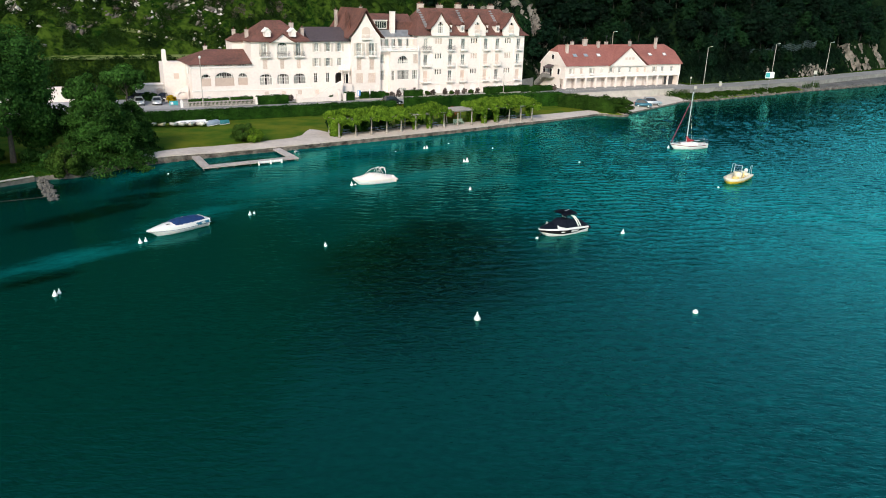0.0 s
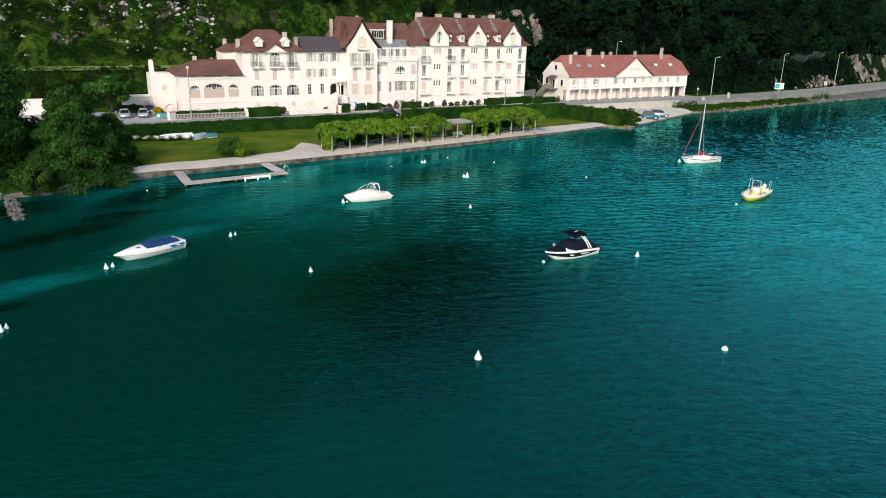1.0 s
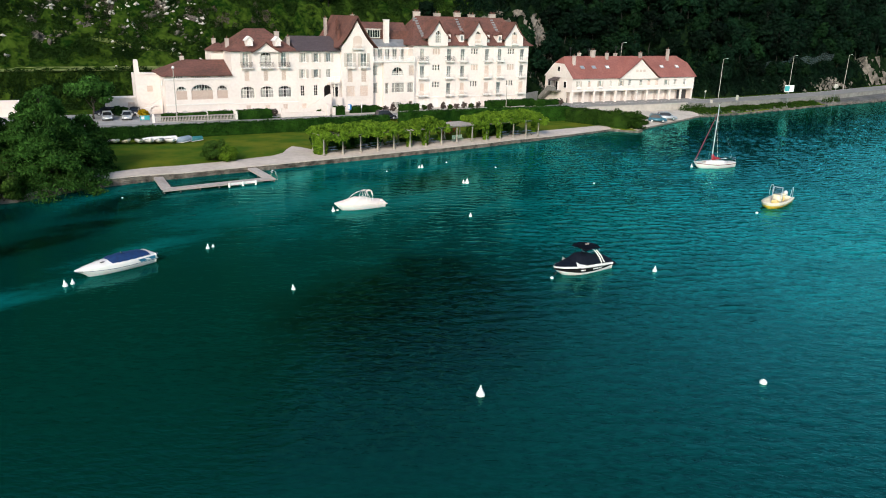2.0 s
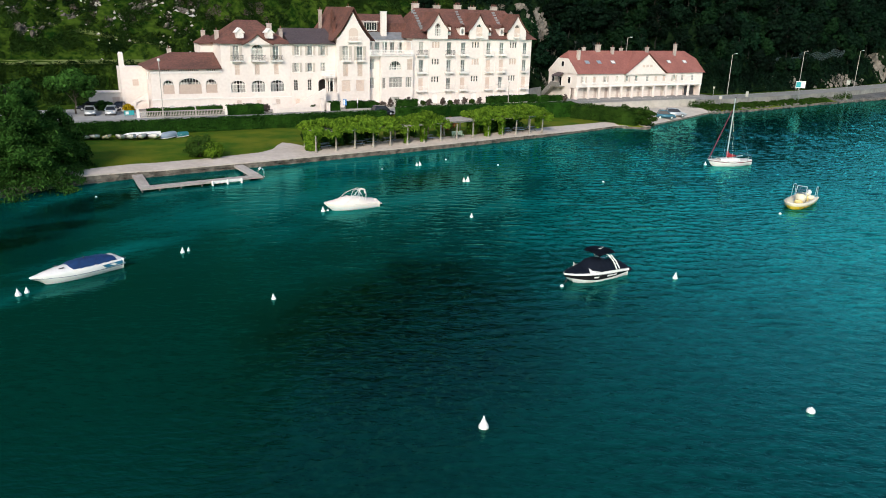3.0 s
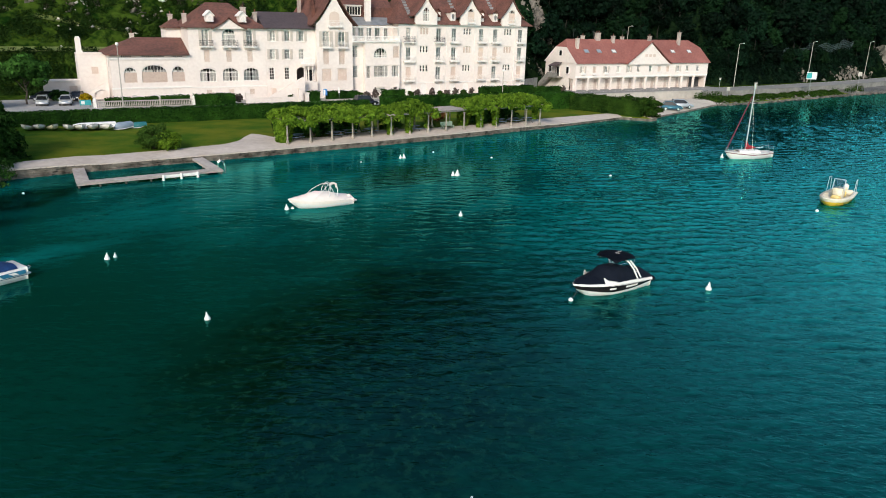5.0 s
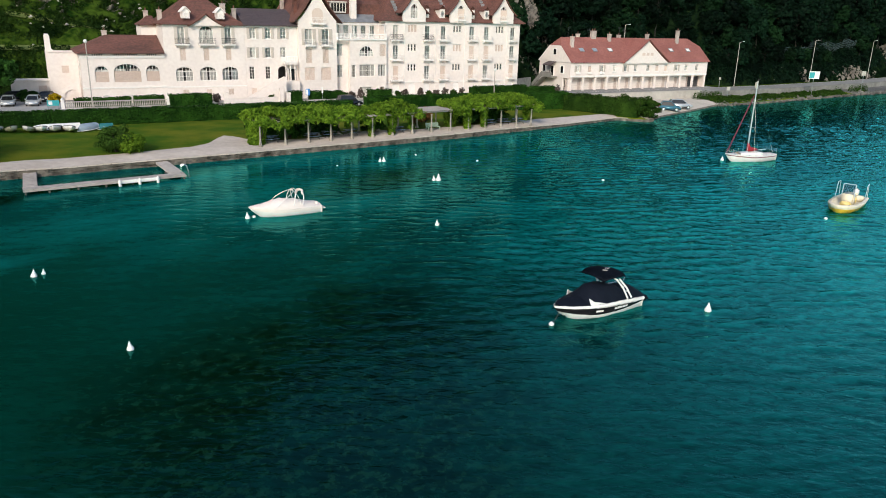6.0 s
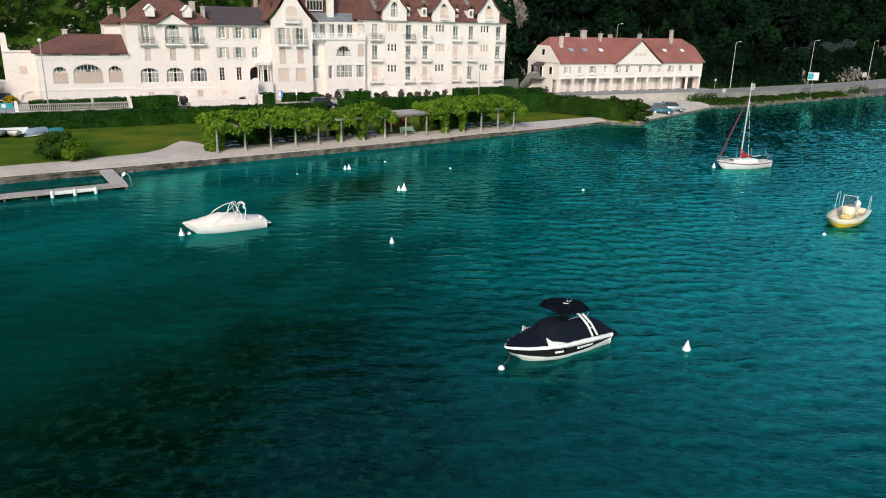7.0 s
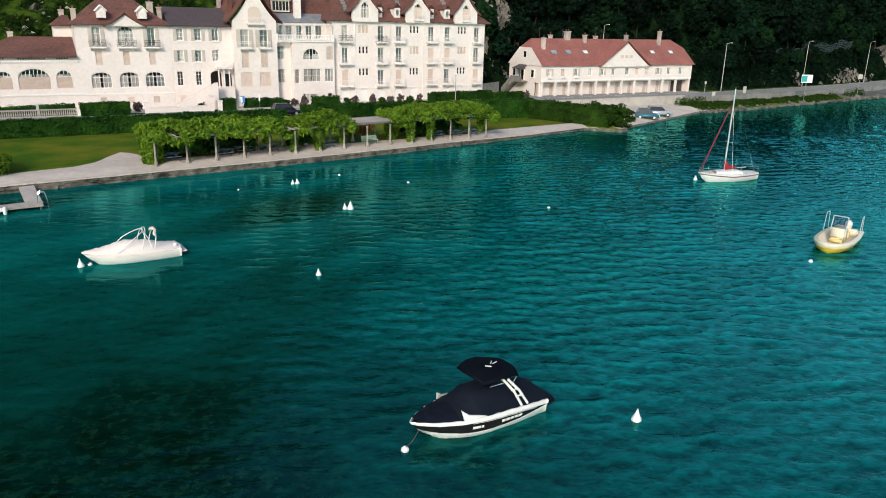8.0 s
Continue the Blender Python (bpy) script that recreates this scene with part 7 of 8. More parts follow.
def runabout_blue():
    """Long white speedboat with a navy cockpit cover and a teal stern graphic."""
    boat = empty("speedboat", pose(0, 0, 0), "white speedboat with navy blue cockpit cover, moored", "speedboat")
    I = Matrix()
    h = Hull(6.9, 2.3, [(0, 0.92), (0.3, 1.0), (0.5, 0.95), (0.7, 0.74), (0.85, 0.45), (0.95, 0.18), (1, 0.02)])
    keel = h.line(0.25, [(0, -0.3), (0.8, -0.25), (1, 0.25)], 0.9)
    chine = h.line(0.86, [(0, 0.03), (0.6, 0.08), (1, 0.42)], 0.6)
    l1 = h.line(0.955, [(0, 0.34), (0.6, 0.42), (1, 0.62)], 0.2)
    l1b = h.line(0.965, [(0, 0.38), (0.6, 0.46), (1, 0.65)], 0.18)
    l3 = h.line(1.0, [(0, 0.78), (0.5, 0.80), (1, 0.76)], 0.02)
    l4 = h.line(0.93, [(0, 0.86), (0.5, 0.88), (1, 0.80)], 0.06)
    part("hull", skin(B(), [keel, chine, l1]), GEL, boat, "", True, I)
    part("hull_stripe", skin(B(), [scaled(l1, 1.003), scaled(l1b, 1.003)]), NAVY, boat, "dark blue stripe", True, I)
    part("topside", skin(B(), [l1b, l3, l4]), GEL, boat, "", True, I)
    part("foredeck", deck(B(), l4, [(0, 0.26), (0.3, 0.24), (1, 0.02)], 9, 0.52, 1.0), GEL, boat, "", True, I)
    part("cockpit_cover", deck(B(), scaled(l4, 0.96, 0.01), [(0, 0.16), (0.15, 0.34), (0.6, 0.46), (0.92, 0.42), (1, 0.24)], 11, 0.06, 0.58, True), NAVY, boat, "navy blue canvas cockpit cover", True, I)
    part("stern_deck", deck(B(), l4, [(0, 0.02), (1, 0.12)], 7, 0.0, 0.08), GEL, boat, "", True, I)
    for sgn in (1, -1):
        bm = B()
        bm.faces.new([bm.verts.new((x, sgn * y, z)) for x, y, z in ((-3.3, 1.10, 0.47), (-1.9, 1.157, 0.47), (-1.6, 1.165, 0.74), (-3.3, 1.085, 0.74))])
        part("stern_graphic", bm, TEAL_PAINT, boat, "teal hull graphic", at=I)
        bm = B()
        bm.faces.new([bm.verts.new((x, sgn * y, z)) for x, y, z in ((-2.9, 1.13, 0.52), (-2.5, 1.148, 0.52), (-2.2, 1.165, 0.70), (-2.6, 1.148, 0.70))])
        part("marking_bar", bm, TRIM, boat, "plain pale bar", at=I)
        bm = B()
        box(bm, 1.0, 1.35, sgn * 0.42 - 0.1, sgn * 0.42 + 0.1, 1.06, 1.09)
        part("deck_vent", bm, IRON, boat, "small dark vent", at=I)
    bm = B()
    polytube(bm, [(-0.9, -0.35, 1.36), (-0.6, 0.45, 1.44)], 0.025, 6)
    tube(bm, (-0.75, 0.05, 1.25), (-0.75, 0.05, 1.45), 0.03, seg=6)
    part("cover_pole", bm, STEEL, boat, "thin cover support pole", at=I)
    bm = B()
    box(bm, -3.75, -3.43, -0.85, 0.85, 0.3, 0.4)
    bmesh.ops.bevel(bm, geom=bm.edges[:], offset=0.04, segments=2, affect="EDGES")
    part("swim_platform", bm, GEL, boat, at=I)
    bm = B()
    polytube(bm, [(-3.45, 0.7, 0.4), (-3.8, 0.7, 0.75), (-3.8, 0.45, 0.75), (-3.45, 0.45, 0.4)], 0.02, 6)
    part("stern_rail", bm, STEEL, boat, at=I)
    return boat


def dory_yellow():
    """Open yellow fishing boat with a blunt bow, a wide cream rim, a console with a screen and thin rails."""
    boat = empty("fishing_boat", pose(0, 0, 0), "yellow open fishing boat with cream interior and console, moored", "fishing boat")
    I = Matrix()
    h = Hull(5.6, 2.3, [(0, 0.86), (0.3, 1.0), (0.6, 0.99), (0.78, 0.86), (0.9, 0.60), (0.96, 0.36), (1, 0.0)], 40)
    keel = h.line(0.3, [(0, -0.25), (0.8, -0.2), (1, 0.05)], 0.4)
    chine = h.line(0.84, [(0, 0.02), (0.6, 0.06), (1, 0.20)], 0.25)
    l2 = h.line(0.95, [(0, 0.30), (0.6, 0.32), (1, 0.38)], 0.18)
    l3 = h.line(1.02, [(0, 0.48), (0.6, 0.52), (1, 0.62)], 0.0)
    l4 = h.line(0.99, [(0, 0.52), (0.6, 0.57), (1, 0.68)], 0.02)
    part("hull", skin(B(), [keel, chine, l2]), YELLOW, boat, "yellow hull", True, I)
    inner = [(x * 0.93 - 0.06, y * 0.80, z + 0.01) for x, y, z in l4]
    floor_l = [(x * 0.86 - 0.12, y * 0.66, 0.22) for x, y, z in l4]
    part("gunwale", skin(B(), [scaled(l2, 1.001), l3, l4, inner]), CREAM_GEL, boat, "wide cream gunwale", True, I)
    part("inner_liner", skin(B(), [inner, floor_l, [(x, 0.0, 0.22) for x, y, z in floor_l]]), CREAM_GEL, boat, "cream inside", True, I)

    def rounded(x0, x1, y0, y1, z0, z1, o=0.07):
        b = box(B(), x0, x1, y0, y1, z0, z1)
        bmesh.ops.bevel(b, geom=b.edges[:], offset=o, segments=3, affect="EDGES")
        return b
    part("bow_step", rounded(1.55, 2.35, -0.45, 0.45, 0.2, 0.46, 0.1), CREAM_GEL, boat, "cream bow step", True, I)
    con = part("console", rounded(-0.75, 0.05, -0.42, 0.42, 0.2, 1.12), CREAM_GEL, boat, "cream steering console", True, I)
    part("console_seat", rounded(0.06, 0.5, -0.38, 0.38, 0.2, 0.56, 0.09), PALE_YELLOW, boat, "yellow seat before the console", True, I)
    part("helm_seat", rounded(-1.6, -1.2, -0.4, 0.4, 0.2, 0.72, 0.09), PALE_YELLOW, boat, "cream helm seat", True, I)
    part("backrest", rounded(-1.66, -1.54, -0.4, 0.4, 0.71, 0.98, 0.05), CREAM_GEL, boat, "", True, I)
    part("stern_locker", rounded(-2.6, -2.0, -0.75, 0.75, 0.2, 0.66, 0.08), CREAM_GEL, boat, "", True, I)
    bm = B()
    prism(bm, [(-0.03, 1.12), (0.02, 1.12), (-0.16, 1.78), (-0.2, 1.78)], -0.4, 0.4)
    part("windscreen", bm, GLASS, con, "clear screen", at=I)
    bm = B()
    polytube(bm, [(0.02, -0.44, 1.0), (-0.18, -0.43, 1.85), (-0.18, 0.43, 1.85), (0.02, 0.44, 1.0)], 0.03, 6)
    part("screen_rail", bm, ALU, con, "pale metal screen frame", at=I)
    bm = B()
    for i in range(10):
        u, w = 2 * math.pi * i / 10, 2 * math.pi * (i + 1) / 10
        tube(bm, (-0.86, 0.17 * math.cos(u), 1.02 + 0.17 * math.sin(u)), (-0.86, 0.17 * math.cos(w), 1.02 + 0.17 * math.sin(w)), 0.018, seg=5)
    part("steering_wheel", bm, RUBBER, con, "dark steering wheel", at=I)
    for sgn in (1, -1):
        bm = B()
        polytube(bm, [(-0.9, sgn * 1.04, 0.62), (-1.15, sgn * 1.04, 1.75), (-1.75, sgn * 1.0, 1.75), (-1.95, sgn * 1.0, 0.6)], 0.02, 6)
        part("side_rail", bm, ALU, boat, "thin metal side rail", at=I)
        bm = B()
        tube(bm, (1.9, sgn * 0.62, 0.63), (2.12, sgn * 0.5, 0.65), 0.03, seg=6)
        part("cleat", bm, STEEL, boat, "small steel cleat", at=I)
    eng = part("outboard", rounded(-3.2, -2.78, -0.2, 0.2, 0.5, 1.05, 0.1), GEL, boat, "white outboard engine", True, I)
    bm = B()
    tube(bm, (-2.98, 0, 0.5), (-3.0, 0, -0.5), 0.1, 0.06, 8)
    part("engine_leg", bm, GEL, eng, at=I)
    bm = B()
    box(bm, 0.75, 1.45, -0.1, 0.4, 0.225, 0.25)
    part("deck_sheet", bm, BENCH_GREEN, boat, "folded green sheet", at=I)
    return boat


def sloop():
    """White sailing boat with furled maroon foresail and a red sail cover at the mast."""
    boat = empty("sailboat", pose(0, 0, 0), "white sailboat with bare mast and red sail covers, moored", "sailboat")
    I = Matrix()
    h = Hull(7.4, 2.5, [(0, 0.55), (0.25, 0.9), (0.5, 1.0), (0.7, 0.86), (0.85, 0.55), (0.95, 0.22), (1, 0.03)])
    keel = h.line(0.25, [(0, -0.2), (0.5, -0.4), (0.85, -0.3), (1, 0.1)], 0.9)
    chine = h.line(0.86, [(0, 0.12), (0.5, 0.0), (1, 0.3)], 0.6)
    l1 = h.line(0.97, [(0, 0.55), (0.5, 0.5), (1, 0.8)], 0.2)
    l1b = h.line(0.98, [(0, 0.66), (0.5, 0.61), (1, 0.90)], 0.15)
    l3 = h.line(1.0, [(0, 0.78), (0.5, 0.74), (1, 1.02)], 0.0)
    part("hull", skin(B(), [keel, chine, l1]), GEL, boat, "", True, I)
    part("hull_stripe", skin(B(), [scaled(l1, 1.003), scaled(l1b, 1.003)]), MAROON, boat, "thin red stripe", True, I)
    part("topside", skin(B(), [l1b, l3]), GEL, boat, "", True, I)
    part("deck", deck(B(), l3, [(0, 0.05), (1, 0.05)], 7), PALE_GEL, boat, "", True, I)
    cab = [(x, y * 0.62, 0.78) for x, y, z in l3[8:21]]
    up = [(x, y * 0.55, 1.08 if i > 1 else 0.98) for i, (x, y, z) in enumerate(l3[8:21])]
    bm = skin(B(), [cab, up])
    deck(bm, up, [(0, 0.1), (1, 0.04)], 7)
    c = part("cabin", bm, GEL, boat, "low white cabin", True, I)
    bm = B()
    tube(bm, (0.42, 0, 0.9), (0.35, 0, 9.75), 0.085, 0.06, 8)
    part("mast", bm, ALU, boat, "tall pale mast", at=I)
    bm = B()
    for z in (4.2, 7.2):
        tube(bm, (0.38, -0.5, z), (0.38, 0.5, z), 0.02, seg=5)
    part("spreader", bm, ALU, boat, at=I)
    bm = B()
    lathe(bm, [(0.03, 9.7), (0.06, 9.8), (0.02, 10.0)], 6, 0.35, 0)
    tube(bm, (0.35, 0, 9.75), (0.05, 0.0, 10.05), 0.02, seg=4)
    part("masthead", bm, IRON, boat, at=I)
    bm = B()
    tube(bm, (3.5, 0, 1.1), (0.55, 0, 8.1), 0.10, 0.06, 7)
    part("furled_foresail", bm, MAROON, boat, "furled maroon foresail", at=I)
    bm = B()
    prism(bm, [(0.52, 1.15), (0.5, 2.3), (0.3, 2.25), (0.05, 1.75), (-1.0, 1.5), (-1.3, 1.28)], -0.14, 0.14)
    bmesh.ops.bevel(bm, geom=bm.edges[:], offset=0.08, segments=2, affect="EDGES")
    part("sail_cover", bm, RED_CANVAS, boat, "bright red sail cover", True, I)
    bm = B()
    tube(bm, (0.3, 0, 1.3), (-2.4, 0, 1.35), 0.05, seg=7)
    part("boom", bm, ALU, boat, at=I)
    for name, a, b in (("backstay", (0.33, 0, 9.7), (-3.6, 0, 0.8)), ("shroud", (0.35, 0, 8.2), (0.2, 1.15, 0.78)), ("shroud", (0.35, 0, 8.2), (0.2, -1.15, 0.78))):
        bm = B()
        tube(bm, a, b, 0.009, seg=4)
        part(name, bm, STEEL, boat, at=I)
    for x0, x1, w0, w1 in ((2.7, 3.55, 0.55, 0.12), (-3.6, -2.7, 0.62, 0.92)):
        bm = B()
        for z in (1.25, 1.5):
            polytube(bm, [(x0, -w0, z), (x1, -w1, z), (x1, w1, z), (x0, w0, z)] if x1 > 3 else [(x1, -w1, z), (x0, -w0, z), (x0, w0, z), (x1, w1, z)], 0.018, 5)
        for x, w in ((x0, w0), (x1, w1)):
            for sgn in (1, -1):
                tube(bm, (x, sgn * w, 0.8), (x, sgn * w, 1.5), 0.018, seg=5)
        part("pulpit", bm, STEEL, boat, "steel pulpit rail", at=I)
    bm = B()
    for sgn in (1, -1):
        for i in range(7):
            x = 2.6 - 5.2 * i / 6
            j = min(range(len(l3)), key=lambda k: abs(l3[k][0] - x))
            tube(bm, (x, sgn * l3[j][1] * 0.95, l3[j][2]), (x, sgn * l3[j][1] * 0.95, l3[j][2] + 0.55), 0.013, seg=4)
    part("stanchion", bm, STEEL, boat, "thin guard-rail posts")["kind"] = "stuff"
    bm = B()
    tube(bm, (-0.6, 0.5, 1.1), (-0.6, 0.5, 2.4), 0.012, seg=4)
    part("whip_aerial", bm, STEEL, boat, at=I)
    return boat


def moor(boat, m):
    boat.matrix_basis = m


moor(runabout_black(), pose(45.6, 57.3, 0.0, 0, 0, 185) @ Matrix.Scale(1.03, 4))
moor(runabout_cream(), pose(35.75, 85.6, 0.0, 0, 0, 184))
moor(runabout_blue(), pose(8.6, 74.1, 0.0, 0, 0, 205))
moor(dory_yellow(), pose(84.2, 66.9, 0.0, 0, 0, 201) @ Matrix.Scale(1.22, 4))
moor(sloop(), pose(96.2, 87.8, 0.0, 0, 0, 169.5))
mooring_line((42.9, 57.0, 0.45), (42.15, 56.62, 0.12), "short dark mooring rope")
mooring_line((33.4, 85.4, 0.4), (32.75, 85.3, 0.12), "short dark mooring rope")
mooring_line((-3.2, 92.2, 0.4), (-12.5, 93.5, 0.2), "sagging blue-grey rope along the bank")


# ---------------------------------------------------------------- jetty
def jetty():
    j = empty("jetty", pose(23, 105, 0.5), "weathered grey wooden U-shaped bathing jetty", "jetty")
    planks = B()
    rng = np.random.default_rng(4)
    def run(a, b, w, along_step=0.2):
        a, b = Vector(a), Vector(b)
        d = (b - a).normalized()
        n = Vector((-d.y, d.x)) * w / 2
        m = int((b - a).length / along_step)
        for i in range(m):
            p, q = a + d * i * along_step, a + d * (i * along_step + along_step - 0.025)
            z = 0.5 + rng.uniform(-0.012, 0.012)
            prism(planks, [tuple(p - n), tuple(q - n), tuple(q + n), tuple(p + n)], z - 0.05, z, "z")
    run((17.1, 109.0), (17.1, 102.1), 1.15)
    run((16.5, 101.4), (30.9, 103.1), 1.15)
    run((29.7, 110.4), (30.2, 103.7), 1.25)
    part("planking", planks, WOOD, j, "weathered grey deck planks")["kind"] = "stuff"
    def beam(a, b, z0, z1, t=0.12):
        bm = B()
        a, b = Vector(a), Vector(b)
        d = (b - a).normalized()
        n = Vector((-d.y, d.x)) * t / 2
        prism(bm, [tuple(a - n), tuple(b - n), tuple(b + n), tuple(a + n)], z0, z1, "z")
        part("edge_beam", bm, WOOD, j)
    for o in (-0.55, 0.55):
        beam((17.1 + o, 108.9), (17.1 + o, 102.1 + 0.1 * o), 0.26, 0.44)
        beam((16.5, 101.4 + o), (30.9, 103.1 + o), 0.26, 0.44)
        beam((29.7 + o, 110.3), (30.2 + o, 103.7), 0.26, 0.44)
    for x, y in ((16.7, 100.95), (18.6, 101.15), (21.0, 101.45), (23.4, 101.7), (25.8, 102.0), (28.2, 102.3), (30.7, 102.6), (17.6, 106), (30.4, 106.5), (29.5, 106.3), (16.6, 105.5)):
        bm = B()
        tube(bm, (x, y, -3), (x, y, 0.42), 0.11, 0.1, 8)
        part("pile", bm, POST_WOOD, j, "dark timber pile")
    bm = B()
    box(bm, -1.9, 1.9, -0.12, 0.12, 0.1, 0.42)
    bmesh.ops.bevel(bm, geom=bm.edges[:], offset=0.05, segments=2, affect="EDGES")
    part("fender_board", bm, GEL, j, "white plastic fender along the edge", at=place(j).inverted() @ pose(26.4, 101.86, 0.1, 0, 0, 6.7))
    for x in (24.6, 26.4, 28.1):
        bm = B()
        lathe(bm, [(0.06, -0.1), (0.14, 0.0), (0.14, 0.5), (0.07, 0.62)], 8)
        part("fender", bm, GEL, j, "white hanging fender", at=place(j).inverted() @ pose(x, 101.5 + (x - 24.6) * 0.118, 0.0))
    bm = B()
    for y in (103.0, 103.5):
        pts = [(30.5, y, 0.5), (30.55, y, 1.2), (30.8, y, 1.4), (31.1, y, 1.25), (31.25, y, 0.6), (31.28, y, -0.9)]
        polytube(bm, pts, 0.03, 6)
    for z in (-0.5, -0.15, 0.2):
        tube(bm, (31.26, 103.0, z), (31.26, 103.5, z), 0.025, seg=6)
    part("bathing_ladder", bm, STEEL, j, "curved steel bathing ladder")


jetty()


# ---------------------------------------------------------------- pergola and garden things
PX_FRONT = [41.5, 44.7, 47.8, 50.9, 53.9, 57.0, 60.1, 63.3, 66.5, 69.8, 73.0, 76.1, 79.2, 82.3, 85.3]


def front_y(x):
    return float(np.interp(x, [41.5, 85.3], [113.5, 119.6]))


def pergola():
    p = empty("pergola", pose(63, 118, 1.0), "long stone-pillared pergola along the lakeside path", "pergola")
    bm = B()
    lathe(bm, [(0.27, 0.0), (0.27, 0.16), (0.19, 0.24), (0.15, 0.5), (0.115, 0.6), (0.10, 2.35), (0.15, 2.45), (0.15, 2.55)], 8)
    first = None
    for x in PX_FRONT:
        for back in (0, 1):
            y = front_y(x) + 3.6 * back
            m = place(p).inverted() @ pose(x - 0.45 * back, y, float(height(x, y)) - 0.02, 0, 0, 22.5)
            if first is None:
                first = part("pillar", bm, OLD_STONE, p, "weathered pale stone pillar", at=m)
            else:
                again(first, p, m)
    for back in (0, 1):
        bm = B()
        for a, b in zip(PX_FRONT, PX_FRONT[1:]):
            ya, yb = front_y(a) + 3.6 * back, front_y(b) + 3.6 * back
            prism(bm, [(a - 0.45 * back, ya - 0.07), (b - 0.45 * back, yb - 0.07), (b - 0.45 * back, yb + 0.07), (a - 0.45 * back, ya + 0.07)], 3.58, 3.76, "z")
        part("long_beam", bm, WOOD, p, "weathered long beam")
    n = 60
    bm = B()
    box(bm, -0.04, 0.04, -0.5, 4.1, 0, 0.1)
    r0 = None
    for i in range(n):
        x = PX_FRONT[0] + (PX_FRONT[-1] - PX_FRONT[0]) * i / (n - 1)
        m = place(p).inverted() @ pose(x, front_y(x), 3.765, 0, 0, 7)
        if r0 is None:
            r0 = part("rafter", bm, WOOD, p, "grey rafter", at=m)
        else:
            again(r0, p, m)
    bm = B()
    for i in range(24):
        x = 64.0 + 6.0 * i / 23
        prism(bm, [(x, front_y(x) - 0.4), (x + 0.2, front_y(x) - 0.4), (x - 0.25, front_y(x) + 4.0), (x - 0.45, front_y(x) + 4.0)], 3.87, 3.9, "z")
    part("reed_mat", bm, WOOD, p, "grey slatted shade mat")


pergola()


def vine(x0, x1, seed, n, tops, label, ends):
    """A climber spread over the pergola: stems at pillars, a thick ragged roof of leaves and hanging sprays."""
    rng = np.random.default_rng(seed)
    v = empty("climbing_vine", pose((x0 + x1) / 2, front_y((x0 + x1) / 2) + 1.5, 1.0), label, "climbing plant")
    bm = B()
    for x in [q for q in PX_FRONT if x0 - 0.5 <= q <= x1 + 0.5]:
        y = front_y(x)
        p = Vector((x + 0.25, y + 0.2, 0.9))
        for i in range(6):
            q = Vector((x + 0.25 + 0.12 * math.sin(i * 1.7 + x), y + 0.2 + 0.12 * math.cos(i * 2.1), 0.9 + 0.5 * (i + 1)))
            tube(bm, p, q, 0.05, 0.04, 5)
            p = q
    part("stem", bm, BARK, v, "twisted woody stems")["kind"] = "stuff"
    m = int((x1 - x0) * 13)
    cx = rng.uniform(x0, x1, m)
    k = rng.uniform(-0.12, 1.12, m)
    top = np.interp(cx, *zip(*tops))
    cy = np.interp(cx, [41.5, 85.3], [113.5, 119.6]) - 0.5 + 4.6 * k
    arch = 1 - np.abs(2 * k - 1) ** 2.5 * 0.55
    cz = 3.75 + (top - 3.75) * arch * rng.uniform(0.35, 1.0, m) ** 0.8 - np.where((k < 0.05) & (rng.uniform(0, 1, m) < 0.5), rng.uniform(0.1, 0.8, m), 0) + np.where(rng.uniform(0, 1, m) < 0.12, 0.25, 0)
    c = np.stack([cx, cy, cz], 1)
    pick = rng.integers(0, m, n)
    o = rng.normal(0, 1, (n, 3)) * (0.30, 0.30, 0.15)
    pts = c[pick] + o
    nrm = o * (1.2, 1.2, 1.0) + (0, -0.35, 0.75)
    P, Q = [pts], [nrm]
    for ex, yo, w, zlo, cnt in ends:
        h = rng.uniform(0, 1, cnt)
        a = rng.uniform(0, 2 * math.pi, cnt)
        r = w * rng.uniform(0.7, 1.05, cnt) * (0.65 + 0.35 * h)
        q = np.stack([ex + r * np.cos(a), front_y(ex) + yo + r * np.sin(a) * 0.9, zlo + (3.9 - zlo) * h], 1)
        P.append(q)
        Q.append(np.stack([np.cos(a), np.sin(a), np.full(cnt, 0.4)], 1))
    leafy("foliage", np.concatenate(P), np.concatenate(Q), 0.19, L_VINE, v, rng, 3.0, 0.7)


vine(40.6, 54.8, 91, 16500, [(40, 4.7), (43, 5.1), (48, 5.0), (55, 4.8)], "dense bright green climbing vine over the pergola end", [(41.4, 1.3, 1.35, 0.9, 2600), (53.9, 1.6, 0.5, 2.2, 160)])
vine(54.6, 64.2, 92, 8600, [(54, 4.5), (57, 4.2), (60, 5.1), (62, 5.0), (64, 4.3)], "bright green climbing vine over the pergola", [(57.0, 0.4, 0.55, 1.0, 320), (60.1, 0.3, 0.7, 1.0, 420), (63.2, 0.4, 0.4, 1.6, 200)])
vine(70.0, 86.3, 93, 18000, [(70, 4.7), (73, 5.1), (78, 5.4), (83, 5.3), (86, 4.7)], "dense green climbing vine with hanging sprays", [(73.0, 0.3, 0.7, 1.0, 480), (76.1, 0.3, 0.65, 1.1, 420), (71.5, 2.8, 1.2, 1.0, 1200), (85.3, 1.5, 0.6, 1.4, 300)])
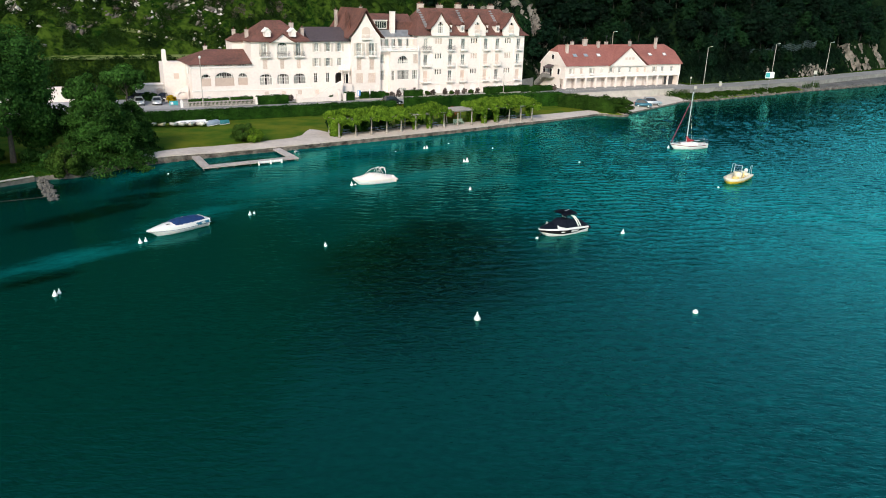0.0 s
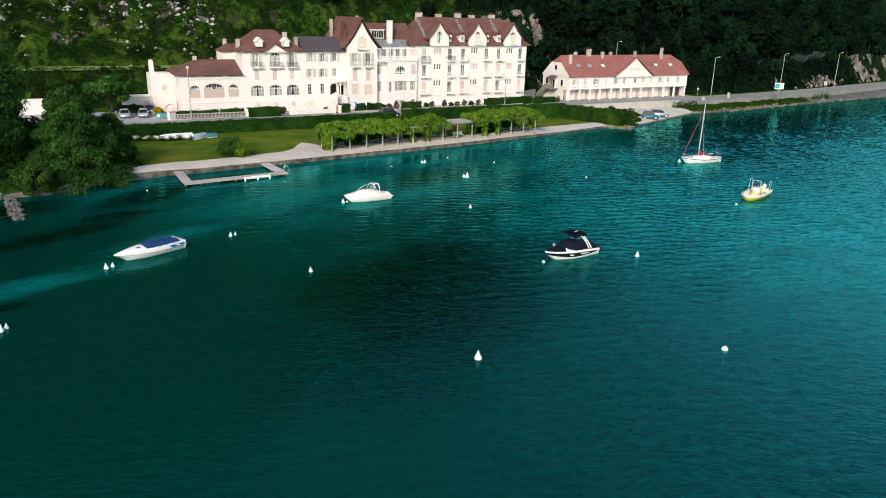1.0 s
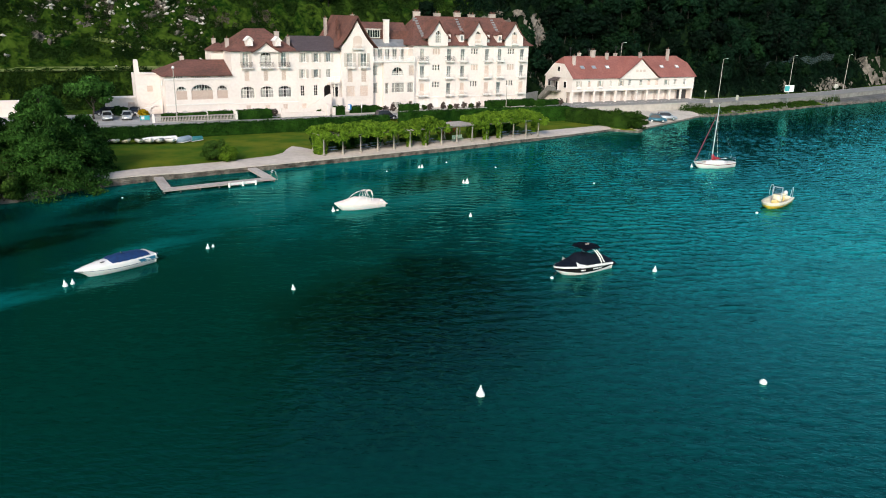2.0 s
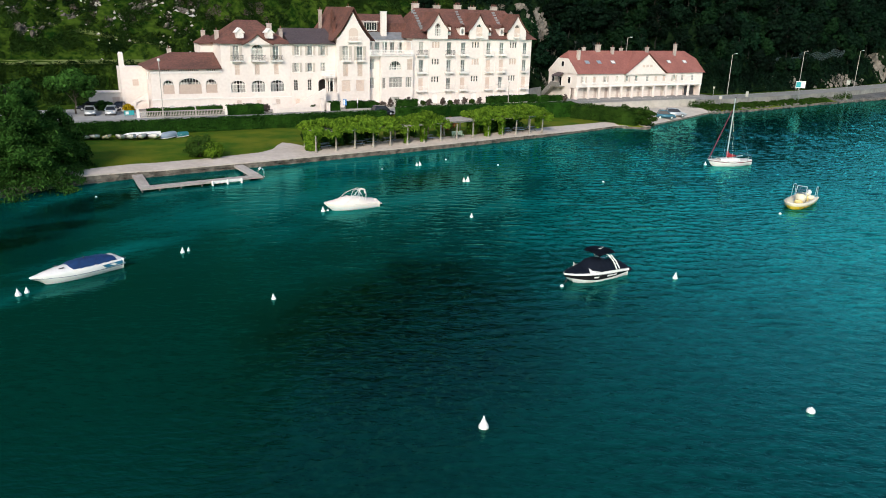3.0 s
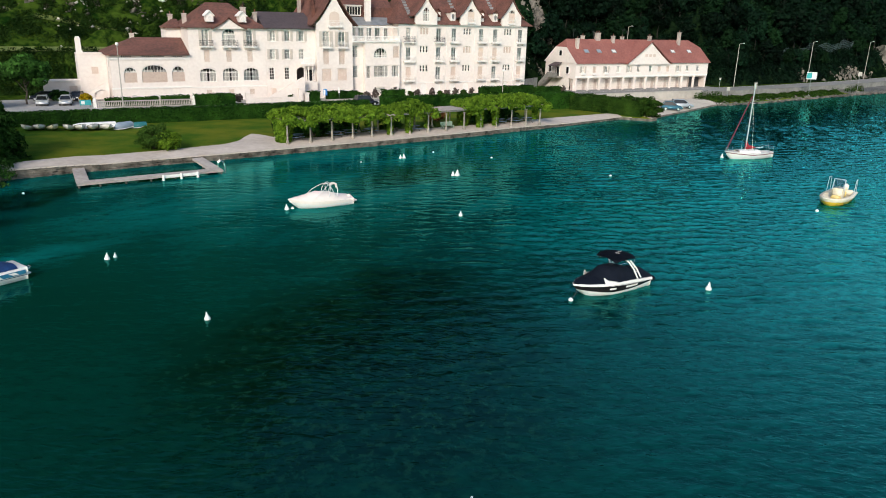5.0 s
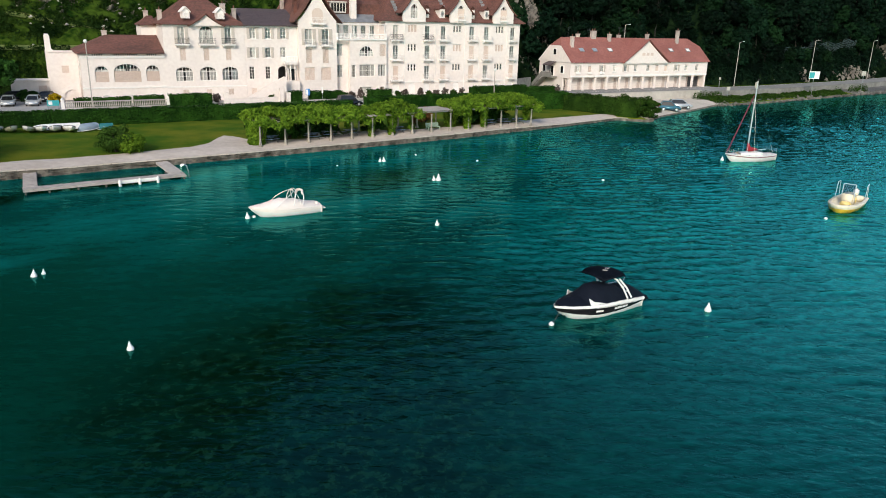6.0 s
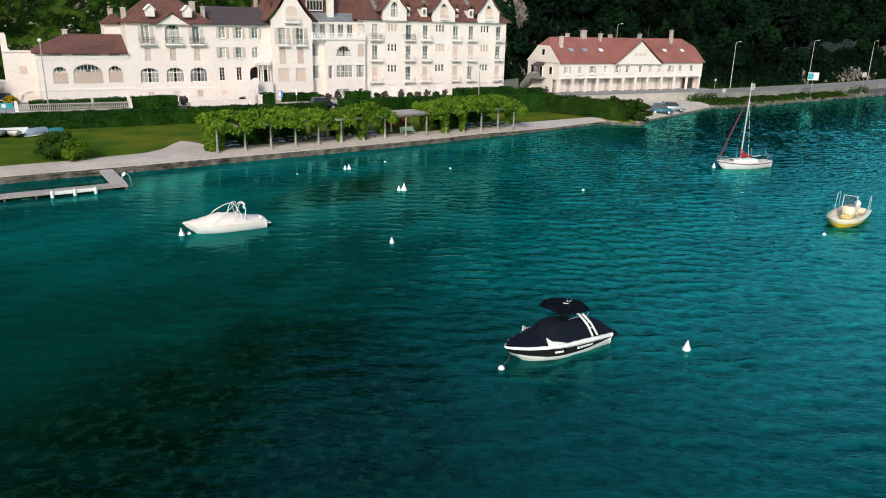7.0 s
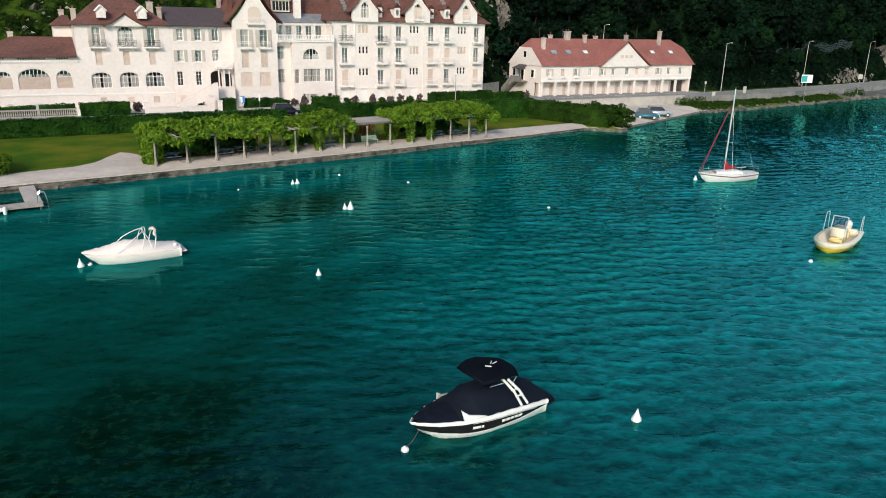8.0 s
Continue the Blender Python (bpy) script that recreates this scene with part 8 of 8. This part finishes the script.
for i, (x, w, mm) in enumerate(((42.4, 1.4, L_DARK), (43.9, 1.5, L_HEDGE), (45.8, 1.4, L_HEDGE), (48.6, 1.4, L_DARK), (51.2, 1.3, L_HEDGE), (58.4, 1.2, L_HEDGE), (74.6, 1.4, L_DARK), (77.6, 1.4, L_HEDGE), (80.6, 1.4, L_DARK))):
    shrub("garden_shrub", 130 + i, w + 0.3, 2.2, 1700, 0.19, mm, "low dark green shrub under the pergola", pose(x + 0.6, front_y(x) + 3.5, 1.1))
    shrub("garden_shrub", 120 + i, w + 0.3, 2.9, 2000, 0.2, mm, "dark green shrub behind the pergola", pose(x, front_y(x) + 4.8, 1.15))


def picnic_table():
    t = empty("garden_table", Matrix(), "grey-blue wooden garden table with benches under the pergola", "table", "garden tables")
    I = Matrix()
    bm = B()
    for i in range(5):
        box(bm, -0.9, 0.9, -0.38 + 0.155 * i, -0.38 + 0.155 * i + 0.14, 0.72, 0.76)
    part("tabletop", bm, FURN_BLUE, t, at=I)
    for s in (-1, 1):
        bm = B()
        for i in range(2):
            a = s * 0.72 - 0.14 + 0.15 * i
            box(bm, -0.9, 0.9, a, a + 0.13, 0.42, 0.46)
        part("bench", bm, FURN_BLUE, t, at=I)
        bm = B()
        tube(bm, (s * 0.65, -0.75, 0), (s * 0.65, 0.35, 0.72), 0.04, seg=5)
        tube(bm, (s * 0.65, 0.75, 0), (s * 0.65, -0.35, 0.72), 0.04, seg=5)
        box(bm, s * 0.65 - 0.03, s * 0.65 + 0.03, -0.78, 0.78, 0.36, 0.42)
        part("leg_frame", bm, POST_WOOD, t, at=I)
    return t


tb = picnic_table()
tb.matrix_basis = pose(43.3, 115.6, 1.04, 0, 0, 8)
for x, yo, a in ((48.9, 1.7, 10), (51.4, 2.3, 0), (54.6, 2.2, 20), (61.6, 1.6, 5), (78.0, 1.8, 8), (81.0, 1.9, -5), (83.8, 1.7, 12)):
    copy_thing(tb, pose(x, front_y(x) + yo, float(height(x, front_y(x) + yo)) + 0.01, 0, 0, a))


def garden_bench(m):
    t = empty("garden_bench", Matrix(), "pale green slatted garden bench facing the lake", "bench")
    I = Matrix()
    for i in range(4):
        bm = B()
        box(bm, -1.1, 1.1, -0.25 + 0.13 * i, -0.25 + 0.13 * i + 0.11, 0.42, 0.46)
        part("seat_slat", bm, BENCH_GREEN, t, at=I)
    for i in range(4):
        bm = B()
        box(bm, -1.1, 1.1, 0.27 + 0.02 * i, 0.30 + 0.02 * i, 0.5 + 0.12 * i, 0.6 + 0.12 * i)
        part("back_slat", bm, BENCH_GREEN, t, at=I)
    for x in (-0.95, 0.95):
        bm = B()
        box(bm, x - 0.04, x + 0.04, -0.22, -0.16, 0, 0.42)
        box(bm, x - 0.04, x + 0.04, 0.3, 0.38, 0, 0.98)
        box(bm, x - 0.04, x + 0.04, -0.24, 0.3, 0.36, 0.417)
        part("leg", bm, BENCH_GREEN, t, at=I)
    t.matrix_basis = m


garden_bench(pose(67.3, front_y(67.3) + 0.9, 1.05, 0, 0, 8))


# ---------------------------------------------------------------- dinghies on the lawn
def dinghy(L, w, material, label, m, up=False, category="dinghy"):
    d = empty("dinghy", Matrix(), label, category, "dinghies on the lawn")
    I = Matrix()
    h = Hull(L, w, [(0, 0.8), (0.4, 1.0), (0.7, 0.85), (0.9, 0.45), (1, 0.05)], 16)
    keel = h.line(0.2, [(0, 0.03), (0.8, 0.02), (1, 0.22)], 0.3)
    ch = h.line(0.85, [(0, 0.1), (1, 0.32)], 0.15)
    top = h.line(1.0, [(0, 0.42), (1, 0.55)])
    part("hull", skin(B(), [[(x, 0, z) for x, y, z in keel], keel, ch, top, scaled(top, 0.9, 0.01)]), material, d, "", True, I)
    for x in (-L * 0.25, L * 0.1):
        bm = B()
        box(bm, x - 0.1, x + 0.1, -w * 0.4, w * 0.4, 0.26, 0.3)
        part("thwart", bm, WOOD, d, at=I)
    bm = B()
    polytube(bm, [(x, y * 1.02, z) for x, y, z in top], 0.03, 5)
    polytube(bm, [(x, -y * 1.02, z) for x, y, z in top], 0.03, 5)
    part("rim", bm, POST_WOOD if up else TRIM, d, at=I)
    d.matrix_basis = m
    return d


for i, (x, y, a, mt, lab) in enumerate(((12.6, 129.8, 262, GEL, "white dinghy lying on the lawn"), (14.0, 129.8, 268, GEL, "white dinghy lying on the lawn"), (15.6, 129.5, 272, CREAM_GEL, "cream dinghy lying on the lawn"),
                                        (17.3, 129.4, 265, GEL, "white dinghy lying on the lawn"), (18.7, 129.2, 275, GEL, "white dinghy lying on the lawn"), (20.3, 129.3, 262, GEL, "white dinghy lying on the lawn"), (21.7, 128.9, 280, GEL, "white dinghy lying on the lawn"))):
    dinghy(3.0, 1.35, mt, lab, pose(x, y, float(height(x, y)) + 0.1, (i % 3 - 1) * 12, -10, a) @ Matrix.Scale(1.12, 4), True)
dinghy(5.6, 1.0, GEL, "long white canoe upside down behind the dinghies", pose(20.4, 131.6, float(height(20.4, 131.6)) + 0.75, 180, 0, 185), False, "canoe")
dinghy(5.2, 0.9, GEL, "long white canoe upside down behind the dinghies", pose(21.2, 130.8, float(height(21.2, 130.8)) + 0.62, 180, 0, 178), False, "canoe")
dinghy(2.7, 1.7, TARP, "dinghy under a grey-blue tarpaulin on the lawn", pose(23.8, 129.4, float(height(23.8, 129.4)) + 0.95, 180, 0, 215) @ Matrix.Diagonal((1, 1, 1.6, 1)))
dinghy(1.9, 1.3, TARP_TEAL, "dinghy under a dark teal tarpaulin on the lawn", pose(25.9, 129.9, float(height(25.9, 129.9)) + 0.8, 180, 0, 190) @ Matrix.Diagonal((1, 1, 1.4, 1)))


# ---------------------------------------------------------------- cars
def car(paint, label, m, L=4.1, H_=1.5, group=""):
    c = empty("car", Matrix(), label, "car", group)
    I = Matrix()
    W = 0.86
    side = [(-L / 2, 0.35), (-L / 2 + 0.02, 0.85), (-L / 2 + 0.25, 0.95), (L / 2 - 1.05, 0.93), (L / 2 - 0.15, 0.72), (L / 2, 0.5), (L / 2 - 0.02, 0.3), (-L / 2 + 0.1, 0.28)]
    bm = B()
    prism(bm, side, -W, W)
    bmesh.ops.bevel(bm, geom=bm.edges[:], offset=0.07, segments=2, affect="EDGES")
    part("body", bm, paint, c, "", True, I)
    bm = B()
    lo = [(-L / 2 + 0.2, 0.93), (L / 2 - 0.95, 0.93)]
    hi = [(-L / 2 + 0.55, H_ - 0.06), (L / 2 - 1.75, H_ - 0.06)]
    v = [bm.verts.new(p) for p in ((lo[0][0], -W + 0.06, 0.92), (lo[1][0], -W + 0.06, 0.92), (lo[1][0], W - 0.06, 0.92), (lo[0][0], W - 0.06, 0.92), (hi[0][0], -W + 0.2, hi[0][1]), (hi[1][0], -W + 0.2, hi[1][1]), (hi[1][0], W - 0.2, hi[1][1]), (hi[0][0], W - 0.2, hi[0][1]))]
    for f in ((0, 1, 5, 4), (1, 2, 6, 5), (2, 3, 7, 6), (3, 0, 4, 7), (4, 5, 6, 7)):
        bm.faces.new([v[i] for i in f])
    part("glasshouse", bm, CAR_GLASS, c, "dark windows", at=I)
    bm = B()
    box(bm, hi[0][0] - 0.02, hi[1][0] + 0.02, -W + 0.18, W - 0.18, H_ - 0.055, H_)
    bmesh.ops.bevel(bm, geom=bm.edges[:], offset=0.025, segments=2, affect="EDGES")
    part("roof", bm, paint, c, "", True, I)
    for s in (-1, 1):
        for a, b in ((0, 4), (1, 5)):
            bm = B()
            p, q = v_pos(lo, hi, a, W, s, H_)
            tube(bm, p, q, 0.045, seg=5)
            part("pillar", bm, paint, c, at=I)
        for x in (-L / 2 + 0.75, L / 2 - 0.8):
            bm = B()
            tube(bm, (x, s * (W - 0.16), 0.31), (x, s * (W + 0.015), 0.31), 0.31, seg=16)
            wh = part("wheel", bm, RUBBER, c, at=I)
            bm = B()
            tube(bm, (x, s * (W + 0.005), 0.31), (x, s * (W + 0.03), 0.31), 0.19, seg=12)
            part("rim", bm, ALU, wh, "silver rim", at=I)
        for name, x, mt in (("headlight", L / 2 - 0.06, GEL), ("tail_light", -L / 2 - 0.01, RED_CANVAS)):
            bm = B()
            box(bm, x - 0.05, x + 0.05, s * 0.6 - 0.16, s * 0.6 + 0.16, 0.6 if name == "headlight" else 0.68, 0.74 if name == "headlight" else 0.88)
            part(name, bm, mt, c, at=I)
        bm = B()
        box(bm, L / 2 - 1.35, L / 2 - 1.2, s * (W + 0.0) - 0.0 if s > 0 else -W - 0.16, W + 0.16 if s > 0 else -W, 0.92, 1.04)
        part("mirror", bm, paint, c, at=I)
    bm = B()
    box(bm, L / 2 - 0.01, L / 2 + 0.015, -0.26, 0.26, 0.42, 0.52)
    part("plate_bar", bm, GEL, c, "plain pale plate", at=I)
    c.matrix_basis = m
    return c


def v_pos(lo, hi, which, W, s, H_):
    return (lo[which][0], s * (W - 0.06), 0.93), (hi[which][0], s * (W - 0.2), H_ - 0.06)


car(CAR_BLUE, "teal blue hatchback parked on the boat ramp", pose(123.6, 128.4, float(height(123.6, 128.4)), 0, 0, -40) @ Matrix.Scale(1.1, 4), 3.7, 1.62)
car(CAR_SILVER, "silver estate car parked on the boat ramp", pose(128.2, 130.4, float(height(128.2, 130.4)), 0, 0, -30) @ Matrix.Scale(1.1, 4), 4.2, 1.6)
car(CAR_SILVER, "silver car parked in the hotel parking area", pose(18.3, 154.2, 2.06, 0, 0, 262), 4.2, 1.45)
car(CAR_SILVER, "pale silver car parked in the hotel parking area", pose(15.0, 154.6, 2.06, 0, 0, 266), 4.2, 1.45)
car(CAR_DARK, "dark car parked at the garden wall", pose(15.4, 161.2, 2.06, 0, 0, 178), 4.3, 1.5)
car(CAR_DARK, "dark car by the outbuilding", pose(20.2, 159.6, 2.06, 0, 0, 250), 4.1, 1.45)
car(CAR_DARK, "dark blue car standing on the road behind the hedge", pose(63.4, 139.9, 2.06, 0, 0, 4), 4.3, 1.75)


# ---------------------------------------------------------------- street furniture
def street_lamp(x, y, z0, z1, arm, label):
    l = empty("street_lamp", pose(x, y, z0), label, "street lamp", "street lamps")
    I = Matrix()
    h = z1 - z0
    bm = B()
    tube(bm, (0, 0, -0.3), (0, 0, h), 0.10, 0.06, 8)
    part("pole", bm, CONCRETE, l, at=I)
    bm = B()
    if arm:
        polytube(bm, [(0, 0, h - 0.05), (0.35, 0, h + 0.12), (arm, 0, h + 0.2)], 0.05, 6)
        part("arm", bm, CONCRETE, l, at=I)
        bm = B()
        box(bm, arm - 0.15, arm + 0.6, -0.13, 0.13, 0, 0.13)
        bmesh.ops.bevel(bm, geom=bm.edges[:], offset=0.05, segments=2, affect="EDGES")
        part("lamp_head", bm, GEL, l, "pale lamp head", at=Matrix.Translation((0, 0, h + 0.15)))
    else:
        lathe(bm, [(0.08, h), (0.22, h + 0.1), (0.27, h + 0.28), (0.2, h + 0.46), (0.05, h + 0.53)], 12)
        part("globe", bm, GEL, l, "white lamp globe", True, I)
    return l


street_lamp(168.2, 151.6, 2.0, 12.3, 1.2, "tall grey street lamp at the road edge")
street_lamp(202.8, 156.0, 2.0, 12.8, 1.2, "tall grey street lamp at the road edge")
street_lamp(236.0, 160.6, 2.0, 12.8, 1.2, "tall grey street lamp at the road edge")
street_lamp(147.5, 169.0, 3.0, 15.6, 1.0, "street lamp rising behind the garage roof")
street_lamp(25.9, 147.3, 2.0, 11.4, 0, "slender lamp post with a white globe by the balustrade")
street_lamp(97.2, 148.9, 2.0, 6.6, 0, "short lamp post with a white globe before the hotel")


def sign(x, y, z0, z1, w, h, mats, label, turn=0.0):
    s = empty("road_sign", pose(x, y, z0, 0, 0, turn), label, "sign")
    I = Matrix()
    bm = B()
    tube(bm, (0, 0.05, -0.4), (0, 0.05, z1 - z0), 0.05, seg=8)
    part("post", bm, ZINC, s, at=I)
    bm = B()
    box(bm, -w / 2, w / 2, -0.03, 0.0, z1 - z0 - h, z1 - z0)
    b = part("board", bm, mats[0], s, at=I)
    if len(mats) > 1:
        bm = B()
        box(bm, -w / 2 + 0.06, w * 0.02, -0.04, -0.034, z1 - z0 - h * 0.9, z1 - z0 - h * 0.12)
        part("panel_bar", bm, mats[1], b, "plain coloured bar", at=I)
    return s


sign(181.0, 139.6, 0.7, 6.3, 2.5, 1.7, (GEL, SIGN_TEAL), "white and turquoise panel on a tall post at the shore", -28)
sign(206.1, 143.2, 0.8, 5.8, 1.0, 1.1, (CONCRETE,), "small white panel on a post at the shore", -28)
sign(152.1, 139.5, 1.4, 3.3, 0.75, 0.75, (CONCRETE,), "white square panel on a short post", -28)
sign(163.5, 141.4, 1.7, 4.0, 0.7, 1.4, (CONCRETE,), "pale panel on a short post beside the road", -28)
sign(161.2, 150.0, 2.0, 4.4, 0.45, 0.5, (CONCRETE,), "white panel at the garage corner", -28)
sign(59.4, 148.6, 2.0, 4.1, 0.7, 1.1, (SIGN_BLUE, GEL), "blue panel on a post before the hotel", -28)
sign(62.1, 148.9, 2.0, 4.3, 0.25, 1.0, (GEL,), "slim white sign on a post before the hotel", -28)
bm = B()
box(bm, 20.0, 21.6, 149.9, 150.0, 2.35, 3.15)
nb = empty("notice_board", pose(20.8, 150, 2.0), "turquoise and white notice board at the parking area", "notice board")
part("board", bm, SIGN_TEAL, nb)
bm = B()
box(bm, 20.2, 20.7, 149.885, 149.896, 2.5, 3.0)
part("panel_bar", bm, GEL, nb, "plain white bar")
for x in (20.1, 21.5):
    bm = B()
    tube(bm, (x, 150.05, 1.9), (x, 150.05, 3.2), 0.05, seg=6)
    part("post", bm, ZINC, nb)


def balustrade():
    b = empty("balustrade", pose(31, 148.2, 2.0), "pale stone balustrade in front of the orangery wing", "balustrade")
    bm = B()
    box(bm, 22.2, 36.6, 148.05, 148.4, 1.8, 2.2)
    part("plinth", bm, CONCRETE, b)
    bm = B()
    box(bm, 22.2, 36.6, 148.07, 148.38, 2.95, 3.08)
    part("handrail", bm, CONCRETE, b)
    bm = B()
    lathe(bm, [(0.06, 0), (0.1, 0.15), (0.05, 0.45), (0.07, 0.7)], 6)
    first = None
    for i in range(54):
        m = place(b).inverted() @ pose(22.5 + 13.8 * i / 53, 148.22, 2.252)
        if first is None:
            first = part("baluster", bm, CONCRETE, b, at=m)
        else:
            again(first, b, m)
    for x in (22.0, 36.7):
        bm = B()
        box(bm, x - 0.22, x + 0.22, 148.0, 148.45, 1.8, 3.3)
        lathe(bm, [(0.2, 3.303), (0.24, 3.45), (0.1, 3.6)], 8, x, 148.22)
        part("pier", bm, TRIM, b, "white end pier")


balustrade()
wall_line("forecourt_wall", [(45.4, 148.6), (54.6, 148.9)], 1.9, 2.75, 0.35, PLASTER, "low white wall at the hotel entrance", "wall", 0.1)
for x, z in ((45.6, 3.6), (54.8, 4.2), (56.0, 3.4)):
    bm = B()
    box(bm, x - 0.3, x + 0.3, 148.35, 148.95, 1.9, z)
    box(bm, x - 0.38, x + 0.38, 148.27, 149.03, z, z + 0.16)
    tagged(part("gate_pillar", bm, PLASTER), "white rendered gate pillar before the hotel", "pillar", kind="structure")
wall_line("kerb_wall", [(58.5, 148.5), (66, 148.7), (103, 150.0)], 1.9, 2.2, 0.3, CONCRETE, "low pale wall between road and hotel forecourt", "wall", 0.06)
# landing stage post and shore edge on the far left bank
wall_line("bank_edge", [(-30, 99.4), (-8, 101.0), (-4.2, 102.6)], -0.6, 0.66, 0.4, WET_ROCK, "dark edge wall of the grassy bank", "wall")
wall_line("bank_coping", [(-30, 99.4), (-8, 101.0), (-4.2, 102.6)], 0.663, 0.75, 0.46, CONCRETE, "pale concrete coping of the bank wall", "wall")


def net_fence():
    """Rockfall net on the slope: posts and a wire mesh."""
    f = empty("rockfall_net", pose(215, 168, 9), "blue-grey rockfall net across the wooded slope", "safety net")
    for x0, x1, d, h in ((196, 208, 4.5, 2.0), (209, 226, 5.2, 2.4), (228, 240, 5.8, 2.4)):
        bm = B()
        n = int((x1 - x0) / 0.5)
        P = []
        for i in range(n + 1):
            x = x0 + (x1 - x0) * i / n
            y = float(along(CLIFF, x)) + d
            P.append(Vector((x, y, float(height(x, y)) + 0.3 + 0.3 * math.sin(i * 0.4))))
        for k in range(5):
            for a, b in zip(P, P[1:]):
                o = Vector((0, -0.15 * k, h * k / 4))
                tube(bm, a + o, b + o, 0.05, seg=4, caps=False)
        for a in P:
            tube(bm, a, a + Vector((0, -0.6, h)), 0.04, seg=4, caps=False)
        part("net_panel", bm, NET, f)["kind"] = "stuff"


net_fence()
